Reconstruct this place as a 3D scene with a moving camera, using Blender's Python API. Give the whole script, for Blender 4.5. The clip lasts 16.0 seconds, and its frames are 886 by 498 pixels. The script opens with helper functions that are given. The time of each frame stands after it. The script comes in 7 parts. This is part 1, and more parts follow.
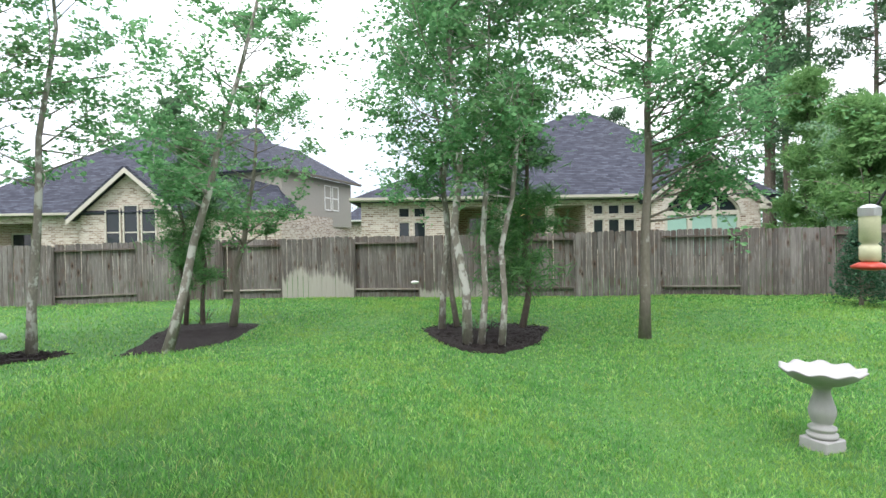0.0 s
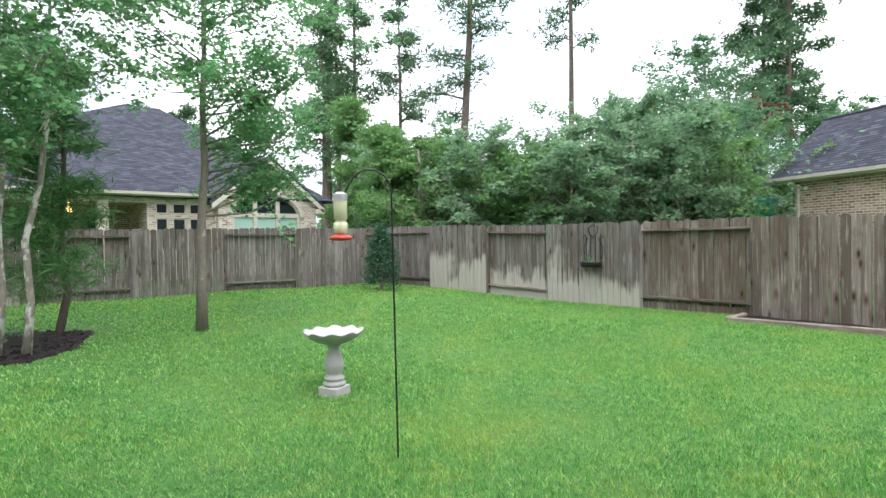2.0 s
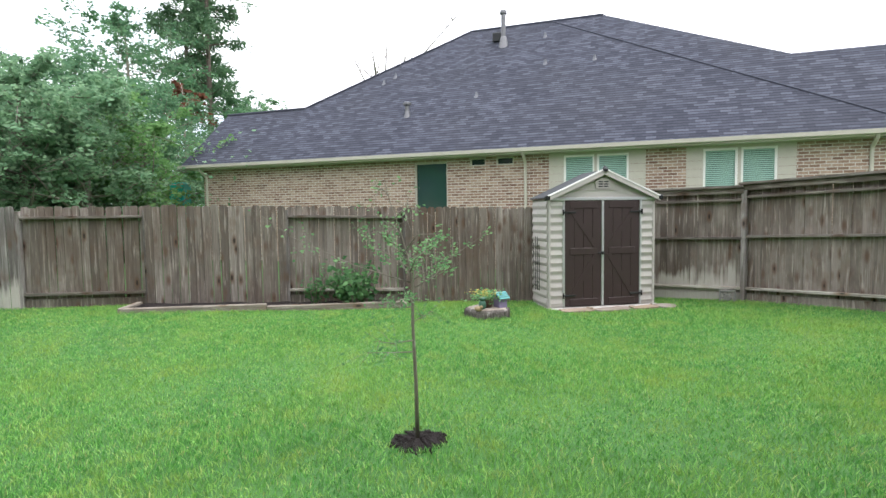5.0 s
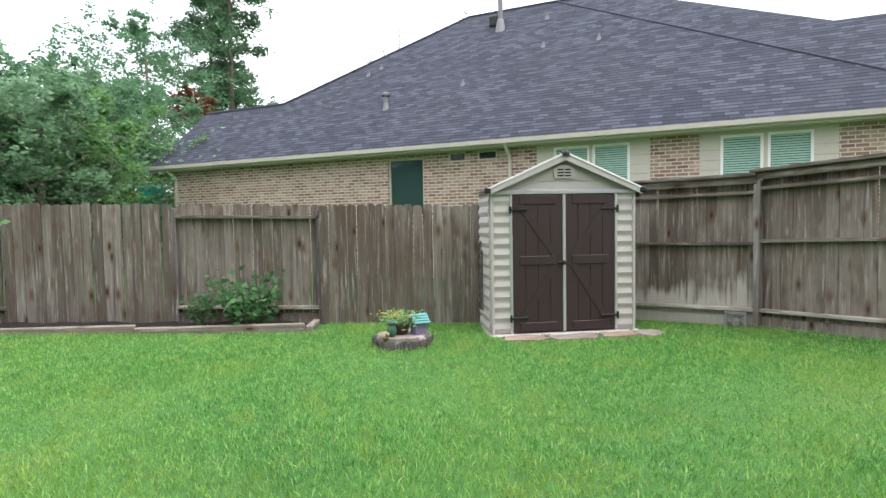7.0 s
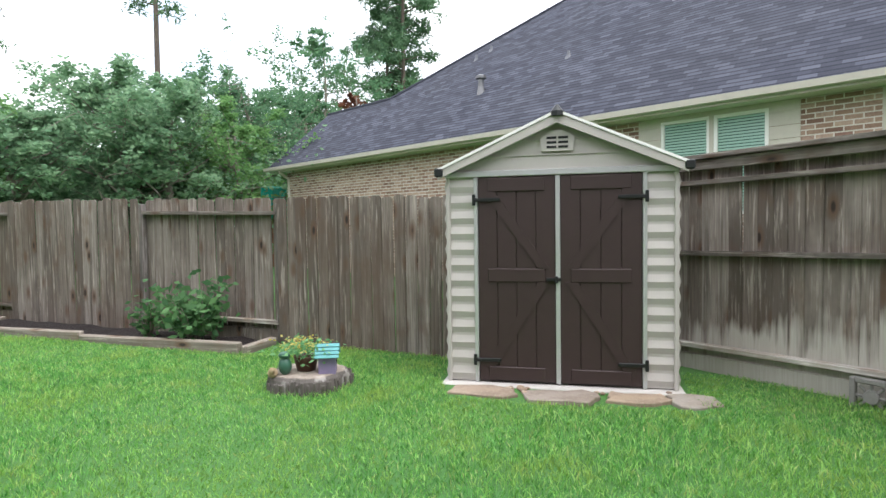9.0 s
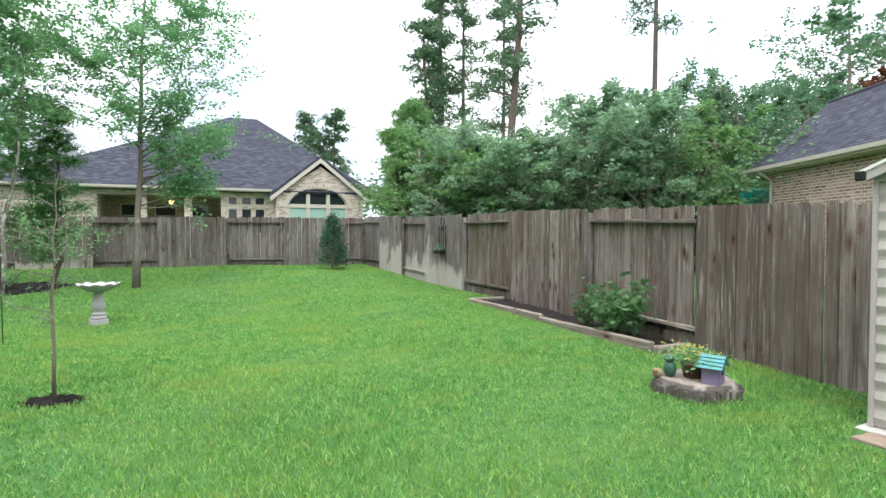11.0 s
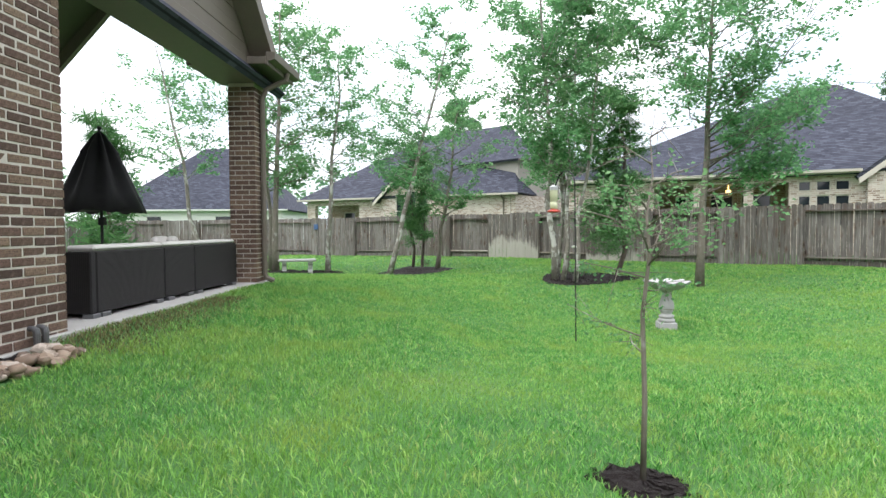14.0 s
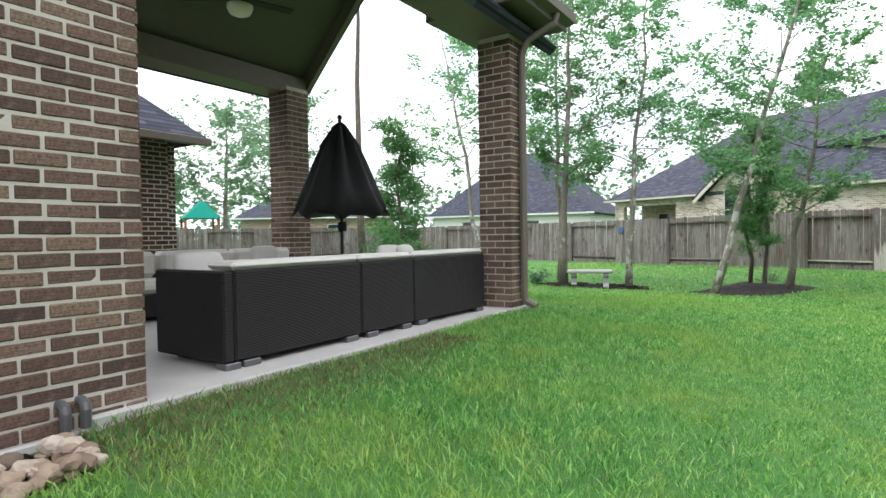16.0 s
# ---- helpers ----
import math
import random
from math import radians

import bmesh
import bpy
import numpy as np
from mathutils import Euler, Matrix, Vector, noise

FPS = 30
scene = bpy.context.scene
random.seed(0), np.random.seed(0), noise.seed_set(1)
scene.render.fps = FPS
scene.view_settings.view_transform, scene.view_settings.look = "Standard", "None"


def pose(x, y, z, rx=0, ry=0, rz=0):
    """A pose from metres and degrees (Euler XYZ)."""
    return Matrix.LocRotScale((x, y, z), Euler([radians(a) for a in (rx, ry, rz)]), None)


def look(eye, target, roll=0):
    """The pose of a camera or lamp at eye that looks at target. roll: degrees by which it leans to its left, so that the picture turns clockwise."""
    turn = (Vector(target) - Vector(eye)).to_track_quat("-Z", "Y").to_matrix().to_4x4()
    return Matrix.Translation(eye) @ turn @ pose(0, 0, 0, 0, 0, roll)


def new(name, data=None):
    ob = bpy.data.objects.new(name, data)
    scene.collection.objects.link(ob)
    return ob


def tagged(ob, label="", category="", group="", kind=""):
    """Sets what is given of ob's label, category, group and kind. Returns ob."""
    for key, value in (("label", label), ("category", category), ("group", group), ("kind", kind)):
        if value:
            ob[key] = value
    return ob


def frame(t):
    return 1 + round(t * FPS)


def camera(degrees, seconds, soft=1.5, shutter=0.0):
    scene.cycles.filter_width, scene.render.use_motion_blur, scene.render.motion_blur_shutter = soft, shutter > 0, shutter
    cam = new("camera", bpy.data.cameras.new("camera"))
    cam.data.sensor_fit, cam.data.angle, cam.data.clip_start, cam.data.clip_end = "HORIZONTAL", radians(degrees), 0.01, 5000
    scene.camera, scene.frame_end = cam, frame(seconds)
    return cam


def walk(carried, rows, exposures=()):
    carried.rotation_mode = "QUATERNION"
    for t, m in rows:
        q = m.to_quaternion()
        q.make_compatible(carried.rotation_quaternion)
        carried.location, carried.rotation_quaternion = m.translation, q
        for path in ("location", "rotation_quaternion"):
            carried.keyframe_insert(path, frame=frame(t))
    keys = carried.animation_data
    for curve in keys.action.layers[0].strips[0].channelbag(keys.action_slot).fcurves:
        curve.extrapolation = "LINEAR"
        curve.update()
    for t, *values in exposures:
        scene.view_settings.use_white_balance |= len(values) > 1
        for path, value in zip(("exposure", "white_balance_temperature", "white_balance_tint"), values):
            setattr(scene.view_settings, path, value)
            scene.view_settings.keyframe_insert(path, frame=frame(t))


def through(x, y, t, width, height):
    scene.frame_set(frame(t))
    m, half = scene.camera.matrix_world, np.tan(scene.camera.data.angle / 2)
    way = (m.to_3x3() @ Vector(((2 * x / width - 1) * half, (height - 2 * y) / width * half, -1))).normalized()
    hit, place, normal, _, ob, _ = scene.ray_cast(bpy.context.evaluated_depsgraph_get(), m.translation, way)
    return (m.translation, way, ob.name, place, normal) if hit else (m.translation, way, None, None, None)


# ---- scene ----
cam = camera(76.46, 16.0)
# seconds, x, y, z, tilt, lean, turn
ROWS = [
    (0, 0.124, 0.033, 1.589, 89.38, 0.96, -1.25),
    (0.5, 0.196, -0.077, 1.568, 89.36, 0.81, -12.25),
    (1, 0.223, -0.214, 1.532, 89.36, 0.82, -21.04),
    (1.5, 0.256, -0.369, 1.470, 89.38, 0.90, -30.74),
    (2, 0.267, -0.517, 1.384, 89.23, 0.97, -42.51),
    (2.5, 0.293, -0.642, 1.346, 88.27, 0.94, -53.30),
    (3, 0.265, -0.844, 1.364, 87.16, 1.06, -63.35),
    (3.5, 0.224, -0.938, 1.407, 86.61, 1.02, -72.76),
    (4, 0.223, -1.038, 1.457, 86.40, 0.94, -81.30),
    (4.5, 0.298, -1.112, 1.500, 86.31, 0.86, -88.18),
    (5, 0.553, -1.194, 1.538, 86.24, 0.82, -95.53),
    (5.2, 0.708, -1.257, 1.551, 86.24, 0.82, -97.63),
    (7.3, 3.006, -3.523, 1.355, 87.24, 0.98, -87.84),
    (7.5, 3.298, -3.755, 1.350, 87.24, 0.98, -85.19),
    (8, 3.953, -4.340, 1.309, 87.38, 1.00, -80.04),
    (8.2, 4.214, -4.569, 1.296, 87.38, 1.00, -78.64),
    (10.3, 5.691, -6.546, 1.253, 88.38, 0.45, -48.58),
    (10.5, 5.637, -6.568, 1.253, 88.38, 0.45, -42.78),
    (11, 5.319, -6.550, 1.318, 88.28, -0.10, -23.45),
    (11.5, 5.314, -6.401, 1.338, 88.26, -0.19, -7.48),
    (12, 5.308, -6.253, 1.315, 88.26, -0.16, 4.21),
    (12.5, 5.164, -5.851, 1.281, 88.16, -0.12, 14.88),
    (13, 5.055, -5.334, 1.245, 88.05, 0.05, 19.93),
    (13.5, 4.902, -4.773, 1.228, 87.94, 0.21, 24.60),
    (14, 4.671, -4.114, 1.203, 87.94, 0.30, 28.01),
    (14.5, 4.302, -3.370, 1.195, 87.87, 0.51, 32.61),
    (15, 3.882, -2.670, 1.177, 87.90, 0.57, 40.79),
    (15.5, 3.389, -2.057, 1.164, 88.17, 0.76, 48.12),
    (16, 2.961, -1.527, 1.212, 88.62, 0.84, 59.24),
]
EXPOSURE = 0.25
walk(cam, [(t, pose(x, y, z, rx, ry, rz)) for t, x, y, z, rx, ry, rz in ROWS], [(0.0, EXPOSURE), (16.0, EXPOSURE)])

# ---- world and light ----
world = bpy.data.worlds.new("sky")
scene.world = world
world.use_nodes = True
wt = world.node_tree
wt.nodes.clear()
SUN_EL, SUN_ROT = radians(62), radians(200)
w_out = wt.nodes.new("ShaderNodeOutputWorld")
w_bg = wt.nodes.new("ShaderNodeBackground")
w_sky = wt.nodes.new("ShaderNodeTexSky")
w_sky.sky_type = "NISHITA"
w_sky.sun_disc = False
w_sky.sun_elevation, w_sky.sun_rotation = SUN_EL, SUN_ROT
w_sky.air_density, w_sky.dust_density, w_sky.ozone_density = 1.0, 4.0, 1.0
w_hsv = wt.nodes.new("ShaderNodeHueSaturation")
w_hsv.inputs["Saturation"].default_value = 0.25
w_hsv.inputs["Value"].default_value = 0.1
# the cloud deck: nearly white, brighter overhead, with faint blue-grey patches
w_co = wt.nodes.new("ShaderNodeTexCoord")
w_noise = wt.nodes.new("ShaderNodeTexNoise")
w_noise.inputs["Scale"].default_value = 2.2
w_noise.inputs["Detail"].default_value = 3.0
w_ramp = wt.nodes.new("ShaderNodeValToRGB")
w_ramp.color_ramp.elements[0].position, w_ramp.color_ramp.elements[0].color = 0.35, (0.52, 0.60, 0.72, 1)
w_ramp.color_ramp.elements[1].position, w_ramp.color_ramp.elements[1].color = 0.56, (0.985, 0.985, 1.05, 1)
w_sep = wt.nodes.new("ShaderNodeSeparateXYZ")
w_up = wt.nodes.new("ShaderNodeMapRange")
w_up.inputs["From Min"].default_value, w_up.inputs["From Max"].default_value = 0.05, 0.9
w_up.inputs["To Min"].default_value, w_up.inputs["To Max"].default_value = 0.92, 2.1
w_mul = wt.nodes.new("ShaderNodeMix")
w_mul.data_type, w_mul.blend_type = "RGBA", "MULTIPLY"
w_mul.inputs["Factor"].default_value = 1.0
w_mix = wt.nodes.new("ShaderNodeMix")
w_mix.data_type = "RGBA"
w_mix.inputs["Factor"].default_value = 0.85
L = wt.links.new
L(w_co.outputs["Generated"], w_noise.inputs["Vector"])
L(w_co.outputs["Generated"], w_sep.inputs[0])
L(w_sep.outputs["Z"], w_up.inputs["Value"])
L(w_noise.outputs["Fac"], w_ramp.inputs["Fac"])
L(w_ramp.outputs["Color"], w_mul.inputs["A"])
L(w_up.outputs["Result"], w_mul.inputs["B"])
L(w_sky.outputs["Color"], w_hsv.inputs["Color"])
L(w_hsv.outputs["Color"], w_mix.inputs["A"])
L(w_mul.outputs["Result"], w_mix.inputs["B"])
L(w_mix.outputs["Result"], w_bg.inputs["Color"])
w_bg.inputs["Strength"].default_value = 1.75
L(w_bg.outputs[0], w_out.inputs[0])

sun = new("sun", bpy.data.lights.new("sun", "SUN"))
sun.data.energy, sun.data.angle, sun.data.color = 1.5, radians(30), (1.0, 0.965, 0.935)
sun.matrix_world = look((0, 0, 30), (0 + 30 / math.tan(SUN_EL) * -math.sin(SUN_ROT), -30 / math.tan(SUN_EL) * math.cos(SUN_ROT), 0))


# ---- materials ----
class Mat:
    """A node material under construction."""

    def __init__(self, name, rough=0.7, metal=0.0, spec=0.4):
        self.m = bpy.data.materials.new(name)
        self.m.use_nodes = True
        self.t = self.m.node_tree
        self.b = self.t.nodes["Principled BSDF"]
        self.b.inputs["Roughness"].default_value = rough
        self.b.inputs["Metallic"].default_value = metal
        self.b.inputs["Specular IOR Level"].default_value = spec
        self.co = self.t.nodes.new("ShaderNodeTexCoord")

    def n(self, kind, **values):
        node = self.t.nodes.new(kind)
        for key, value in values.items():
            node.inputs[key.replace("_", " ")].default_value = value
        return node

    def l(self, a, b):
        self.t.links.new(a, b)

    def place(self, scale=(1, 1, 1), which="Object"):
        mp = self.n("ShaderNodeMapping")
        mp.inputs["Scale"].default_value = scale
        self.l(self.co.outputs[which], mp.inputs["Vector"])
        return mp.outputs[0]

    def noise(self, scale, detail=4.0, where=None, rough=0.55):
        node = self.n("ShaderNodeTexNoise", Scale=scale, Detail=detail, Roughness=rough)
        self.l(where if where else self.co.outputs["Object"], node.inputs["Vector"])
        return node.outputs["Fac"]

    def ramp(self, fac, stops):
        node = self.n("ShaderNodeValToRGB")
        r = node.color_ramp
        while len(r.elements) < len(stops):
            r.elements.new(0.5)
        for e, (p, c) in zip(r.elements, stops):
            e.position, e.color = p, (*c, 1)
        self.l(fac, node.inputs["Fac"])
        return node.outputs["Color"]

    def mix(self, fac, a, b, blend="MIX"):
        node = self.n("ShaderNodeMix")
        node.data_type, node.blend_type = "RGBA", blend
        for value, key in ((fac, "Factor"), (a, "A"), (b, "B")):
            if isinstance(value, (int, float)):
                node.inputs[key].default_value = value
            elif isinstance(value, tuple):
                node.inputs[key].default_value = (*value, 1)
            else:
                self.l(value, node.inputs[key])
        return node.outputs["Result"]

    def span(self, value, a, b, c=0.0, d=1.0):
        node = self.n("ShaderNodeMapRange")
        for key, v in zip(("From Min", "From Max", "To Min", "To Max"), (a, b, c, d)):
            node.inputs[key].default_value = v
        self.l(value, node.inputs["Value"])
        return node.outputs["Result"]

    def rnd(self):
        return self.n("ShaderNodeObjectInfo").outputs["Random"]

    def island(self):
        return self.n("ShaderNodeNewGeometry").outputs["Random Per Island"]

    def color(self, c):
        if isinstance(c, tuple):
            self.b.inputs["Base Color"].default_value = (*c, 1)
        else:
            self.l(c, self.b.inputs["Base Color"])
        return self

    def bump(self, h, strength=0.4, dist=0.01):
        node = self.n("ShaderNodeBump", Strength=strength, Distance=dist)
        self.l(h, node.inputs["Height"])
        self.l(node.outputs["Normal"], self.b.inputs["Normal"])
        return self

    def rough(self, r):
        self.l(r, self.b.inputs["Roughness"])
        return self


def plain(name, c, rough=0.6, metal=0.0, vary=0.12, scale=9.0, bump=0.1, dist=0.004):
    m = Mat(name, rough, metal)
    f = m.noise(scale)
    g = m.noise(scale * 9, 3.0)
    a = m.mix(f, tuple(k * (1 - vary) for k in c), tuple(min(1, k * (1 + vary)) for k in c))
    m.color(m.mix(m.span(g, 0.3, 0.7, 0, 0.35), a, tuple(k * (1 - 1.6 * vary) for k in c)))
    m.bump(g, bump, dist)
    return m.m


def leafy(name, dark, light, rough=0.55, through=0.5):
    m = Mat(name, rough, 0.0, 0.12)
    c = m.ramp(m.island(), [(0.0, dark), (0.55, tuple((a + b) / 2 for a, b in zip(dark, light))), (1.0, light)])
    c = m.mix(m.span(m.noise(0.9), 0.35, 0.65, 0.0, 0.45), c, dark)
    m.color(c)
    tr = m.n("ShaderNodeBsdfTranslucent")
    m.l(c, tr.inputs["Color"])
    ms = m.n("ShaderNodeMixShader")
    ms.inputs[0].default_value = through
    m.l(m.b.outputs[0], ms.inputs[1])
    m.l(tr.outputs[0], ms.inputs[2])
    m.l(ms.outputs[0], m.t.nodes["Material Output"].inputs["Surface"])
    return m.m


def make_ground():
    m = Mat("lawn_soil", 0.9)
    a = m.noise(0.55, 3)
    b = m.noise(60, 4)
    c = m.ramp(a, [(0.35, (0.045, 0.15, 0.028)), (0.6, (0.07, 0.195, 0.04)), (0.75, (0.12, 0.21, 0.05))])
    m.color(m.mix(m.span(b, 0.4, 0.75), c, (0.045, 0.095, 0.03)))
    return m.bump(b, 0.8, 0.02).m


def make_blade():
    m = Mat("grass_blade", 0.5, 0.0, 0.3)
    i = m.island()
    a = m.noise(0.5, 3)
    d = m.noise(2.1, 3)
    tuft = m.noise(7.5, 4)
    c = m.ramp(i, [(0.0, (0.038, 0.165, 0.03)), (0.35, (0.115, 0.345, 0.07)), (0.7, (0.235, 0.51, 0.115)), (0.93, (0.39, 0.60, 0.19)), (1.0, (0.46, 0.44, 0.2))])
    c = m.mix(m.span(tuft, 0.36, 0.5, 0.55, 0.0), c, (0.05, 0.20, 0.035))
    c = m.mix(m.span(a, 0.48, 0.66, 0, 0.5), c, (0.29, 0.45, 0.085))
    c = m.mix(m.span(d, 0.53, 0.7, 0, 0.45), c, (0.37, 0.44, 0.085))
    c = m.mix(m.span(tuft, 0.54, 0.68, 0, 0.55), c, (0.335, 0.43, 0.115))
    m.color(c)
    tr = m.n("ShaderNodeBsdfTranslucent")
    m.l(c, tr.inputs["Color"])
    ms = m.n("ShaderNodeMixShader")
    ms.inputs[0].default_value = 0.3
    m.l(m.b.outputs[0], ms.inputs[1])
    m.l(tr.outputs[0], ms.inputs[2])
    m.l(ms.outputs[0], m.t.nodes["Material Output"].inputs["Surface"])
    return m.m


def make_fence(name, top, pale, stain=0.0, level=False):
    """Weathered picket wood: fine grain, dark runs, chalky streaks, knots; each board has its own tone."""
    m = Mat(name, 0.88, 0.0, 0.12)
    r = m.rnd()
    add = m.n("ShaderNodeVectorMath")
    comb = m.n("ShaderNodeCombineXYZ")
    mul = m.n("ShaderNodeMath")
    mul.operation = "MULTIPLY"
    mul.inputs[1].default_value = 53.0
    m.l(r, mul.inputs[0])
    m.l(mul.outputs[0], comb.inputs[0])
    m.l(mul.outputs[0], comb.inputs[2])
    m.l(m.co.outputs["Object"], add.inputs[0])
    m.l(comb.outputs[0], add.inputs[1])

    def stretched(x, z):
        mp = m.n("ShaderNodeMapping")
        mp.inputs["Scale"].default_value = (z, x, x) if level else (x, x, z)
        m.l(add.outputs[0], mp.inputs["Vector"])
        return mp.outputs[0]

    grain = m.noise(1.0, 6, stretched(60, 1.6), 0.65)
    run = m.noise(1.0, 4, stretched(16, 0.8))
    chalk = m.noise(1.0, 5, stretched(24, 1.5), 0.65)
    blot = m.noise(2.6, 5, add.outputs[0], 0.6)
    # the board's own tone: dark brown-grey to pale grey
    c = m.ramp(r, [(0.0, tuple(k * 0.62 for k in top)), (0.3, top), (0.7, tuple((a + b) / 2 for a, b in zip(top, pale))), (1.0, tuple(k * 1.06 for k in pale))])
    c = m.mix(m.span(grain, 0.35, 0.65, 0.0, 0.75), c, tuple(k * 0.55 for k in top))
    c = m.mix(m.span(run, 0.5, 0.64, 0, 0.62), c, tuple(k * 0.42 for k in top))
    c = m.mix(m.span(blot, 0.52, 0.68, 0, 0.5), c, (top[0] * 0.72, top[1] * 0.55, top[2] * 0.45))
    c = m.mix(m.span(chalk, 0.54, 0.68, 0, 0.7), c, tuple(k * 1.5 for k in pale))
    # weather marks that run across several boards
    where = m.n("ShaderNodeNewGeometry").outputs["Position"]
    wide = m.n("ShaderNodeMapping")
    wide.inputs["Scale"].default_value = (1.3, 1.3, 0.55)
    m.l(where, wide.inputs["Vector"])
    weather = m.noise(1.0, 5, wide.outputs[0], 0.6)
    c = m.mix(m.span(weather, 0.5, 0.66, 0, 0.6), c, (top[0] * 0.55, top[1] * 0.47, top[2] * 0.42))
    c = m.mix(m.span(weather, 0.3, 0.44, 0.4, 0.0), c, tuple(k * 1.2 for k in pale))
    # knots: a dark eye in a brown ring
    vor = m.n("ShaderNodeTexVoronoi", Scale=1.0)
    m.l(stretched(5.5, 2.1), vor.inputs["Vector"])
    c = m.mix(m.span(vor.outputs["Distance"], 0.14, 0.3, 0.75, 0.0), c, (top[0] * 0.6, top[1] * 0.42, top[2] * 0.32))
    c = m.mix(m.span(vor.outputs["Distance"], 0.07, 0.13, 0.92, 0.0), c, tuple(k * 0.16 for k in top))
    if stain:
        # a bleached lower part with a ragged upper edge, left by sprinklers
        sx = m.n("ShaderNodeSeparateXYZ")
        m.l(m.co.outputs["Object"], sx.inputs[0])
        ad = m.n("ShaderNodeMath")
        m.l(sx.outputs["Z"], ad.inputs[0])
        m.l(m.span(run, 0.3, 0.7, -0.2, 0.2), ad.inputs[1])
        wob = m.n("ShaderNodeMath")
        m.l(ad.outputs[0], wob.inputs[0])
        broad = m.n("ShaderNodeMath")
        m.l(m.span(r, 0, 1, -0.1, 0.1), broad.inputs[0])
        m.l(m.span(m.noise(0.75, 3, where), 0.3, 0.7, -0.55, 0.45), broad.inputs[1])
        m.l(broad.outputs[0], wob.inputs[1])
        c = m.mix(m.span(wob.outputs[0], stain - 0.2, stain + 0.08, 0.88, 0.0), c, m.mix(grain, (0.54, 0.51, 0.46), (0.33, 0.305, 0.265)))
    m.color(c)
    return m.bump(grain, 0.6, 0.006).m


def make_brick(name, tones, mortar, course=0.08, length=0.235):
    """Laid brick for walls seen from afar: tones, mortar and relief; wall axes u (x) and z of the object."""
    m = Mat(name, 0.85, 0.0, 0.2)
    sx = m.n("ShaderNodeSeparateXYZ")
    m.l(m.co.outputs["UV"], sx.inputs[0])
    tx = m.n("ShaderNodeTexBrick")
    for key, v in (("Scale", 1.0), ("Mortar Size", 0.010), ("Mortar Smooth", 0.15), ("Brick Width", length), ("Row Height", course), ("Bias", 0.0)):
        tx.inputs[key].default_value = v
    tx.inputs["Color1"].default_value = (0, 0, 0, 1)
    tx.inputs["Color2"].default_value = (1, 1, 1, 1)
    tx.inputs["Mortar"].default_value = (0.5, 0.5, 0.5, 1)
    m.l(m.co.outputs["UV"], tx.inputs["Vector"])
    c = m.ramp(tx.outputs["Color"], [(k / (len(tones) - 1), t) for k, t in enumerate(tones)])
    g = m.noise(30, 4)
    c = m.mix(m.span(g, 0.3, 0.7, 0, 0.4), c, tuple(k * 0.6 for k in tones[0]))
    c = m.mix(m.span(m.noise(0.6), 0.4, 0.7, 0, 0.25), c, tuple(k * 0.7 for k in tones[-1]))
    m.color(m.mix(tx.outputs["Fac"], c, mortar))
    inv = m.n("ShaderNodeMath")
    inv.operation = "SUBTRACT"
    inv.inputs[0].default_value = 1.0
    m.l(tx.outputs["Fac"], inv.inputs[1])
    return m.bump(inv.outputs[0], 0.7, 0.012).m


def make_near_brick(name, tones):
    m = Mat(name, 0.8, 0.0, 0.25)
    r = m.rnd()
    isl = m.island()
    s = m.n("ShaderNodeMath")
    s.operation = "ADD"
    m.l(r, s.inputs[0])
    m.l(isl, s.inputs[1])
    fr = m.n("ShaderNodeMath")
    fr.operation = "FRACT"
    m.l(s.outputs[0], fr.inputs[0])
    c = m.ramp(fr.outputs[0], [(k / (len(tones) - 1), t) for k, t in enumerate(tones)])
    g = m.noise(55, 5, m.place((1, 1, 2.2)))
    c = m.mix(m.span(g, 0.42, 0.66, 0, 0.8), c, tuple(k * 0.55 for k in tones[0]))
    c = m.mix(m.span(m.noise(2.6, 4), 0.53, 0.7, 0, 0.35), c, (0.28, 0.185, 0.12))
    c = m.mix(m.span(m.noise(14, 3), 0.6, 0.75, 0, 0.6), c, (0.20, 0.14, 0.11))
    m.color(c)
    return m.bump(g, 0.9, 0.008).m


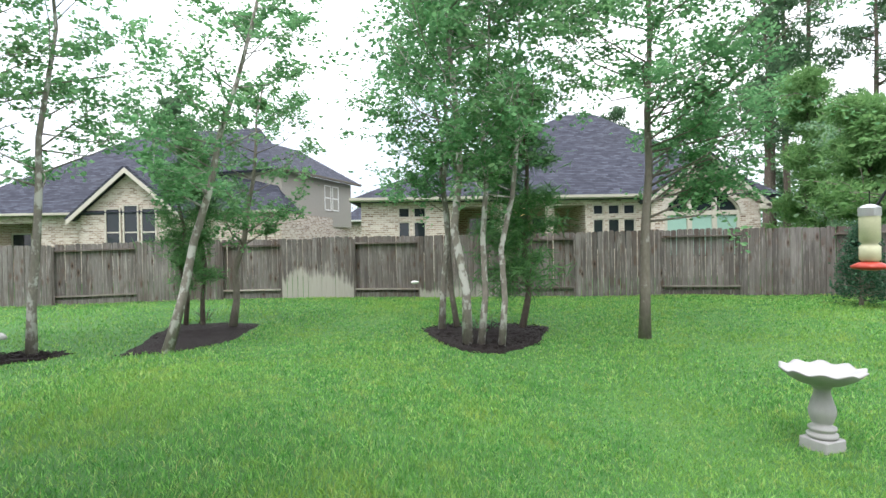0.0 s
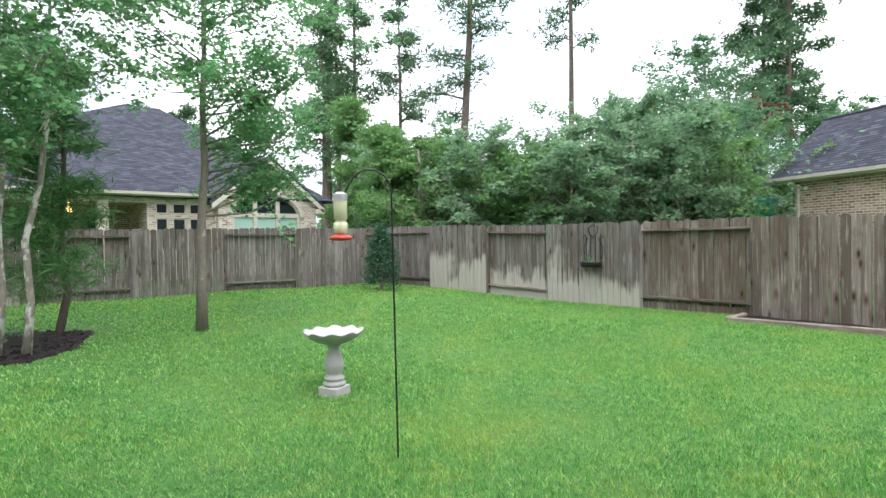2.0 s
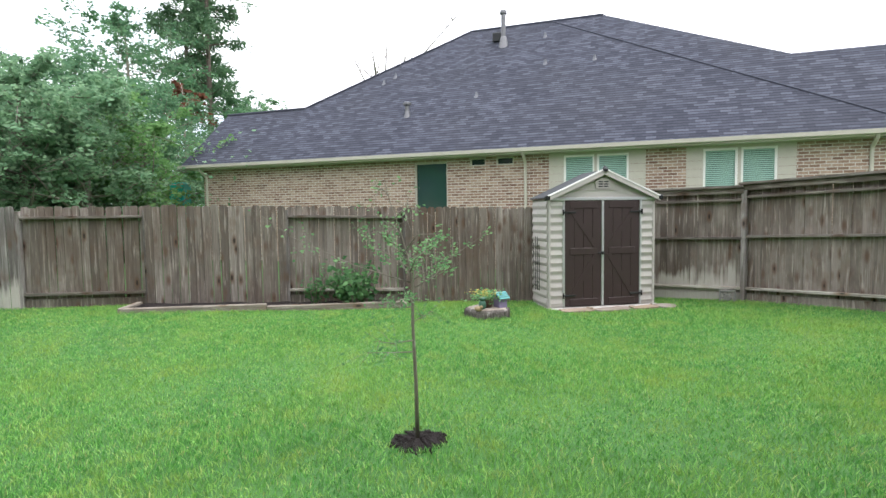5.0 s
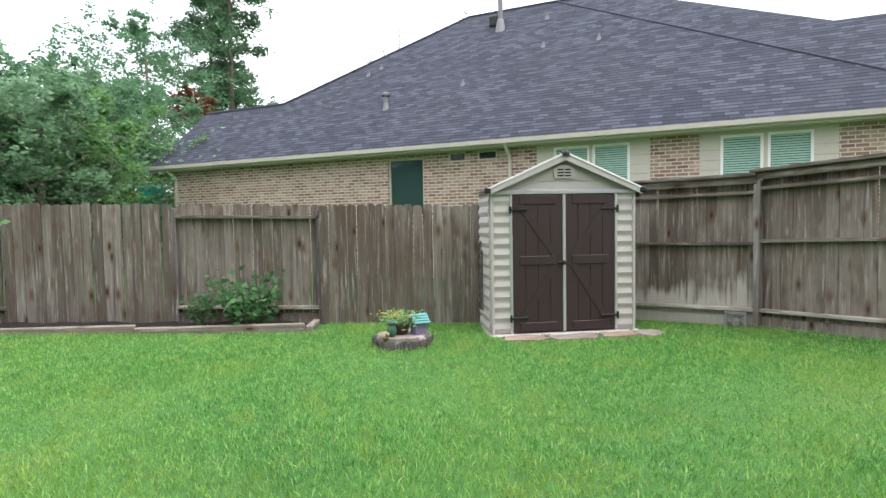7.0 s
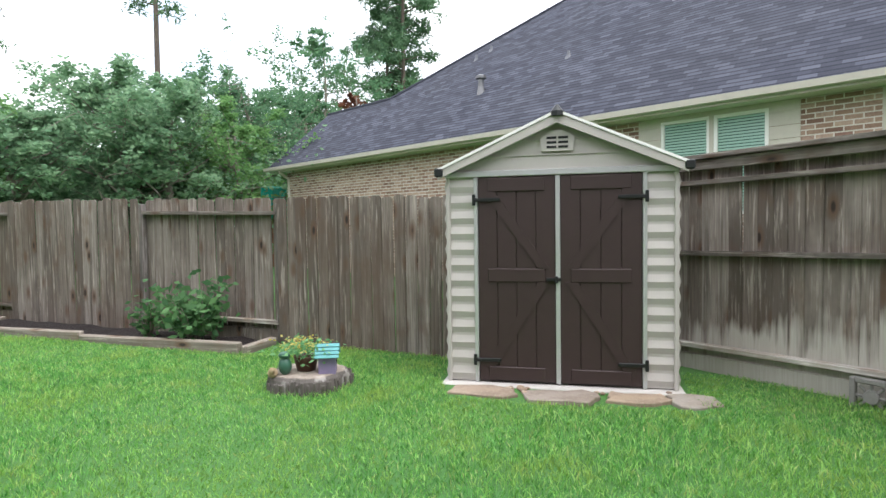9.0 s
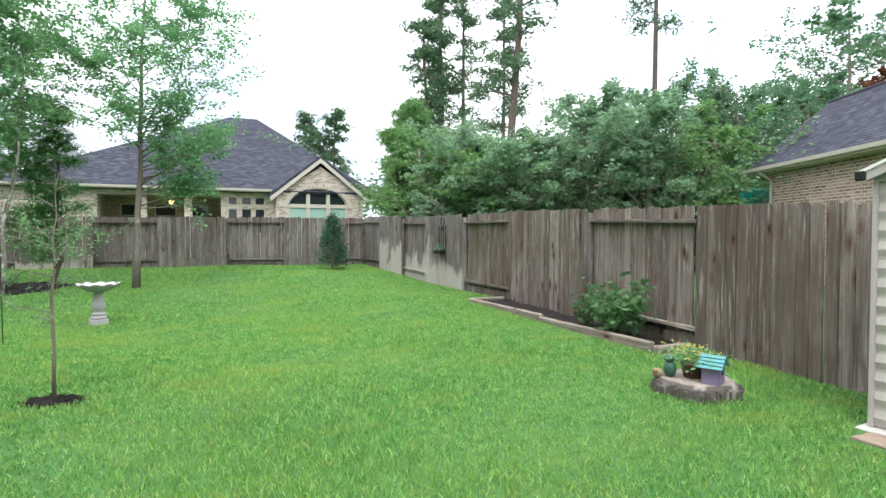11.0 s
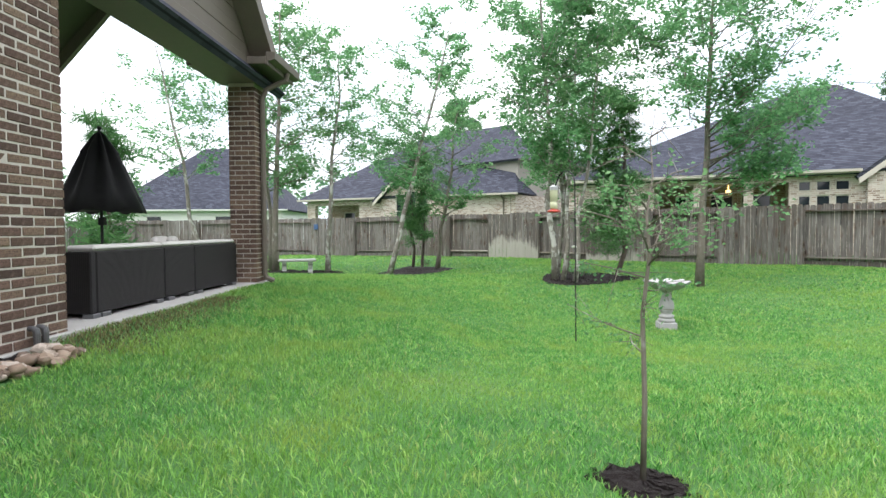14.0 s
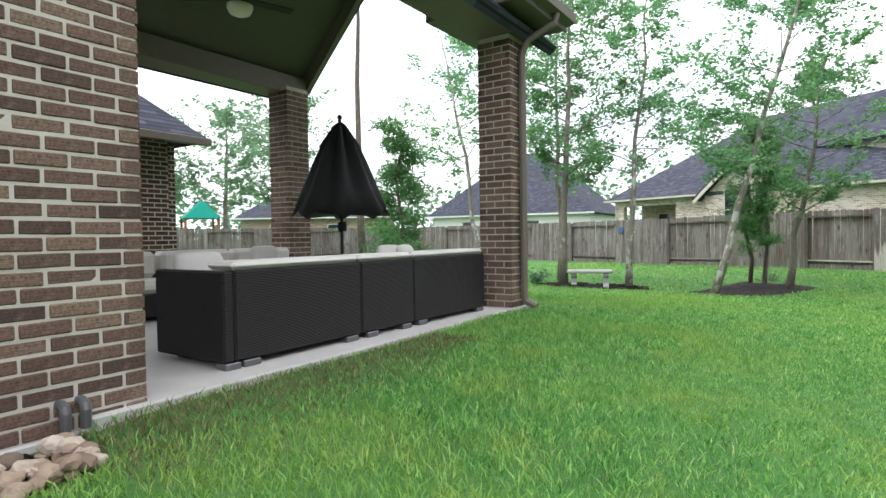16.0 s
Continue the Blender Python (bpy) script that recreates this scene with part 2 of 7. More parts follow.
def make_shingle(name):
    m = Mat(name, 0.9, 0.0, 0.15)
    tx = m.n("ShaderNodeTexBrick")
    for key, v in (("Scale", 1.0), ("Mortar Size", 0.003), ("Mortar Smooth", 0.3), ("Brick Width", 0.26), ("Row Height", 0.13), ("Bias", 0.0)):
        tx.inputs[key].default_value = v
    tx.offset_frequency, tx.offset = 2, 0.37
    tx.inputs["Color1"].default_value = (0, 0, 0, 1)
    tx.inputs["Color2"].default_value = (1, 1, 1, 1)
    tx.inputs["Mortar"].default_value = (0.5, 0.5, 0.5, 1)
    m.l(m.co.outputs["UV"], tx.inputs["Vector"])
    c = m.ramp(tx.outputs["Color"], [(0, (0.026, 0.029, 0.043)), (0.45, (0.043, 0.047, 0.066)), (0.8, (0.062, 0.067, 0.09)), (1, (0.085, 0.091, 0.118))])
    c = m.mix(m.span(m.noise(0.35, 3), 0.4, 0.7, 0, 0.3), c, (0.05, 0.052, 0.06))
    c = m.mix(m.span(m.noise(120, 2), 0.3, 0.7, 0, 0.3), c, (0.09, 0.094, 0.108))
    c = m.mix(m.span(tx.outputs["Fac"], 0, 1, 0, 0.45), c, (0.018, 0.018, 0.022))
    row = m.n("ShaderNodeTexBrick")
    for key, v in (("Scale", 1.0), ("Mortar Size", 0.02), ("Mortar Smooth", 0.4), ("Brick Width", 400.0), ("Row Height", 0.13), ("Bias", 0.0)):
        row.inputs[key].default_value = v
    m.l(m.co.outputs["UV"], row.inputs["Vector"])
    m.color(m.mix(m.span(row.outputs["Fac"], 0, 1, 0, 0.8), c, (0.016, 0.017, 0.022)))
    return m.bump(tx.outputs["Color"], 0.6, 0.012).m


def make_bark(name, base, patch, amount):
    m = Mat(name, 0.9, 0.0, 0.15)
    g = m.noise(26, 5, m.place((1, 1, 0.35)))
    p = m.noise(7, 4, m.place((1, 1, 0.7)))
    c = m.mix(g, tuple(k * 0.55 for k in base), tuple(k * 1.35 for k in base))
    m.color(m.mix(m.span(p, 0.62 - amount, 0.70 - amount, 0, 0.85), c, patch))
    return m.bump(g, 0.8, 0.02).m


def make_glass(name, tint, rough=0.03):
    m = Mat(name, rough, 0.0, 0.6)
    m.color(m.mix(m.noise(0.8), tuple(k * 0.7 for k in tint), tint))
    return m.m


def make_wicker():
    m = Mat("dark_wicker", 0.55, 0.0, 0.3)
    wv = m.n("ShaderNodeTexWave", Scale=28.0, Distortion=0.6, Detail=1.0)
    wv.bands_direction = "Z"
    m.l(m.co.outputs["Object"], wv.inputs["Vector"])
    wu = m.n("ShaderNodeTexWave", Scale=16.0, Distortion=0.4, Detail=1.0)
    wu.bands_direction = "Y"
    m.l(m.co.outputs["Object"], wu.inputs["Vector"])
    h = m.mix(0.5, wv.outputs["Color"], wu.outputs["Color"], "MULTIPLY")
    m.color(m.mix(h, (0.006, 0.005, 0.005), (0.022, 0.018, 0.018)))
    return m.bump(h, 0.9, 0.006).m


M_GROUND, M_BLADE = make_ground(), make_blade()
M_FENCE = make_fence("weathered_wood", (0.178, 0.160, 0.148), (0.275, 0.256, 0.240))
M_FENCE_STAIN = make_fence("bleached_wood", (0.178, 0.160, 0.148), (0.275, 0.256, 0.240), 0.72)
M_FENCE_STAIN_LOW = make_fence("bleached_low_wood", (0.178, 0.160, 0.148), (0.275, 0.256, 0.240), 0.32)
M_FENCE_BROWN = make_fence("brown_wood", (0.18, 0.150, 0.127), (0.30, 0.265, 0.233))
M_FENCE_BROWN_STAIN = make_fence("brown_bleached_wood", (0.18, 0.150, 0.127), (0.30, 0.265, 0.233), 0.42)
M_RAIL = make_fence("rail_wood", (0.15, 0.13, 0.112), (0.26, 0.235, 0.205), level=True)
M_RAIL_PALE = make_fence("pale_rail_wood", (0.36, 0.33, 0.28), (0.5, 0.47, 0.42), level=True)
M_CREAM_BRICK = make_brick("cream_brick", [(0.24, 0.17, 0.13), (0.42, 0.33, 0.26), (0.56, 0.48, 0.40), (0.68, 0.62, 0.54)], (0.60, 0.56, 0.50))
M_TAN_BRICK = make_brick("tan_brick", [(0.20, 0.12, 0.09), (0.36, 0.235, 0.175), (0.50, 0.37, 0.29), (0.25, 0.14, 0.11)], (0.58, 0.53, 0.47))
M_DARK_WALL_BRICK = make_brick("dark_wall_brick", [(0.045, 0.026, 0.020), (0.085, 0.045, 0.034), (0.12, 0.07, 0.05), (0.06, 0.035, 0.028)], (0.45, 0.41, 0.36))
M_BRICK = make_near_brick("brown_brick", [(0.085, 0.054, 0.044), (0.15, 0.092, 0.071), (0.205, 0.13, 0.096), (0.115, 0.071, 0.056), (0.27, 0.185, 0.13), (0.17, 0.102, 0.08)])
M_MORTAR = plain("pale_mortar", (0.54, 0.495, 0.435), 0.9, 0, 0.15, 20, 0.5)
M_SHINGLE = make_shingle("slate_grey_shingle")
M_ROOF_CAP = plain("ridge_shingle", (0.048, 0.052, 0.07), 0.9, 0, 0.3, 14, 0.5)
M_FLASHING = plain("grey_flashing", (0.12, 0.125, 0.14), 0.6)
M_TRIM = plain("beige_trim", (0.50, 0.465, 0.395), 0.55)
M_TAUPE = plain("taupe_paint", (0.15, 0.125, 0.10), 0.55)
M_CEIL = plain("olive_ceiling_paint", (0.085, 0.08, 0.055), 0.6)
M_SIDING = plain("grey_siding", (0.34, 0.32, 0.28), 0.6)
M_WHITE = plain("white_paint", (0.78, 0.77, 0.74), 0.5, 0, 0.05)
M_GLASS = make_glass("dark_glass", (0.02, 0.028, 0.032))
M_GLASS_G = make_glass("green_glass", (0.03, 0.07, 0.06))
M_BLIND = plain("pale_green_blind", (0.30, 0.47, 0.40), 0.5, 0, 0.08)
M_CONCRETE = plain("concrete", (0.46, 0.44, 0.41), 0.85, 0, 0.14, 5, 0.3)
M_POT = plain("brown_clay", (0.09, 0.045, 0.03), 0.5)
M_STONE = plain("cast_stone", (0.40, 0.39, 0.385), 0.8, 0, 0.14, 9, 0.4, 0.006)
M_MULCH = plain("dark_mulch", (0.026, 0.018, 0.016), 0.95, 0, 0.45, 24, 1.0, 0.03)
M_BARK_PALE = make_bark("pale_bark", (0.24, 0.215, 0.185), (0.55, 0.54, 0.5), 0.13)
M_BARK = make_bark("grey_brown_bark", (0.21, 0.185, 0.155), (0.38, 0.36, 0.33), 0.03)
M_BARK_PINE = make_bark("pine_bark", (0.125, 0.10, 0.085), (0.22, 0.18, 0.15), 0.05)
M_LEAF = leafy("fresh_leaf", (0.105, 0.27, 0.115), (0.30, 0.56, 0.26))
M_LEAF_OAK = leafy("oak_leaf", (0.10, 0.24, 0.10), (0.28, 0.49, 0.22))
M_LEAF_DARK = leafy("deep_green_leaf", (0.08, 0.18, 0.10), (0.20, 0.35, 0.18))
# distance haze is mixed into this leaf colour: paler and greyer green
M_LEAF_WOOD_HAZY = leafy("hazy_woodland_leaf", (0.14, 0.265, 0.15), (0.33, 0.49, 0.29), 0.6, 0.58)
M_LEAF_LIME = leafy("yellow_green_leaf", (0.11, 0.24, 0.08), (0.25, 0.42, 0.16))
M_NEEDLE = leafy("pine_needle", (0.06, 0.16, 0.06), (0.17, 0.34, 0.12), 0.6, 0.4)
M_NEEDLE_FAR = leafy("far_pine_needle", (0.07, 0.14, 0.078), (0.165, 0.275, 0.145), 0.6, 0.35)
M_RED = leafy("red_blossom", (0.35, 0.02, 0.015), (0.6, 0.06, 0.04))
M_RUST = leafy("rusty_leaf", (0.11, 0.045, 0.028), (0.24, 0.10, 0.06))
M_YELLOW = leafy("yellow_petal", (0.55, 0.46, 0.10), (0.78, 0.70, 0.32))
M_METAL = plain("black_metal", (0.02, 0.022, 0.022), 0.45, 0.3)
M_PIPE = plain("grey_metal", (0.17, 0.17, 0.175), 0.4, 0.6)
M_SHED = plain("pale_grey_plastic", (0.445, 0.415, 0.385), 0.5, 0, 0.06)
M_SHED_TRIM = plain("aluminium_trim", (0.55, 0.56, 0.56), 0.35, 0.5, 0.06)
M_SHED_DOOR = plain("dark_brown_plastic", (0.042, 0.026, 0.025), 0.5, 0, 0.14)
M_WICKER = make_wicker()
M_CUSHION = plain("cream_cushion", (0.58, 0.555, 0.51), 0.9, 0, 0.06, 7, 0.2)
M_CANVAS = plain("black_canvas", (0.010, 0.010, 0.011), 0.75, 0, 0.2)
M_RED_PLASTIC = plain("red_plastic", (0.45, 0.05, 0.03), 0.3)
M_NECTAR = plain("pale_nectar", (0.62, 0.62, 0.42), 0.15)
fl = Mat("flagstone", 0.88, 0.0, 0.2)
fl_c = fl.ramp(fl.rnd(), [(0, (0.30, 0.225, 0.145)), (0.35, (0.27, 0.215, 0.18)), (0.65, (0.25, 0.235, 0.205)), (1, (0.35, 0.25, 0.135))])
fl_c = fl.mix(fl.span(fl.noise(5, 5), 0.42, 0.62, 0, 0.55), fl_c, (0.16, 0.12, 0.09))
fl.color(fl.mix(fl.span(fl.noise(34, 4), 0.5, 0.7, 0, 0.35), fl_c, (0.38, 0.33, 0.26)))
M_FLAG = fl.bump(fl.noise(11, 5), 0.8, 0.02).m
pb = Mat("river_stone", 0.75)
pb.color(pb.mix(pb.span(pb.noise(2.2), 0.35, 0.7, 0, 0.5), pb.ramp(pb.rnd(), [(0, (0.15, 0.105, 0.075)), (0.4, (0.30, 0.21, 0.145)), (0.75, (0.38, 0.29, 0.21)), (1, (0.54, 0.46, 0.38))]), (0.2, 0.155, 0.125)))
M_PEBBLE = pb.bump(pb.noise(9), 0.3, 0.01).m
M_TURQ = plain("turquoise_paint", (0.09, 0.30, 0.30), 0.5)
M_TEAL = plain("teal_canvas", (0.01, 0.36, 0.28), 0.6)
M_ORANGE = plain("orange_wood", (0.30, 0.12, 0.05), 0.7)
M_VIOLET = plain("lilac_paint", (0.22, 0.18, 0.30), 0.6)
M_BLUE = plain("blue_paint", (0.05, 0.10, 0.22), 0.6)
M_GREY_STUMP = make_bark("old_stump_bark", (0.13, 0.115, 0.105), (0.34, 0.32, 0.30), 0.08)
M_STUMP_TOP = make_bark("sawn_wood", (0.30, 0.255, 0.215), (0.40, 0.36, 0.31), 0.04)
M_FROG = plain("dark_green_glaze", (0.045, 0.125, 0.085), 0.35, 0, 0.25, 20)
M_BLOCK = plain("old_grey_stone", (0.23, 0.22, 0.205), 0.9, 0, 0.3, 16, 0.6)
M_EVERGREEN = leafy("evergreen_leaf", (0.03, 0.085, 0.05), (0.10, 0.20, 0.115), 0.6, 0.35)
M_SHRUB = leafy("shrub_leaf", (0.05, 0.13, 0.055), (0.17, 0.33, 0.13), 0.5, 0.4)
M_DRY = leafy("dry_grass", (0.085, 0.085, 0.036), (0.33, 0.28, 0.14), 0.7, 0.25)
M_TIMBER = make_fence("edging_timber", (0.26, 0.225, 0.185), (0.36, 0.325, 0.28), level=True)
lamp_m = Mat("lamp_glass", 0.4)
lamp_m.color((0.8, 0.74, 0.6))
M_LAMP = lamp_m.m
glow_m = Mat("warm_bulb", 0.4)
glow_m.color((0.9, 0.7, 0.4))
glow_m.b.inputs["Emission Color"].default_value = (1.0, 0.62, 0.25, 1)
glow_m.b.inputs["Emission Strength"].default_value = 3.0
M_GLOW = glow_m.m


# ---- mesh tools ----
def finish(name, bm, material, parent=None, smooth=False):
    me = bpy.data.meshes.new(name)
    bm.to_mesh(me)
    bm.free()
    me.materials.append(material)
    if smooth:
        for p in me.polygons:
            p.use_smooth = True
    ob = new(name, me)
    ob.parent = parent
    return ob


def part(name, bm, material, parent, label="", smooth=False):
    ob = finish(name, bm, material, parent, smooth)
    if label:
        ob["label"] = label
    return ob


def shared(name, me, parent, m):
    ob = new(name, me)
    ob.parent = parent
    ob.matrix_basis = m
    return ob


def thing(name, m, label, category, group="", kind=""):
    ob = new(name)
    ob.empty_display_size = 0.2
    ob.matrix_basis = m
    return tagged(ob, label, category, group, kind)


def uv_box(bm):
    """UVs in metres from each face's own plane: u level, v up."""
    lay = bm.loops.layers.uv.verify()
    for f in bm.faces:
        n = f.normal
        if abs(n.z) > 0.95:
            u, v = Vector((1, 0, 0)), Vector((0, 1, 0))
        else:
            u = Vector((-n.y, n.x, 0)).normalized()
            v = n.cross(u)
        for lp in f.loops:
            lp[lay].uv = (lp.vert.co.dot(u), lp.vert.co.dot(v))


def add_box(bm, lo, hi, m=None, bevel=0.0):
    r = bmesh.ops.create_cube(bm, size=1.0)
    c = [(a + b) / 2 for a, b in zip(lo, hi)]
    s = [max(1e-4, abs(b - a)) for a, b in zip(lo, hi)]
    mm = Matrix.Translation(c) @ Matrix.Diagonal((*s, 1))
    if m is not None:
        mm = m @ mm
    bmesh.ops.transform(bm, matrix=mm, verts=r["verts"])
    if bevel:
        es = list({e for v in r["verts"] for e in v.link_edges})
        bmesh.ops.bevel(bm, geom=es, offset=bevel, segments=1, affect="EDGES", profile=0.7)
    return bm


def box(lo, hi, m=None, bevel=0.0):
    return add_box(bmesh.new(), lo, hi, m, bevel)


def add_poly(bm, pts, thick, normal=None):
    """A flat slab from a ring of points, extruded along its normal (or the one given)."""
    vs = [bm.verts.new(p) for p in pts]
    f = bm.faces.new(vs)
    f.normal_update()
    n = Vector(normal) if normal is not None else f.normal.copy()
    r = bmesh.ops.extrude_face_region(bm, geom=[f])
    bmesh.ops.translate(bm, vec=n * thick, verts=[g for g in r["geom"] if isinstance(g, bmesh.types.BMVert)])
    bmesh.ops.recalc_face_normals(bm, faces=bm.faces)
    return bm


def add_lathe(bm, rings, segs=24, m=None, wave=None):
    """Rings of (radius, height) turned about z."""
    rows = []
    for k, (r, h) in enumerate(rings):
        row = []
        for i in range(segs):
            a = 2 * math.pi * i / segs
            rr, hh = wave(k, a, r, h) if wave else (r, h)
            p = Vector((rr * math.cos(a), rr * math.sin(a), hh))
            row.append(bm.verts.new(m @ p if m else p))
        rows.append(row)
    for a, b in zip(rows, rows[1:]):
        for i in range(segs):
            j = (i + 1) % segs
            bm.faces.new((a[i], a[j], b[j], b[i]))
    bm.faces.new(list(reversed(rows[0])))
    bm.faces.new(rows[-1])
    return bm


def add_tube(bm, pts, radii, segs=8):
    """A tapered tube along points."""
    pts = [Vector(p) for p in pts]
    if isinstance(radii, (int, float)):
        radii = [radii] * len(pts)
    rows = []
    ref = Vector((0.3, 0.9, 0.1))
    for k, p in enumerate(pts):
        d = (pts[min(k + 1, len(pts) - 1)] - pts[max(k - 1, 0)]).normalized()
        a = d.cross(ref)
        if a.length < 0.05:
            a = d.cross(Vector((1, 0, 0)))
        a.normalize()
        b = d.cross(a)
        rows.append([bm.verts.new(p + (a * math.cos(2 * math.pi * i / segs) + b * math.sin(2 * math.pi * i / segs)) * radii[k]) for i in range(segs)])
    for u, v in zip(rows, rows[1:]):
        for i in range(segs):
            j = (i + 1) % segs
            bm.faces.new((u[i], u[j], v[j], v[i]))
    bm.faces.new(list(reversed(rows[0])))
    bm.faces.new(rows[-1])
    return bm


def from_arrays(name, verts, faces, material, parent=None):
    """A mesh from numpy arrays; faces all of one size."""
    me = bpy.data.meshes.new(name)
    k = faces.shape[1]
    me.vertices.add(len(verts))
    me.vertices.foreach_set("co", verts.astype(np.float32).ravel())
    me.loops.add(faces.size)
    me.loops.foreach_set("vertex_index", faces.astype(np.int32).ravel())
    me.polygons.add(len(faces))
    me.polygons.foreach_set("loop_start", np.arange(0, faces.size, k, dtype=np.int32))
    me.polygons.foreach_set("loop_total", np.full(len(faces), k, dtype=np.int32))
    me.update(calc_edges=True)
    me.validate()
    me.materials.append(material)
    ob = new(name, me)
    ob.parent = parent
    return ob


def leaf_cloud(name, centres, size, material, parent, rng, flat=0.35, stretch=1.0, width=0.55):
    """Many small four-cornered leaves at the centres, each turned its own way."""
    n = len(centres)
    a = rng.normal(size=(n, 3))
    a[:, 2] *= flat
    a /= np.linalg.norm(a, axis=1)[:, None] + 1e-9
    r = rng.normal(size=(n, 3))
    b = np.cross(a, r)
    b /= np.linalg.norm(b, axis=1)[:, None] + 1e-9
    s = size * rng.uniform(0.6, 1.25, size=(n, 1))
    fold = np.cross(a, b) * s * 0.18
    v = np.stack([centres - a * s * stretch, centres - b * s * width + fold, centres + a * s * stretch, centres + b * s * width + fold], 1).reshape(-1, 3)
    return from_arrays(name, v, np.arange(4 * n).reshape(n, 4), material, parent)


# ---- ground ----
KNOTS = [(-0.3, -1.3, .34), (-1.3, 0.7, .34), (-2.3, 2.8, .31), (-1.8, 1.7, .33), (0.6, -3.2, .27), (-3.6, 4.6, .2), (7.5, -9.3, .0), (3.6, 5.0, -.42), (3.7, 4.2, -.36), (4.25, -1.3, -.07), (2.85, 2.8, -.25), (3.9, 10, -.14), (.9, 8.5, -.07),
         (-5.5, 6.75, -.03), (-4.8, 10.3, -.2), (-4.6, 15.9, .08), (-1.5, 15.9, .05), (2, 15.2, .06), (6, 14.5, .1), (9, 14.4, .1),
         (10.9, 11.7, .08), (10.95, 7.5, -.05), (10.95, 3, -.04), (10.95, -1, -.08), (10.2, -4, -.2), (10.2, -7, -.2), (9.3, -2.6, -.16),
         (6, -6, -.1), (2, -4, .05), (0.6, -2.2, .1), (-9, 12, .0), (-8, 3, .15)]
KN = np.array(KNOTS)


def height(x, y):
    """Ground height; the lawn dips gently between the house and the fences."""
    x, y = np.asarray(x, float), np.asarray(y, float)
    d = (KN[:, 0] - x[..., None]) ** 2 + (KN[:, 1] - y[..., None]) ** 2
    w = np.exp(-d / 8.0) + 1e-9 / (1 + d)
    h = (w * KN[:, 2]).sum(-1) / w.sum(-1)
    # the turf rises to the edge of the patio slab
    u = -0.43 * (x + 0.475) + 0.903 * (y + 1.37)
    v = 0.903 * (x + 0.475) + 0.43 * (y + 1.37)
    near = np.exp(-(np.maximum(v - 0.05, 0) / 0.55) ** 2) / (1 + np.exp(-(u + 0.25) * 9)) / (1 + np.exp((u - 5.2) * 4)) * (v > -0.2)
    return h + (0.30 - h) * near


def gz(x, y):
    return float(height(x, y))


def ground_sheet():
    far = np.array([40, 60, 90, 140, 250, 500, 900.0])
    xs = np.concatenate([-far[::-1] - 10, np.arange(-34, 34.1, 0.5), far])
    ys = np.concatenate([-far[::-1], np.arange(-26, 44.1, 0.5), far + 10])
    X, Y = np.meshgrid(xs, ys)
    Z = height(X, Y)
    nx = len(xs)
    v = np.stack([X.ravel(), Y.ravel(), Z.ravel()], 1)
    i = np.arange((len(ys) - 1) * nx).reshape(-1, nx)[:, :-1].ravel()
    ob = from_arrays("ground", v, np.stack([i, i + 1, i + nx + 1, i + nx], 1), M_GROUND)
    for p in ob.data.polygons:
        p.use_smooth = True
    return tagged(ob, "green lawn ground with paler dry patches", "lawn", kind="structure")


ground_sheet()


# ---- fences ----
def picket_mesh(h, w):
    bm = bmesh.new()
    c = 0.028
    ring = [(-w / 2, 0), (w / 2, 0), (w / 2, h - c), (w / 2 - c, h), (-w / 2 + c, h), (-w / 2, h - c)]
    add_poly(bm, [(x, 0, z) for x, z in ring], 0.017, (0, 1, 0))
    long_edges = [e for e in bm.edges if abs(e.verts[0].co.y) < 1e-5 and abs(e.verts[1].co.y) < 1e-5 and abs(e.verts[0].co.x - e.verts[1].co.x) < 1e-5]
    bmesh.ops.bevel(bm, geom=long_edges, offset=0.007, segments=1, affect="EDGES")
    me = bpy.data.meshes.new("picket")
    bm.to_mesh(me)
    bm.free()
    return me


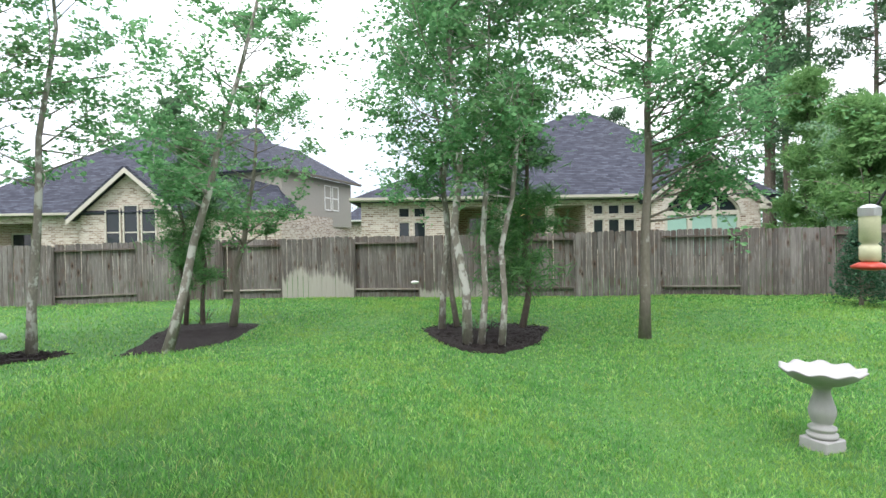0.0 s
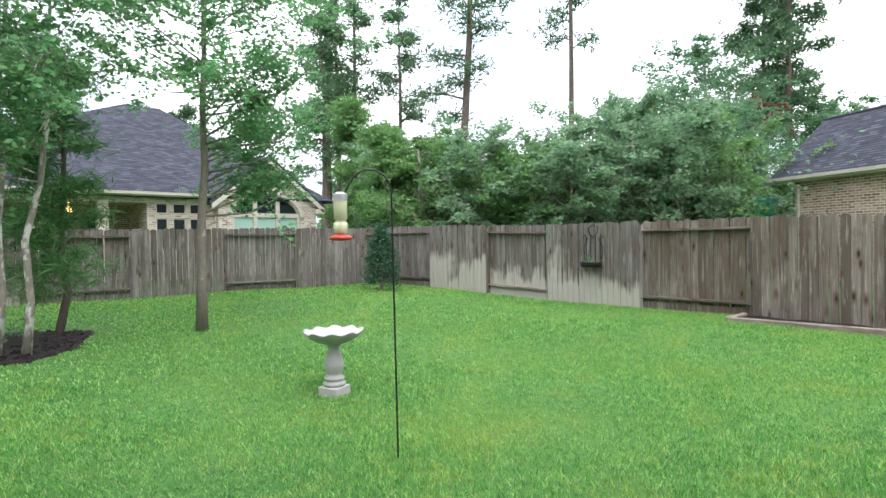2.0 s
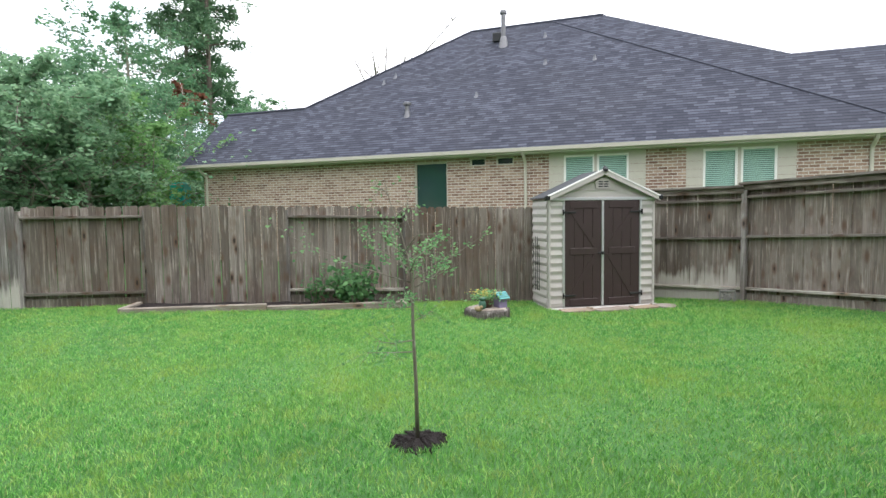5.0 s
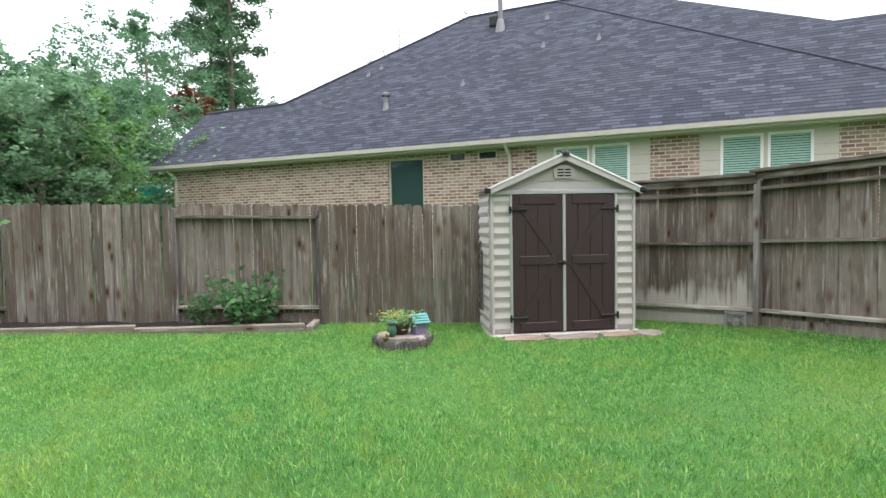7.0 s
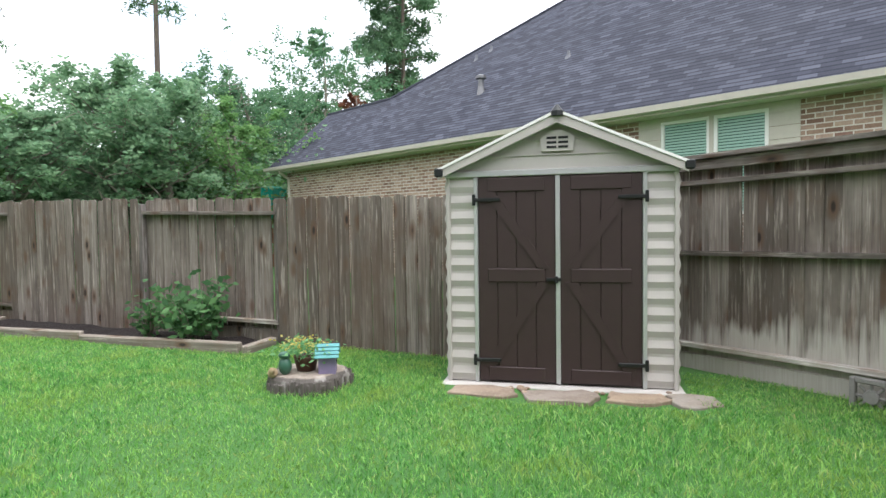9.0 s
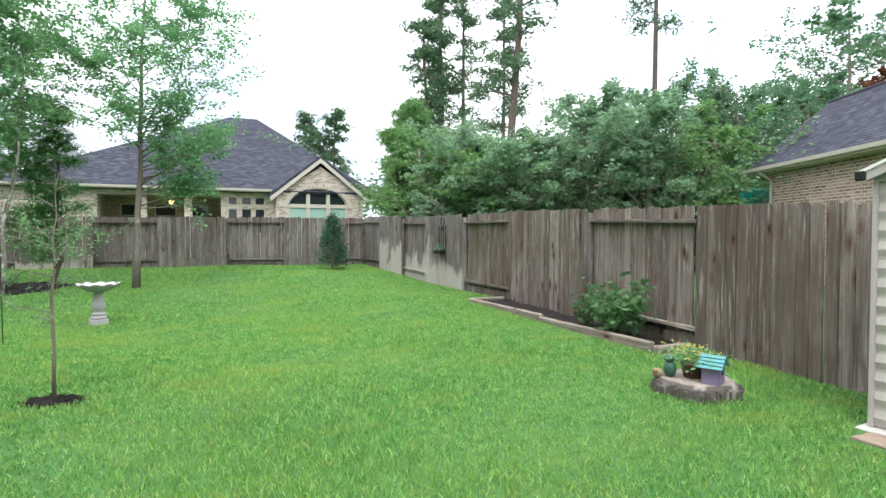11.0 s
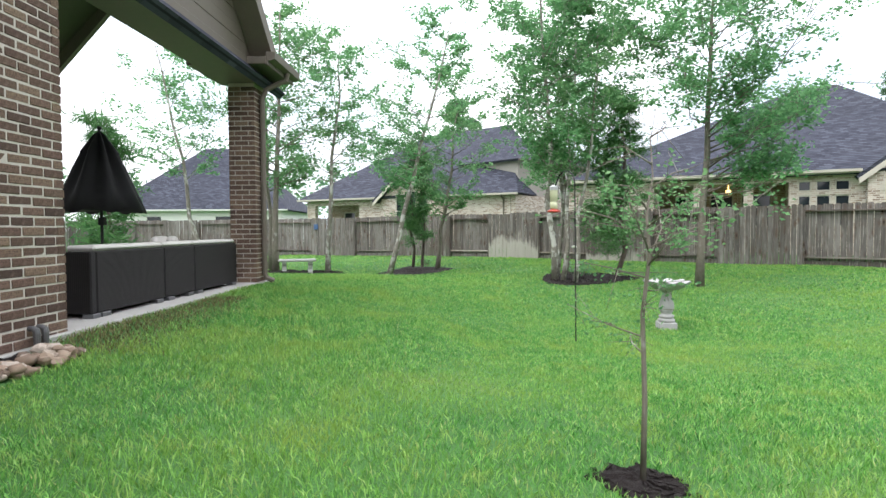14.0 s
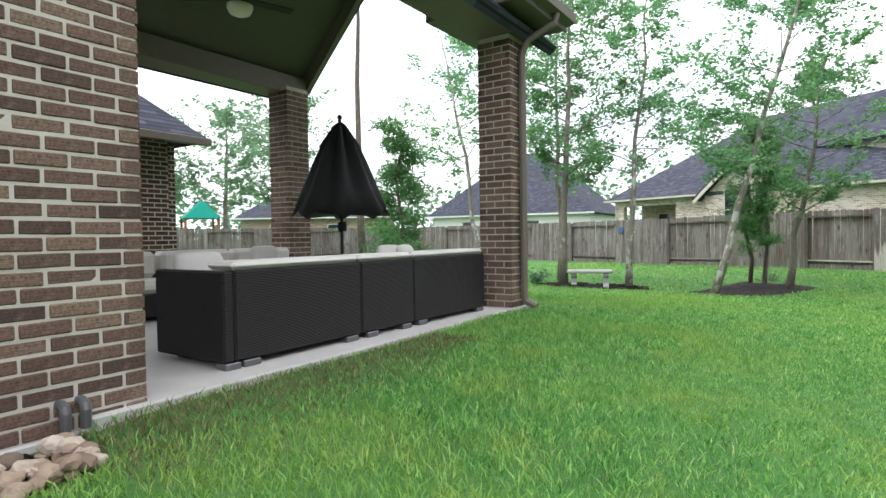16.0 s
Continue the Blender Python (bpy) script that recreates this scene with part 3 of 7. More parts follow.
def fence(name, p, q, panels, label, tall=1.8, mats=None, pale=(), cap=False, extra_rail=False, seed=1):
    """Pickets from p to q, seen from the left of that line's inside (local -y is the yard). panels: (start, end, proud)."""
    rng = random.Random(seed)
    p, q = Vector((*p, 0)), Vector((*q, 0))
    d = (q - p).normalized()
    m = Matrix(((d.x, -d.y, 0, p.x), (d.y, d.x, 0, p.y), (0, 0, 1, 0), (0, 0, 0, 1)))
    f = thing(name, m, label, "fence")
    w = 0.14
    meshes = {}
    for k, (a, b, proud) in enumerate(panels):
        mat = (mats or {}).get(k, M_FENCE)
        n = max(1, math.ceil((b - a) / (w - 0.001)) if extra_rail else round((b - a) / (w + 0.002)))
        step = (b - a) / n
        for i in range(n):
            s = a + (i + 0.5) * step
            wp = m @ Vector((s, 0, 0))
            kind = rng.randrange(3)
            key = (mat.name, kind)
            if key not in meshes:
                meshes[key] = picket_mesh(tall + (0.0, 0.008, -0.01)[kind], w - ((0.003, 0.006, 0.004) if not extra_rail else (0.0, 0.003, 0.001))[kind])
                meshes[key].materials.append(mat)
            y = (-0.085 if proud else 0.045) + rng.uniform(-0.007, 0.007)
            shared("picket", meshes[key], f, pose(s, y, gz(wp.x, wp.y) - 0.03 + rng.uniform(-0.012, 0.012), rng.uniform(-0.5, 0.5), rng.uniform(-0.35, 0.35), rng.uniform(-1.8, 1.8)))
        za, zb = (m @ Vector((a, 0, 0))), (m @ Vector((b, 0, 0)))
        ga, gb = gz(za.x, za.y), gz(zb.x, zb.y)
        tilt = math.degrees(math.atan2(gb - ga, b - a))
        for h in (0.22, tall - 0.24) + ((tall * 0.55,) if extra_rail else ()):
            if proud:
                continue
            lift = 0.0
            bm = box((0, -0.045, h + lift), (b - a, 0.043, h + lift + 0.045), None, 0.004)
            r = part("rail", bm, M_RAIL_PALE if k in pale and h < 0.5 else M_RAIL, f)
            r.matrix_basis = pose(a, 0, ga, 0, -tilt, 0)
        if not proud:
            bm = box((0, -0.02, 0.0), (b - a, 0.005, 0.17), None, 0.004)
            part("kick_board", bm, mat, f).matrix_basis = pose(a, 0.035, ga - 0.02, 0, -tilt, 0)
        bm = box((-0.045, -0.06, -0.3), (0.045, 0.035, tall - 0.1), None, 0.006)
        part("post", bm, M_FENCE, f).matrix_basis = pose(a, 0.0 if not proud else 0.015, ga)
        if cap:
            bm = box((0, -0.11, tall + 0.0), (b - a, 0.09, tall + 0.045), None, 0.005)
            part("cap_board", bm, M_RAIL, f).matrix_basis = pose(a, 0, ga, 0, -tilt, 0)
            bm = box((0, -0.06, tall - 0.1), (b - a, -0.02, tall - 0.002), None, 0.004)
            part("fascia_board", bm, M_RAIL, f).matrix_basis = pose(a, 0, ga, 0, -tilt, 0)
    return f


# back fence, from its bend on the left to the far corner; yard lies on local -y
BK, BC, BL = (-3.3, 16.5), (11.0, 14.0), (-28.0, 15.0)
def along_back(x):
    return (x - BK[0]) / (BC[0] - BK[0]) * math.dist(BK, BC)
bb = [along_back(x) for x in (-3.3, -2.09, -0.2, 2.03, 4.04, 6.2, 8.2, 10.3, 11.0)]
fence("back_fence", BK, BC, [(a, b, k % 2 == 0) for k, (a, b) in enumerate(zip(bb, bb[1:]))], "weathered grey wooden picket fence with panels on alternate sides",
      1.78, {0: M_FENCE_STAIN, 2: M_FENCE_STAIN_LOW}, (1,), seed=3)
lb = [0.0, 0.9, 2.6, 4.9, 7.2, 9.5, 11.9, 14.3, 16.7, 19.1, 21.5, 23.9, 24.6]
lbs = [math.dist(BK, BL) - v for v in reversed(lb)]
fence("left_fence", BL, BK, [(a, b, (len(lbs) - 2 - k) % 2 == 0) for k, (a, b) in enumerate(zip(lbs, lbs[1:]))], "weathered grey wooden picket fence running behind the bench",
      1.74, {len(lbs) - 2: M_FENCE_STAIN}, (len(lbs) - 3,), seed=4)
fence("far_fence", (-28.0, -14.0), (-28.0, 15.0), [(2.4 * k, 2.4 * k + 2.4 if k < 11 else 29.0, k % 2 == 0) for k in range(12)], "weathered grey wooden picket fence far beyond the patio", 1.74, seed=8)
SX = 10.97
sy = [13.95, 11.65, 9.45, 7.5, 5.2, 3.08, 0.66, -1.49, -4.0, -5.6]
fence("side_fence", (SX, 13.95), (SX, -5.6), [(13.95 - a, 13.95 - b, k % 2 == 1) for k, (a, b) in enumerate(zip(sy, sy[1:]))],
      "weathered brown-grey picket fence bleached pale along its foot", 1.8, {1: M_FENCE_STAIN, 2: M_FENCE_STAIN_LOW, 3: M_FENCE_STAIN, 4: M_FENCE_BROWN, 5: M_FENCE_BROWN, 6: M_FENCE_BROWN, 7: M_FENCE_BROWN, 8: M_FENCE_BROWN}, (2, 6), seed=5)
RB = (10.07, -7.55)
RA = (11.32, -5.85)
RC = (2.0, -12.57)
fence("boundary_fence", RA, RB, [(0, math.dist(RA, RB), False)],
      "brown wooden fence seen from its railed back, bleached at the foot", 2.05, {0: M_FENCE_BROWN_STAIN}, (0,), True, True, seed=6)
rl = math.dist(RB, RC)
fence("boundary_fence", RB, RC, [(0, 2.4, False), (2.4, 4.8, False), (4.8, 7.2, False), (7.2, rl, False)],
      "tall brown wooden fence with rails and a cap board", 2.1, {0: M_FENCE_BROWN, 1: M_FENCE_BROWN, 2: M_FENCE_BROWN, 3: M_FENCE_BROWN}, (0, 1), True, True, seed=7)


# ---- houses ----
def frame_of(p, d):
    """Local x along d on the plan, local y to its left, z up."""
    d = Vector((*d, 0)).normalized()
    return Matrix(((d.x, -d.y, 0, p[0]), (d.y, d.x, 0, p[1]), (0, 0, 1, 0), (0, 0, 0, 1)))


def holed(u0, u1, z0, z1, thick, holes, y=0.0):
    """A wall slab with rectangular openings through it."""
    bm = bmesh.new()
    us = sorted({u0, u1, *[h[0] for h in holes], *[h[1] for h in holes]})
    zs = sorted({z0, z1, *[h[2] for h in holes], *[h[3] for h in holes]})
    for a, b in zip(us, us[1:]):
        run = None
        for c, e in zip(zs, zs[1:]):
            solid = not any(h[0] < (a + b) / 2 < h[1] and h[2] < (c + e) / 2 < h[3] for h in holes)
            if solid:
                run = (run[0], e) if run else (c, e)
            if run and (not solid or e == z1):
                add_box(bm, (a, y, run[0]), (b, y + thick, run[1]))
                run = None
    bmesh.ops.remove_doubles(bm, verts=bm.verts, dist=1e-4)
    bm.normal_update()
    uv_box(bm)
    return bm


def roof_slab(pts, thick=0.14):
    bm = bmesh.new()
    add_poly(bm, pts, -thick)
    bm.normal_update()
    lay = bm.loops.layers.uv.verify()
    for f in bm.faces:
        n = f.normal
        u = Vector((-n.y, n.x, 0))
        u = u.normalized() if u.length > 1e-3 else Vector((1, 0, 0))
        v = n.cross(u)
        for lp in f.loops:
            lp[lay].uv = (lp.vert.co.dot(u), lp.vert.co.dot(v))
    return bm


def roof(house, pts, name="roof"):
    """A sloped roof plane, its ring given anticlockwise from above."""
    return part(name, roof_slab([Vector(p) for p in pts]), M_SHINGLE, house)


def window(house, u0, u1, z0, z1, trim, glass, y=0.0, bars=(), cross=(), fr=0.06, deep=0.07, blind=False):
    bm = bmesh.new()
    add_box(bm, (u0, y - 0.02, z0), (u0 + fr, y + deep, z1))
    add_box(bm, (u1 - fr, y - 0.02, z0), (u1, y + deep, z1))
    add_box(bm, (u0 + fr, y - 0.018, z1 - fr), (u1 - fr, y + deep, z1))
    add_box(bm, (u0 + fr, y - 0.03, z0), (u1 - fr, y + deep, z0 + fr))
    for b in bars:
        add_box(bm, (b - 0.03, y - 0.012, z0 + fr), (b + 0.03, y + deep, z1 - fr))
    for c in cross:
        add_box(bm, (u0 + fr, y - 0.008, c - 0.03), (u1 - fr, y + deep - 0.004, c + 0.03))
    w = part("window", bm, trim, house)
    part("pane", box((u0 + fr * 0.5, y + 0.03, z0 + fr * 0.5), (u1 - fr * 0.5, y + 0.04, z1 - fr * 0.5)), glass, w)
    if blind:
        bm = bmesh.new()
        k = z0 + fr
        while k < z1 - fr:
            add_box(bm, (u0 + fr, y + 0.022, k), (u1 - fr, y + 0.028, k + 0.036))
            k += 0.05
        tagged(part("blind", bm, M_BLIND, w), kind="stuff")
    return w


def gutter(house, u0, u1, y, z, mat=None):
    bm = bmesh.new()
    add_poly(bm, [(u0, y, z), (u0, y - 0.12, z + 0.02), (u0, y - 0.13, z + 0.12), (u0, y, z + 0.12)], u1 - u0, (1, 0, 0))
    return part("gutter", bm, mat or M_TRIM, house)


def soffit(house, u0, u1, y0, y1, z, mat=None):
    return part("soffit", box((u0, y0, z - 0.03), (u1, y1, z)), mat or M_TRIM, house)


def downspout(house, u, y, z0, z1, mat=None):
    bm = bmesh.new()
    add_tube(bm, [(u, y - 0.42, z1 + 0.02), (u, y - 0.38, z1 - 0.08), (u, y - 0.08, z1 - 0.26), (u, y - 0.045, z1 - 0.4), (u, y - 0.045, z0)], 0.045, 8)
    return part("downspout", bm, mat or M_TRIM, house)


def house_right():
    h = thing("brick_house", frame_of((21.5, 5.6), (-0.434, -0.901)), "single-storey tan brick house with a steep dark shingle roof", "house")
    Z = 3.13
    holes = [(8.45, 9.52, 1.5, 3.04), (10.23, 10.71, 2.86, 3.1), (11.02, 11.54, 2.86, 3.1), (12.95, 13.78, 1.4, 3.05), (13.84, 14.66, 1.4, 3.05), (16.47, 17.26, 1.4, 3.05), (17.33, 18.13, 1.4, 3.05)]
    part("wall", holed(0.35, 27, -0.5, Z, 0.3, holes), M_TAN_BRICK, h)
    part("wall", holed(0, 9, -0.5, Z, 0.3, []), M_TAN_BRICK, h).matrix_basis = pose(0.35, 0.3, 0, 0, 0, 90)
    window(h, *holes[0], M_TRIM, M_GLASS_G, 0.06, fr=0.05)
    for k in (1, 2):
        window(h, *holes[k], M_TRIM, M_GLASS, 0.03, fr=0.04)
    for k in (3, 4, 5, 6):
        window(h, *holes[k], M_WHITE, M_GLASS_G, 0.0, fr=0.055, blind=True)
    for a, b, c, e in ((12.54, 15.09, 12.95, 14.66), (16.07, 18.54, 16.47, 18.13)):
        bm = bmesh.new()
        for u, v in ((a, c), (e, b)):
            k = 0.9
            while k < 3.1:
                add_box(bm, (u, -0.03, k), (v, 0.0, min(k + 0.2, 3.13)), None, 0.004)
                k += 0.206
        add_box(bm, ((c + e) / 2 - 0.035, -0.03, 1.4), ((c + e) / 2 + 0.035, 0.0, 3.05))
        add_box(bm, (c, -0.035, 3.05), (e, 0.0, 3.13))
        part("siding_panel", bm, M_TRIM, h)
    for u in (11.88, 20.05, 0.5):
        downspout(h, u, 0, -0.3, Z + 0.05)
    gutter(h, -0.35, 27, -0.38, Z + 0.03)
    soffit(h, -0.35, 27, -0.4, 0.0, Z + 0.03)
    part("soldier_course", holed(0.35, 27, Z - 0.22, Z - 0.02, 0.03, holes, -0.015), M_TAN_BRICK, h)
    def rz(p):
        return 3.25 + 0.85 * (p + 0.4)
    r = lambda u, p: (u, p, rz(p))
    roof(h, [r(-0.35, -0.4), r(27, -0.4), r(27, 2.68), r(18.9, 2.67), r(13.54, 5.97), r(8.49, 5.97), r(3.18, 2.15), r(-0.35, 2.15)])
    roof(h, [r(-0.35, 2.15), r(3.18, 2.15), (3.18, 5.4, 2.7), (-0.35, 5.4, 2.7)])
    roof(h, [r(3.18, 2.15), r(8.49, 5.97), (3.18, 9.8, 5.4)])
    roof(h, [r(8.49, 5.97), r(13.54, 5.97), (18.9, 10.5, 4.9), (3.18, 10.5, 4.9)])
    roof(h, [r(13.54, 5.97), r(18.9, 2.67), (18.9, 9.5, 5.8)])
    roof(h, [r(18.9, 2.67), r(27, 2.68), (27, 6, 3.2), (18.9, 6, 3.2)])
    bm = bmesh.new()
    add_poly(bm, [(0.35, 0, Z), (0.35, 4.6, Z), (0.35, 2.15, rz(2.15) - 0.15)], 0.25, (1, 0, 0))
    bm.normal_update()
    uv_box(bm)
    part("gable_wall", bm, M_TAN_BRICK, h)
    bm = bmesh.new()
    for a, b in (((-0.35, 2.15), (3.18, 2.15)), ((3.18, 2.15), (8.49, 5.97)), ((8.49, 5.97), (13.54, 5.97)), ((11.6, 6.0), (20.5, 0.0))):
        pa, pb = Vector((*a, rz(a[1]) + 0.01)), Vector((*b, rz(b[1]) + 0.01))
        add_tube(bm, [pa, pb], 0.05 if b[1] > 1 else 0.028, 6)
    part("ridge_cap", bm, M_ROOF_CAP, h)
    bm = bmesh.new()
    z = rz(4.79)
    add_lathe(bm, [(0.2, z - 0.15), (0.12, z + 0.25), (0.085, z + 0.3), (0.085, z + 1.1), (0.13, z + 1.12), (0.13, z + 1.22), (0.05, z + 1.26)], 14, Matrix.Translation((10.07, 4.79, 0)))
    part("vent_pipe", bm, M_PIPE, h)
    z = rz(5.2)
    part("roof_vent", box((9.6, 4.95, z - 0.15), (9.95, 5.4, z + 0.2), None, 0.03), M_METAL, h)
    z = rz(1.34)
    bm = bmesh.new()
    add_lathe(bm, [(0.12, z - 0.1), (0.075, z + 0.14), (0.075, z + 0.32), (0.14, z + 0.34), (0.14, z + 0.41), (0.05, z + 0.45)], 14, Matrix.Translation((7.66, 1.34, 0)))
    part("vent_pipe", bm, M_PIPE, h)
    for u, p in ((6.26, 3.52), (5.93, 3.21), (9.83, 2.04), (11.85, 3.42), (13.46, 3.39), (11.57, 5.02)):
        bm = bmesh.new()
        add_lathe(bm, [(0.12, rz(p) - 0.1), (0.045, rz(p) + 0.03), (0.03, rz(p) + 0.13), (0.015, rz(p) + 0.13)], 10, Matrix.Translation((u, p, 0)))
        part("pipe_flashing", bm, M_FLASHING, h)


house_right()


def house_gable():
    h = thing("brick_house", frame_of((0, 22.3), (1, 0)), "cream brick house with dark hip roof and arched gable window", "house")
    Z = 3.2
    wins = [(6.6, 7.05), (7.2, 7.7), (7.82, 8.32)]
    left = [(-1.15, -0.68), (-0.55, -0.05)]
    holes = [(1.2, 6.3, -0.3, 3.0)]
    for a, b in wins + left:
        holes += [(a, b, 2.6, 3.02), (a, b, 1.2, 2.45)]
    part("wall", holed(-2.6, 8.8, -0.5, Z, 0.3, holes), M_CREAM_BRICK, h)
    part("wall", holed(0, 12, -0.5, Z, 0.3, []), M_CREAM_BRICK, h).matrix_basis = pose(-2.3, 0.3, 0, 0, 0, 90)
    for hl in holes[1:]:
        window(h, *hl, M_TRIM, M_GLASS, 0.06, fr=0.05)
    # the porch: back wall with dark windows, two brick piers and a lamp
    ph = [(1.8, 3.0, 1.2, 2.7), (3.3, 4.3, 0.0, 2.7), (4.6, 5.8, 1.2, 2.7)]
    part("porch_wall", holed(1.0, 6.5, -0.3, 3.2, 0.2, ph, 2.6), M_TAN_BRICK, h)
    for hl in ph:
        window(h, *hl, M_TRIM, M_GLASS, 2.66, fr=0.06, cross=(2.1,))
    part("porch_ceiling", box((1.0, 0.3, 3.06), (6.5, 2.8, 3.12)), M_TRIM, h)
    for u in (1.2, 6.3):
        part("porch_side", holed(0, 2.6, -0.3, 3.1, 0.2, []), M_CREAM_BRICK, h).matrix_basis = pose(u + (0 if u < 3 else 0.2), 0.3, 0, 0, 0, 90)
    for u in (2.8, 4.7):
        part("porch_pier", holed(u, u + 0.35, -0.3, 3.0, 0.35, []), M_CREAM_BRICK, h)
    bm = bmesh.new()
    add_lathe(bm, [(0.02, 3.05), (0.02, 2.86), (0.11, 2.82), (0.09, 2.68), (0.03, 2.66)], 12, Matrix.Translation((4.1, 1.6, 0)))
    part("porch_lamp", bm, M_GLOW, h, "lit warm porch lamp")
    # the gable wing, a little proud
    gl, gr, gc, pk = 8.8, 13.15, 10.95, 4.85
    cx, half, spring, rise = 10.85, 1.5, 2.55, 0.95
    bm = bmesh.new()
    arc = [(cx - half * math.cos(math.pi * k / 16), spring + rise * math.sin(math.pi * k / 16)) for k in range(17)]
    left_ring = [(gl, -0.5), (cx - half, -0.5)] + arc[:9] + [(cx, pk - 0.35), (gl, Z)]
    right_ring = [(cx + half, -0.5), (gr, -0.5), (gr, Z), (gc, pk - 0.25), (cx, pk - 0.35)] + list(arc[8:])
    for rg in (left_ring, right_ring):
        vs = [bm.verts.new((u, -0.35, z)) for u, z in rg]
        f = bm.faces.new(vs)
        r = bmesh.ops.extrude_face_region(bm, geom=[f])
        bmesh.ops.translate(bm, vec=(0, 0.32, 0), verts=[g for g in r["geom"] if isinstance(g, bmesh.types.BMVert)])
    bmesh.ops.triangulate(bm, faces=bm.faces)
    bmesh.ops.recalc_face_normals(bm, faces=bm.faces)
    bm.normal_update()
    uv_box(bm)
    part("gable_wall", bm, M_CREAM_BRICK, h)
    part("wall_below_window", holed(cx - half, cx + half, -0.5, 0.9, 0.3, [], -0.34), M_CREAM_BRICK, h)
    part("wing_side", holed(0, 8, -0.5, Z, 0.3, []), M_CREAM_BRICK, h).matrix_basis = pose(gr, -0.03, 0, 0, 0, 90)
    # arch of standing bricks
    for k in range(29):
        a = math.pi * (k + 0.5) / 29
        bm = box((-0.05, -0.02, 0), (0.05, 0.04, 0.22), None, 0.004)
        part("arch_brick", bm, M_MORTAR, h).matrix_basis = pose(cx - half * math.cos(a), -0.36, spring + rise * math.sin(a), 0, -90 + math.degrees(math.atan2(rise * math.sin(a), half * math.cos(a))) * 1.0, 0)
    # arched window: glass, frame, mullions
    bm = bmesh.new()
    vs = [bm.verts.new((u, -0.2, z)) for u, z in [(cx - half, 0.9), (cx + half, 0.9)] + list(reversed(arc))]
    bm.faces.new(vs)
    w = part("window", bm, M_GLASS, h, "arched dark window with beige mullions")
    bm = bmesh.new()
    for k in range(16):
        (a, b), (c, e) = arc[k], arc[k + 1]
        add_tube(bm, [(a, -0.24, b), (c, -0.24, e)], 0.07, 6)
    for u in (cx - 0.5, cx + 0.5):
        add_box(bm, (u - 0.09, -0.3, 0.9), (u + 0.09, -0.19, spring + rise * 0.94))
    for u in (cx - half + 0.05, cx + half - 0.05):
        add_box(bm, (u - 0.06, -0.3, 0.9), (u + 0.06, -0.19, spring))
    add_box(bm, (cx - half, -0.29, 2.52), (cx + half, -0.2, 2.7))
    part("mullion_frame", bm, M_TRIM, w)
    for a, b in ((cx - half + 0.1, cx - 0.6), (cx - 0.4, cx + 0.4), (cx + 0.6, cx + half - 0.1)):
        part("blind", box((a, -0.23, 0.95), (b, -0.215, 2.51)), M_BLIND, w)
    gutter(h, -3.0, 8.6, -0.38, Z + 0.06)
    soffit(h, -3.0, 8.8, -0.4, 0, Z + 0.06)
    # the great hip roof and the wing's gable roof
    e = 3.32
    A, B = (7.0, 5.9, 7.9), (8.5, 5.9, 7.9)
    roof(h, [(-3.0, -0.4, e), (14.0, -0.4, e), B, A])
    roof(h, [(-3.0, -0.4, e), A, (-3.0, 13, e)])
    roof(h, [(14.0, -0.4, e), (14.0, 13, e), B])
    roof(h, [(-3.0, 13, e), A, B, (14, 13, e)])
    roof(h, [(gl - 0.3, -0.48, 3.0), (gc, -0.48, pk + 0.12), (gc, 3.5, pk + 0.12), (gl - 0.3, 3.5, 3.0)][::-1])
    roof(h, [(gc, -0.48, pk + 0.12), (gr + 0.32, -0.48, 2.95), (gr + 0.32, 3.5, 2.95), (gc, 3.5, pk + 0.12)][::-1])
    for a, b in (((gl - 0.3, 3.0), (gc, pk + 0.12)), ((gc, pk + 0.12), (gr + 0.32, 2.95))):
        bm = bmesh.new()
        add_poly(bm, [(a[0], -0.52, a[1] + 0.02), (b[0], -0.52, b[1] + 0.02), (b[0], -0.52, b[1] - 0.2), (a[0], -0.52, a[1] - 0.2)], 0.06, (0, 1, 0))
        part("rake_board", bm, M_TRIM, h)
    part("cornice", box((gr - 0.1, -0.52, 2.72), (gr + 0.36, -0.35, 2.93), None, 0.01), M_TRIM, h)
    return h


house_gable()


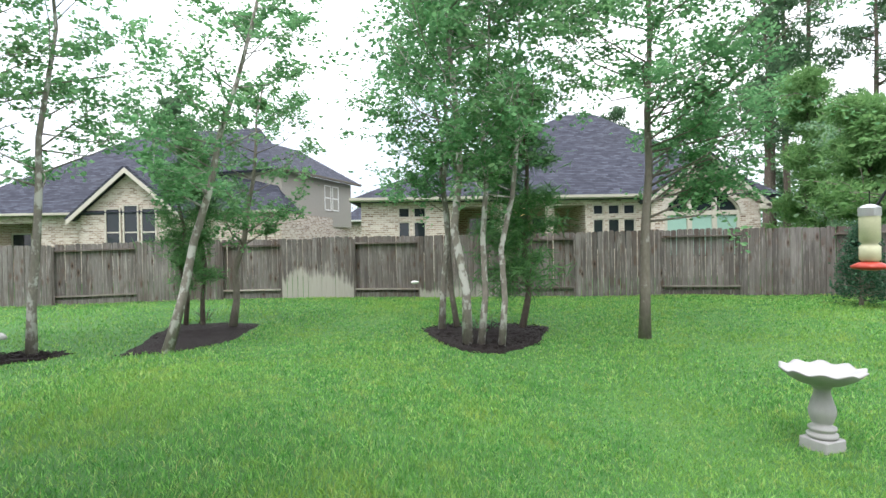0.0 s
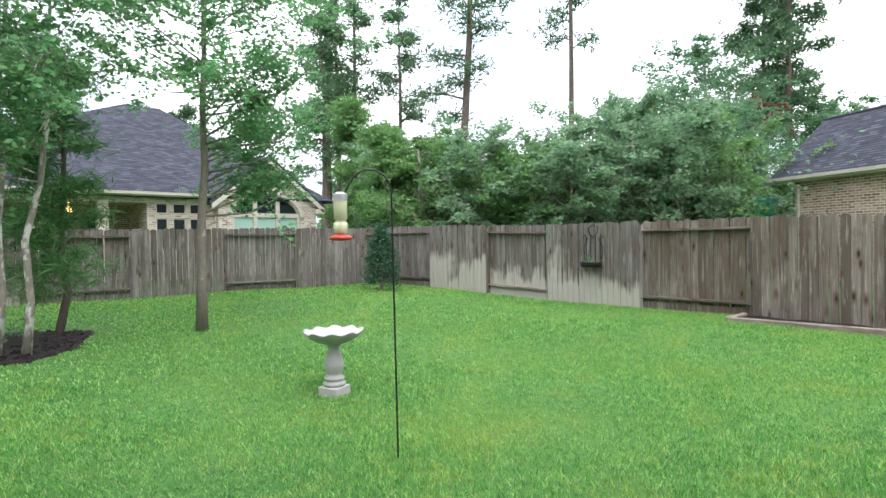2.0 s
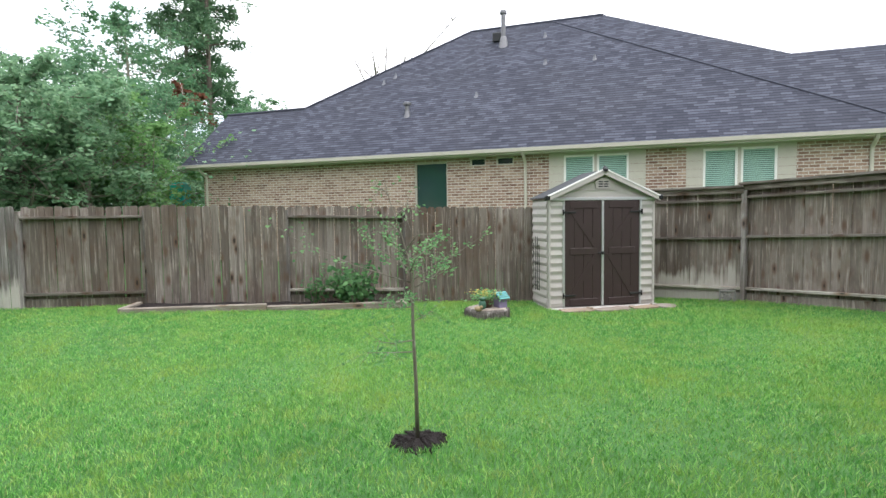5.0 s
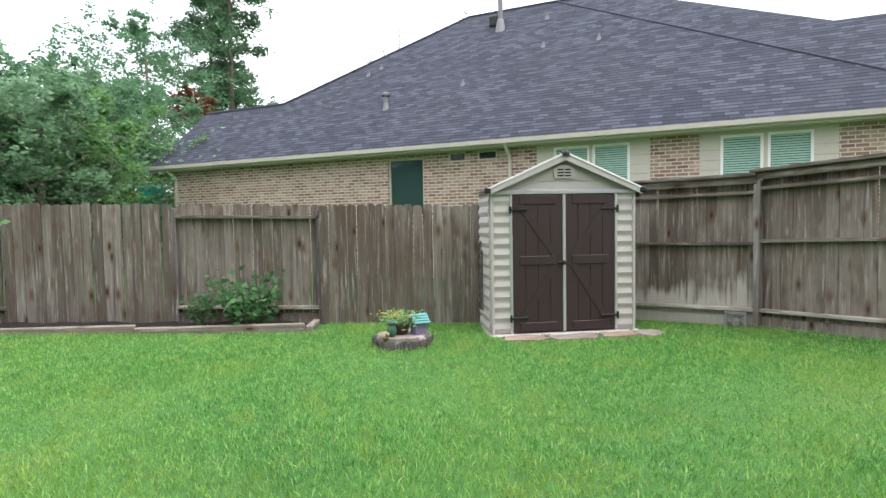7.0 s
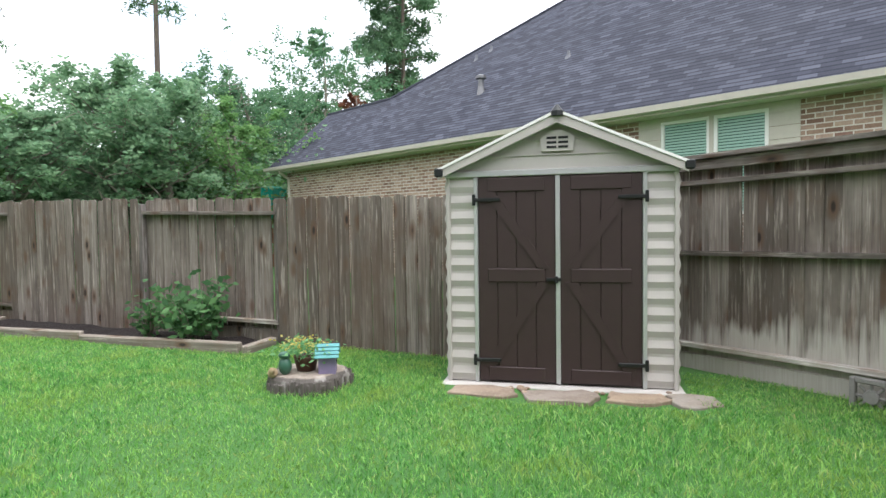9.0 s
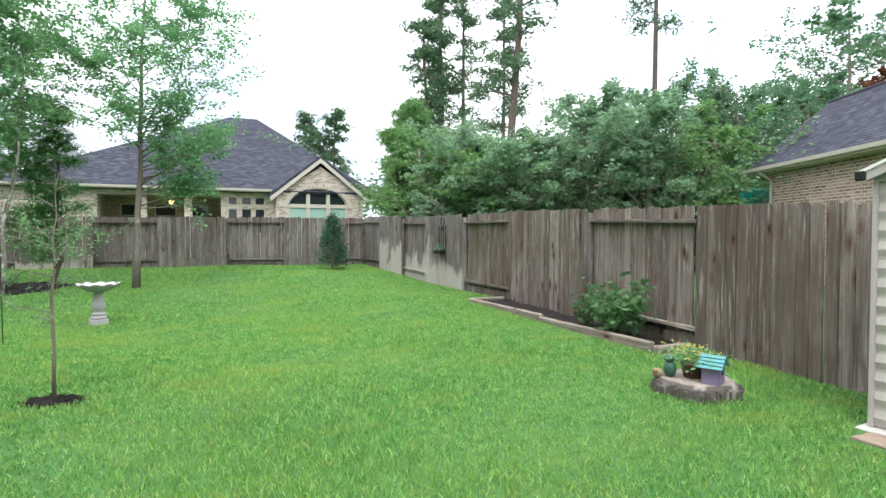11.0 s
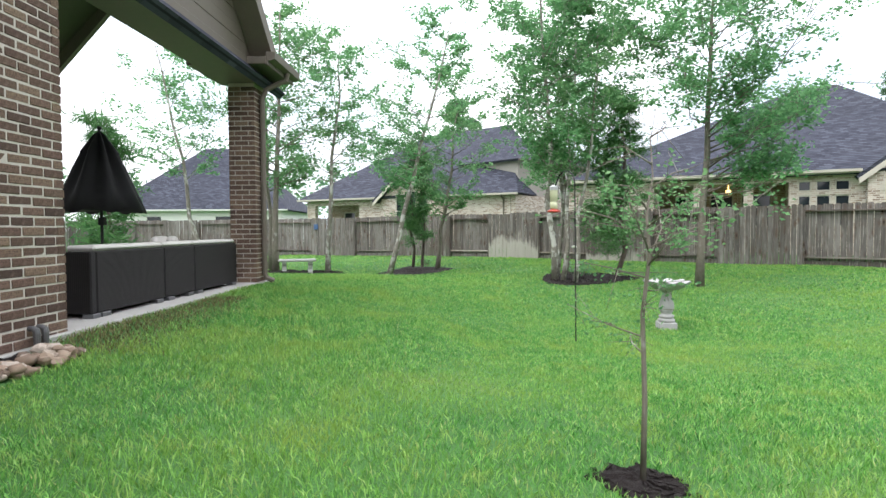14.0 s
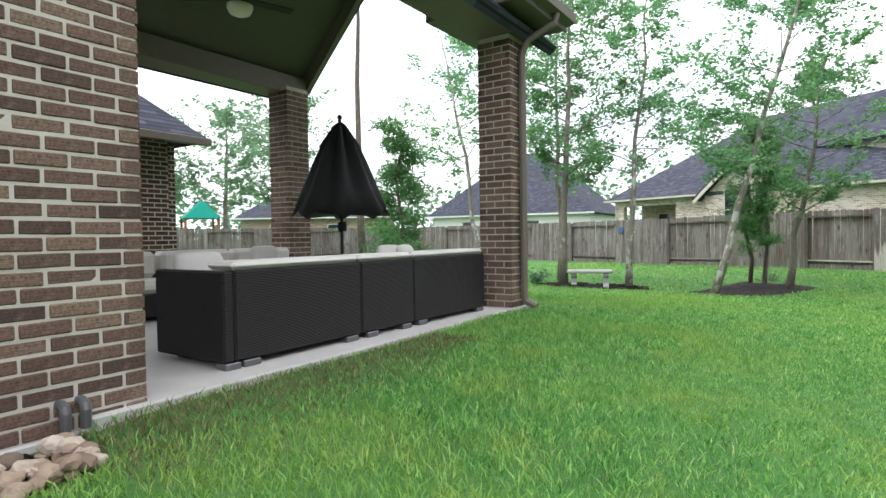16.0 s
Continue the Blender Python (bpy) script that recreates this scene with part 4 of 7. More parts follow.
def house_left():
    h = thing("brick_house", frame_of((0, 26.0), (1, 0)), "cream brick house with grey-sided upper storey and dark roof", "house")
    Z = 3.1
    holes = [(-14.2, -13.55, 1.2, 3.05), (-13.35, -12.1, 1.2, 3.05), (-21.3, -17.6, -0.3, 2.8)]
    part("wall", holed(-22, -7.0, -0.5, Z, 0.3, holes), M_CREAM_BRICK, h)
    for hl in holes[:2]:
        window(h, *hl, M_WHITE, M_GLASS, 0.05, bars=((hl[0] + hl[1]) / 2,), cross=(2.1,))
    part("porch_wall", holed(-21.6, -17.2, -0.3, 3.1, 0.2, [(-20.4, -19.4, 1.0, 2.4)], 2.0), M_TAN_BRICK, h)
    window(h, -20.4, -19.4, 1.0, 2.4, M_TRIM, M_GLASS, 2.05)
    part("wall", holed(0, 9, -0.5, Z, 0.3, []), M_CREAM_BRICK, h).matrix_basis = pose(-6.7, 0.0, 0, 0, 0, 78)
    gx0, gx1, gp = -15.6, -11.2, 5.0
    bm = bmesh.new()
    add_poly(bm, [(gx0, -0.3, -0.5), (gx1, -0.3, -0.5), (gx1, -0.3, Z), ((gx0 + gx1) / 2, -0.3, gp), (gx0, -0.3, Z)], 0.25, (0, 1, 0))
    bm.normal_update()
    uv_box(bm)
    part("gable_wall", bm, M_CREAM_BRICK, h)
    window(h, -14.5, -13.8, 1.2, 3.4, M_TRIM, M_GLASS, -0.36, cross=(2.3,))
    window(h, -13.7, -13.0, 1.2, 3.55, M_TRIM, M_GLASS, -0.36, cross=(2.3,))
    window(h, -12.9, -12.2, 1.2, 3.4, M_TRIM, M_GLASS, -0.36, cross=(2.3,))
    e = 3.22
    A, B = (-16.0, 6.3, 8.0), (-9.5, 6.3, 8.3)
    roof(h, [(-22.5, -0.4, e), (-6.4, -0.4, e), B, A])
    roof(h, [(-22.5, -0.4, e), A, (-22.5, 13, e)])
    roof(h, [(-6.4, -0.4, e), (-6.4, 13, e), B])
    roof(h, [(-22.5, 13, e), A, B, (-6.4, 13, e)])
    gm = (gx0 + gx1) / 2
    roof(h, [(gx0 - 0.4, -0.7, 2.85), (gm, -0.7, gp + 0.15), (gm, 3.0, gp + 0.15), (gx0 - 0.4, 3.0, 2.85)][::-1])
    roof(h, [(gm, -0.7, gp + 0.15), (gx1 + 0.4, -0.7, 2.85), (gx1 + 0.4, 3.0, 2.85), (gm, 3.0, gp + 0.15)][::-1])
    for a, b in (((gx0 - 0.4, 2.85), (gm, gp + 0.15)), ((gm, gp + 0.15), (gx1 + 0.4, 2.85))):
        bm = bmesh.new()
        add_poly(bm, [(a[0], -0.74, a[1] + 0.02), (b[0], -0.74, b[1] + 0.02), (b[0], -0.74, b[1] - 0.2), (a[0], -0.74, a[1] - 0.2)], 0.06, (0, 1, 0))
        part("rake_board", bm, M_TRIM, h)
    gutter(h, -22.5, -15.9, -0.38, e - 0.12)
    gutter(h, -10.9, -6.4, -0.38, e - 0.12)
    downspout(h, -7.4, 0, -0.3, e - 0.1, M_TAUPE)
    # the upper storey, turned a little
    up = new("upper_storey")
    up.parent = h
    up.matrix_basis = pose(-7.0, 1.2, 0, 0, 0, 72)
    bm = bmesh.new()
    k = 2.6
    while k < 5.2:
        add_box(bm, (0, -0.012 if round(k / 0.2) % 2 else -0.006, k), (7.5, 0.2, min(k + 0.198, 5.25)))
        k += 0.2
    part("siding_wall", bm, M_SIDING, up)
    bm = bmesh.new()
    k = 2.6
    while k < 5.2:
        add_box(bm, (0, 0.2, k), (0.2, 5.0, min(k + 0.198, 5.25)))
        k += 0.2
    part("siding_wall", bm, M_SIDING, up)
    for a in (4.2, 5.1):
        window(up, a, a + 0.75, 3.5, 4.9, M_WHITE, M_GLASS, -0.02, cross=(4.2,))
    roof(up, [(-0.4, -0.4, 5.25), (8, -0.4, 5.25), (6, 2.6, 7.2), (2, 2.6, 7.2)])
    roof(up, [(-0.4, -0.4, 5.25), (2, 2.6, 7.2), (-0.4, 5.4, 5.25)])
    roof(up, [(-0.4, 5.4, 5.25), (2, 2.6, 7.2), (6, 2.6, 7.2), (8, 5.4, 5.25)])
    gutter(up, -0.4, 8, -0.38, 5.12, M_TAUPE)
    return h


house_left()


def simple_house(p, d, w, deep, z, top, wall_mat, label):
    h = thing("house", frame_of(p, d), label, "house")
    holes = [(w * 0.2, w * 0.2 + 1.2, 0.9, 2.3), (w * 0.6, w * 0.6 + 1.4, 0.9, 2.3)]
    part("wall", holed(0, w, -0.5, z, 0.3, holes), wall_mat, h)
    for hl in holes:
        window(h, *hl, M_WHITE, M_GLASS, 0.05)
    part("wall", holed(0, deep, -0.5, z, 0.3, []), wall_mat, h).matrix_basis = pose(0.3, 0.3, 0, 0, 0, 90)
    part("wall", holed(0, deep, -0.5, z, 0.3, []), wall_mat, h).matrix_basis = pose(w, 0.3, 0, 0, 0, 90)
    A, B = (w * 0.4, deep / 2, top), (w * 0.6, deep / 2, top)
    e = z + 0.05
    roof(h, [(-0.5, -0.5, e), (w + 0.5, -0.5, e), B, A])
    roof(h, [(-0.5, -0.5, e), A, (-0.5, deep + 0.5, e)])
    roof(h, [(w + 0.5, -0.5, e), (w + 0.5, deep + 0.5, e), B])
    roof(h, [(-0.5, deep + 0.5, e), A, B, (w + 0.5, deep + 0.5, e)])
    gutter(h, -0.5, w + 0.5, -0.48, e - 0.1, M_WHITE)
    return h


simple_house((-38, 22), (0.85, 0.5), 13, 11, 2.7, 8.2, M_WHITE, "pale single-storey house with a blue-grey hip roof")
simple_house((-6.5, 44), (1, 0), 9, 9, 3.4, 6.6, M_CREAM_BRICK, "distant cream brick house with a dark hip roof")
simple_house((-46, 8), (0.5, 0.86), 12, 10, 2.8, 7.0, M_TAN_BRICK, "distant house with a dark hip roof beyond the fence")


# ---- the covered patio ----
U, V = Vector((-0.43, 0.903, 0)), Vector((0.903, 0.43, 0))
PAT = Matrix(((U.x, V.x, 0, -0.475), (U.y, V.y, 0, -1.37), (0, 0, 1, 0), (0, 0, 0, 1)))
# local x runs from the wall's corner to the column; the yard lies on local +y
SLAB = 0.335


def pbox(name, lo, hi, mat, bevel=0.0, label="", cat="", kind="structure", parent=None):
    ob = finish(name, box(lo, hi, None, bevel), mat)
    if parent:
        ob.parent = parent
    else:
        ob.matrix_basis = PAT
        tagged(ob, label, cat, kind=kind)
    return ob


pbox("patio_floor", (-0.3, -4.6, SLAB - 0.35), (5.0, 0.05, SLAB), M_CONCRETE, 0.01, "pale concrete patio slab", "patio")


def brick_boxes(bm, u0, u1, z0, rows, face_y, rng, course=0.08, length=0.235, gap=0.0135, deep=0.09, axis=0, flip=1):
    """Bricks of a running bond as boxes with slightly uneven faces."""
    out = []
    for k in range(rows):
        off = -(length / 2 if k % 2 else 0) + rng.uniform(-0.006, 0.006)
        u = u0 + off
        while u < u1 - 0.02:
            a, b = max(u, u0), min(u + length - gap, u1)
            if b - a > 0.025:
                out.append((a, b, z0 + k * course, z0 + (k + 1) * course - gap, rng.uniform(-0.003, 0.003)))
            u += length
    return out


def house_wall():
    rng = random.Random(8)
    wall = thing("wall_house", PAT, "dark brown brick house wall with pale mortar", "wall", kind="structure")
    part("mortar_bed", box((-9.5, -0.45, 0.05), (-0.005, -0.005, 6.0)), M_MORTAR, wall)
    part("foundation", box((-9.5, -0.5, -0.35), (0.01, 0.012, SLAB - 0.06), None, 0.01), M_CONCRETE, wall)
    bricks = brick_boxes(None, -9.5, 0.0, SLAB - 0.05, 66, 0, rng)
    near = [b for b in bricks if b[0] > -1.85 and b[3] < 3.3]
    near.sort(key=lambda b: -b[1] + 0.3 * b[2])
    near = set(near[:300])
    # whole bricks share a mesh, cut ones have their own
    whole = None
    rest = bmesh.new()
    for b in bricks:
        w, h = b[1] - b[0], b[3] - b[2]
        if b in near:
            if w > 0.2195:
                if whole is None:
                    bm = box((0, -0.08, 0), (0.2215, 0.0, h), None, 0.006)
                    o = part("brick", bm, M_BRICK, wall)
                    whole = o.data
                    o.matrix_basis = pose(b[0], b[4], b[2])
                else:
                    shared("brick", whole, wall, pose(b[0] + rng.uniform(-0.002, 0.002), b[4], b[2] + rng.uniform(-0.002, 0.002), rng.uniform(-1.2, 1.2), rng.uniform(-0.7, 0.7), rng.uniform(-1.0, 1.0)))
            else:
                part("brick", box((0, -0.08, 0), (w, 0.0, h), None, 0.005), M_BRICK, wall).matrix_basis = pose(b[0], b[4], b[2])
        else:
            add_box(rest, (b[0], -0.08, b[2]), (b[1], b[4], b[3]))
    tagged(part("brickwork", rest, M_BRICK, wall), kind="stuff")
    # the return at the patio
    ret = brick_boxes(None, 0, 0.45, SLAB - 0.05, 66, 0, rng)
    bm = bmesh.new()
    for a, b, c, e, j in ret:
        add_box(bm, (-0.08, -b, c), (0.004 + j, -a, e))
    tagged(part("brickwork", bm, M_BRICK, wall), kind="stuff")
    for u in (-0.42, -0.33):
        bm = bmesh.new()
        add_tube(bm, [(u, -0.02, 0.43), (u, 0.03, 0.43), (u, 0.055, 0.415), (u, 0.06, 0.39), (u, 0.06, 0.3)], [0.022, 0.022, 0.027, 0.027, 0.024], 10)
        part("drain_elbow", bm, M_PIPE, wall)
    back = thing("wall_patio_back", PAT, "dark brick back wall of the patio", "wall", kind="structure")
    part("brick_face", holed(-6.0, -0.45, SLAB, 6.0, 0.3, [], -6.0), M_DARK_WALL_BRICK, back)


house_wall()


def column(y, x=4.38, s=0.43, high=3.25, label="dark brown brick patio column"):
    rng = random.Random(int(50 + y * 10))
    c = thing("brick_column", PAT @ Matrix.Translation((x, y, SLAB)), label, "column", "patio columns", "structure")
    part("mortar_core", box((0.005, 0.005, 0), (s - 0.005, s - 0.005, high)), M_MORTAR, c)
    bm = bmesh.new()
    n = int(high / 0.08)
    for k in range(n):
        z0, z1 = k * 0.08 + 0.007, k * 0.08 + 0.071
        for side in range(4):
            m = Matrix.Translation((s / 2, s / 2, 0)) @ pose(0, 0, 0, 0, 0, 90 * side) @ Matrix.Translation((-s / 2, -s / 2, 0))
            cuts = [0.0, 0.229, s] if (k + side) % 2 == 0 else [0.1, 0.345, s - 0.004]
            if (k + side) % 2:
                cuts = [0.0, 0.112, 0.34, s]
            for a, b in zip(cuts, cuts[1:]):
                j = rng.uniform(-0.003, 0.003)
                add_box(bm, (a, j, z0), (b - (0.014 if b < s else 0.0), 0.05 + j, z1), m)
    tagged(part("brickwork", bm, M_BRICK, c), kind="stuff")
    return c


COLS = [column(-0.43), column(-4.3)]


def patio_roof():
    r = thing("patio_roof", PAT, "gabled patio roof with taupe boarding and an olive vaulted ceiling", "roof", kind="structure")
    b0 = SLAB + 3.25
    part("front_beam", box((-0.4, -0.5, b0), (5.0, 0.06, b0 + 0.3), None, 0.01), M_TAUPE, r)
    part("rear_beam", box((-0.4, -4.5, b0 - 0.05), (5.0, -4.05, b0 + 0.25), None, 0.01), M_TAUPE, r)
    # vaulted ceiling: two slopes meeting over the middle
    ry, rz_ = -2.2, b0 + 2.2
    for ya, yb in ((-0.3, ry), (-4.2, ry)):
        bm = bmesh.new()
        add_poly(bm, [(-6, ya, b0 + 0.2), (4.95, ya, b0 + 0.2), (4.95, yb, rz_), (-6, yb, rz_)], 0.08, (0, 0, 1))
        part("ceiling", bm, M_CEIL, r)
        bm = bmesh.new()
        add_poly(bm, [(4.95, ya - (0.3 if ya < ry else -0.3), b0 + 0.02), (4.95, ya + (0.12 if ya < ry else -0.12), b0 + 0.02), (4.95, yb, rz_ - 0.2), (4.95, yb, rz_ + 0.2)], 0.1, (1, 0, 0))
        part("rake_board", bm, M_TAUPE, r)
        o = -1 if ya < ry else 1
        part("roof_slope", roof_slab([Vector(p) for p in ([(-6, ya + 0.5 * o, b0 + 0.05), (5.35, ya + 0.5 * o, b0 + 0.05), (5.35, yb, rz_ + 0.35), (-6, yb, rz_ + 0.35)])][::(1 if o < 0 else -1)]), M_SHINGLE, r)
    # front gable boarding, lap by lap, cut by its rake
    x1, top = 4.25, b0 + 0.3
    k = 0
    while k < 16:
        z0 = top + k * 0.19
        xr = x1 + 0.14 - (z0 - top + 0.1) * 1.05
        if xr < 0.4:
            break
        part("lap_board", box((-0.4, -0.02 + 0.006 * (k % 2), z0), (xr, 0.04 + 0.006 * (k % 2), z0 + 0.187), None, 0.003), M_TAUPE, r)
        k += 1
    bm = bmesh.new()
    add_poly(bm, [(x1 + 0.35, 0.05, top - 0.1), (x1 + 0.05, 0.05, top - 0.1), (0.9, 0.05, top + 3.0), (1.2, 0.05, top + 3.0)], 0.35, (0, 1, 0))
    part("front_rake", bm, M_TAUPE, r)
    # eave return over the column with its gutter
    part("eave_soffit", box((3.95, -0.9, b0 + 0.18), (5.22, 0.36, b0 + 0.3), None, 0.01), M_TAUPE, r)
    part("eave_fascia", box((3.95, 0.36, b0 + 0.16), (5.22, 0.39, b0 + 0.36), None, 0.005), M_TAUPE, r)
    bm = bmesh.new()
    add_poly(bm, [(3.95, 0.39, b0 + 0.22), (3.95, 0.5, b0 + 0.25), (3.95, 0.51, b0 + 0.36), (3.95, 0.39, b0 + 0.36)], 1.27, (1, 0, 0))
    part("gutter", bm, M_TAUPE, r)
    bm = bmesh.new()
    add_tube(bm, [(4.75, 0.44, b0 + 0.24), (4.73, 0.42, b0 + 0.12), (4.62, 0.12, b0 - 0.05), (4.6, 0.055, b0 - 0.2), (4.6, 0.055, 0.48), (4.6, 0.08, 0.4), (4.62, 0.2, 0.34)], 0.045, 8)
    part("downspout", bm, M_TAUPE, r)
    part("ceiling_beam", box((-6, -2.3, rz_ - 0.12), (4.9, -2.1, rz_)), M_CEIL, r)


patio_roof()


def ceiling_fan():
    f = thing("ceiling_fan", PAT @ Matrix.Translation((2.67, -2.69, 3.95)), "dark ceiling fan with a frosted lamp bowl", "ceiling fan")
    bm = bmesh.new()
    add_lathe(bm, [(0.02, 1.2), (0.02, 0.2), (0.09, 0.18), (0.11, 0.08), (0.05, 0.02)], 14)
    part("motor", bm, M_METAL, f)
    bm = bmesh.new()
    add_lathe(bm, [(0.15, 0.03), (0.15, -0.01), (0.12, -0.07), (0.05, -0.1)], 18)
    part("lamp_bowl", bm, M_LAMP, f, "frosted glass bowl", True)
    for k in range(5):
        bm = box((0.12, -0.065, 0.1), (0.66, 0.065, 0.112), pose(0, 0, 0, 8, 0, 72 * k + 20), 0.004)
        part("blade", bm, M_METAL, f)


ceiling_fan()


def wing():
    w = thing("wall_wing", PAT, "dark brick wing of the house beyond the patio", "wall", kind="structure")
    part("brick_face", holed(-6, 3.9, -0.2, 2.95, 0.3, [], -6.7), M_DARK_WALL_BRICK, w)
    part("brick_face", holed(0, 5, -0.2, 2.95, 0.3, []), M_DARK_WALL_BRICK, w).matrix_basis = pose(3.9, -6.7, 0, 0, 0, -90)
    part("roof", roof_slab([Vector(p) for p in [(4.4, -5.95, 2.98), (-6, -5.95, 2.98), (-6, -9.5, 6.0), (1.6, -9.5, 6.0)]]), M_SHINGLE, w)
    part("roof", roof_slab([Vector(p) for p in [(4.4, -5.95, 2.98), (1.6, -9.5, 6.0), (4.4, -13, 2.98)]]), M_SHINGLE, w)
    part("gutter", box((-6, -5.97, 2.84), (4.4, -5.85, 2.97), None, 0.01), M_TAUPE, w)
    rng = np.random.default_rng(6)
    wr = thing("door_wreath", PAT @ Matrix.Translation((2.9, -6.36, 1.35)), "dark twig wreath hung on the brick wing", "wreath")
    ang = rng.uniform(0, 2 * math.pi, 420)
    ctr = np.stack([0.22 * np.cos(ang), np.zeros(420), 0.22 * np.sin(ang)], 1) + rng.normal(size=(420, 3)) * 0.045
    leaf_cloud("twigs", ctr, 0.05, M_RUST, wr, rng)


wing()


# ---- patio furniture ----
def wicker_sofa():
    g = "patio sofa sections"
    for x, wd in ((0.722, 1.26), (1.982, 0.75), (2.732, 1.38)):
        s = thing("wicker_sofa_section", PAT @ Matrix.Translation((x, -0.74, SLAB)), "dark brown wicker sofa section with a high back and cream cushion", "sofa", g)
        part("back_panel", box((0.004, 0.42, 0.045), (wd - 0.004, 0.52, 0.66), None, 0.015), M_WICKER, s)
        part("seat_base", box((0.004, -0.35, 0.045), (wd - 0.004, 0.42, 0.3), None, 0.02), M_WICKER, s)
        part("seat_cushion", box((0.02, -0.36, 0.3), (wd - 0.02, 0.2, 0.44), None, 0.05), M_CUSHION, s)
        part("back_cushion", box((0.01, 0.2, 0.44), (wd - 0.01, 0.415, 0.66), None, 0.03), M_CUSHION, s)
        part("top_cushion", box((0.006, 0.2, 0.662), (wd - 0.006, 0.5, 0.72), None, 0.025), M_CUSHION, s)
        for u in (0.06, wd - 0.2):
            part("foot", box((u, 0.42, 0), (u + 0.14, 0.535, 0.045), None, 0.006), M_PIPE, s)
    s = thing("wicker_armrest_section", PAT @ Matrix.Translation((0.64, -0.74, SLAB)), "dark brown wicker sofa end with a flat armrest", "sofa", g)
    part("side_panel", box((0, -0.3, 0.045), (0.08, 0.52, 0.66), None, 0.012), M_WICKER, s)
    part("foot", box((0, 0.42, 0), (0.12, 0.535, 0.045), None, 0.006), M_PIPE, s)
    # the far row of the set
    for k, u in enumerate((1.0, 2.0, 3.0)):
        s = thing("wicker_sofa_section", PAT @ Matrix.Translation((u, -3.2, SLAB)), "dark brown wicker sofa section with cream cushions", "sofa", g)
        part("back_panel", box((0, -0.5, 0.05), (0.98, -0.38, 0.66), None, 0.02), M_WICKER, s)
        part("seat_base", box((0, -0.38, 0.05), (0.98, 0.35, 0.3), None, 0.02), M_WICKER, s)
        part("seat_cushion", box((0.02, -0.36, 0.3), (0.96, 0.35, 0.44), None, 0.05), M_CUSHION, s)
        part("back_cushion", box((0.02, -0.4, 0.44), (0.96, -0.16, 0.74), None, 0.05), M_CUSHION, s)
    for u, v, a in ((0.95, -0.95, 20), (0.8, -2.9, -15), (3.05, -2.8, 12), (3.35, -1.0, 8), (3.55, -0.92, -14)):
        bm = bmesh.new()
        bmesh.ops.create_uvsphere(bm, u_segments=16, v_segments=10, radius=0.5)
        for vv in bm.verts:
            c = vv.co
            f = lambda t: math.copysign(abs(t * 2) ** 0.45 * 0.5, t)
            vv.co = (f(c.x) * 0.38, c.z * 0.13, f(c.y) * 0.38)
        p = finish("throw_pillow", bm, M_CUSHION, None, True)
        p.matrix_basis = PAT @ pose(u, v, SLAB + 0.6, 18, 0, a)
        tagged(p, "cream square throw pillow leaning on the sofa", "pillow", "throw pillows")


wicker_sofa()


def umbrella():
    m = PAT @ Matrix.Translation((3.86, -2.25, SLAB))
    u = thing("patio_umbrella", m, "closed black patio umbrella standing through a table", "umbrella")
    bm = bmesh.new()
    add_tube(bm, [(0, 0, 0), (0, 0, 2.45)], 0.022, 10)
    part("pole", bm, M_METAL, u)
    bm = bmesh.new()
    def wave(k, a, r, h):
        return r * (1 + (0.05 + 0.06 * k) * math.cos(8 * a)), h - 0.05 * math.cos(8 * a) * (k == 0)
    add_lathe(bm, [(0.62, 1.18), (0.46, 1.5), (0.31, 1.85), (0.22, 2.05), (0.21, 2.08), (0.06, 2.36), (0.02, 2.4)], 64, None, wave)
    part("canopy", bm, M_CANVAS, u, "", True)
    bm = bmesh.new()
    bmesh.ops.create_uvsphere(bm, u_segments=12, v_segments=8, radius=0.035, matrix=Matrix.Translation((0, 0, 2.46)))
    part("finial", bm, M_METAL, u, "", True)
    part("crank_box", box((-0.04, -0.04, 0.95), (0.04, 0.06, 1.08), None, 0.01), M_METAL, u)
    bm = bmesh.new()
    add_lathe(bm, [(0.26, 0.0), (0.26, 0.05), (0.05, 0.09), (0.04, 0.3)], 20)
    part("base", bm, M_METAL, u)
    t = thing("patio_table", m, "low dark wicker patio table", "table")
    bm = bmesh.new()
    add_lathe(bm, [(0.42, 0.5), (0.44, 0.52), (0.44, 0.55), (0.42, 0.56)], 28)
    part("tabletop", bm, M_WICKER, t)
    for k in range(4):
        a = math.pi / 4 + k * math.pi / 2
        part("leg", box((-0.025, -0.025, 0), (0.025, 0.025, 0.5), pose(0.32 * math.cos(a), 0.32 * math.sin(a), 0), 0.005), M_WICKER, t)


umbrella()


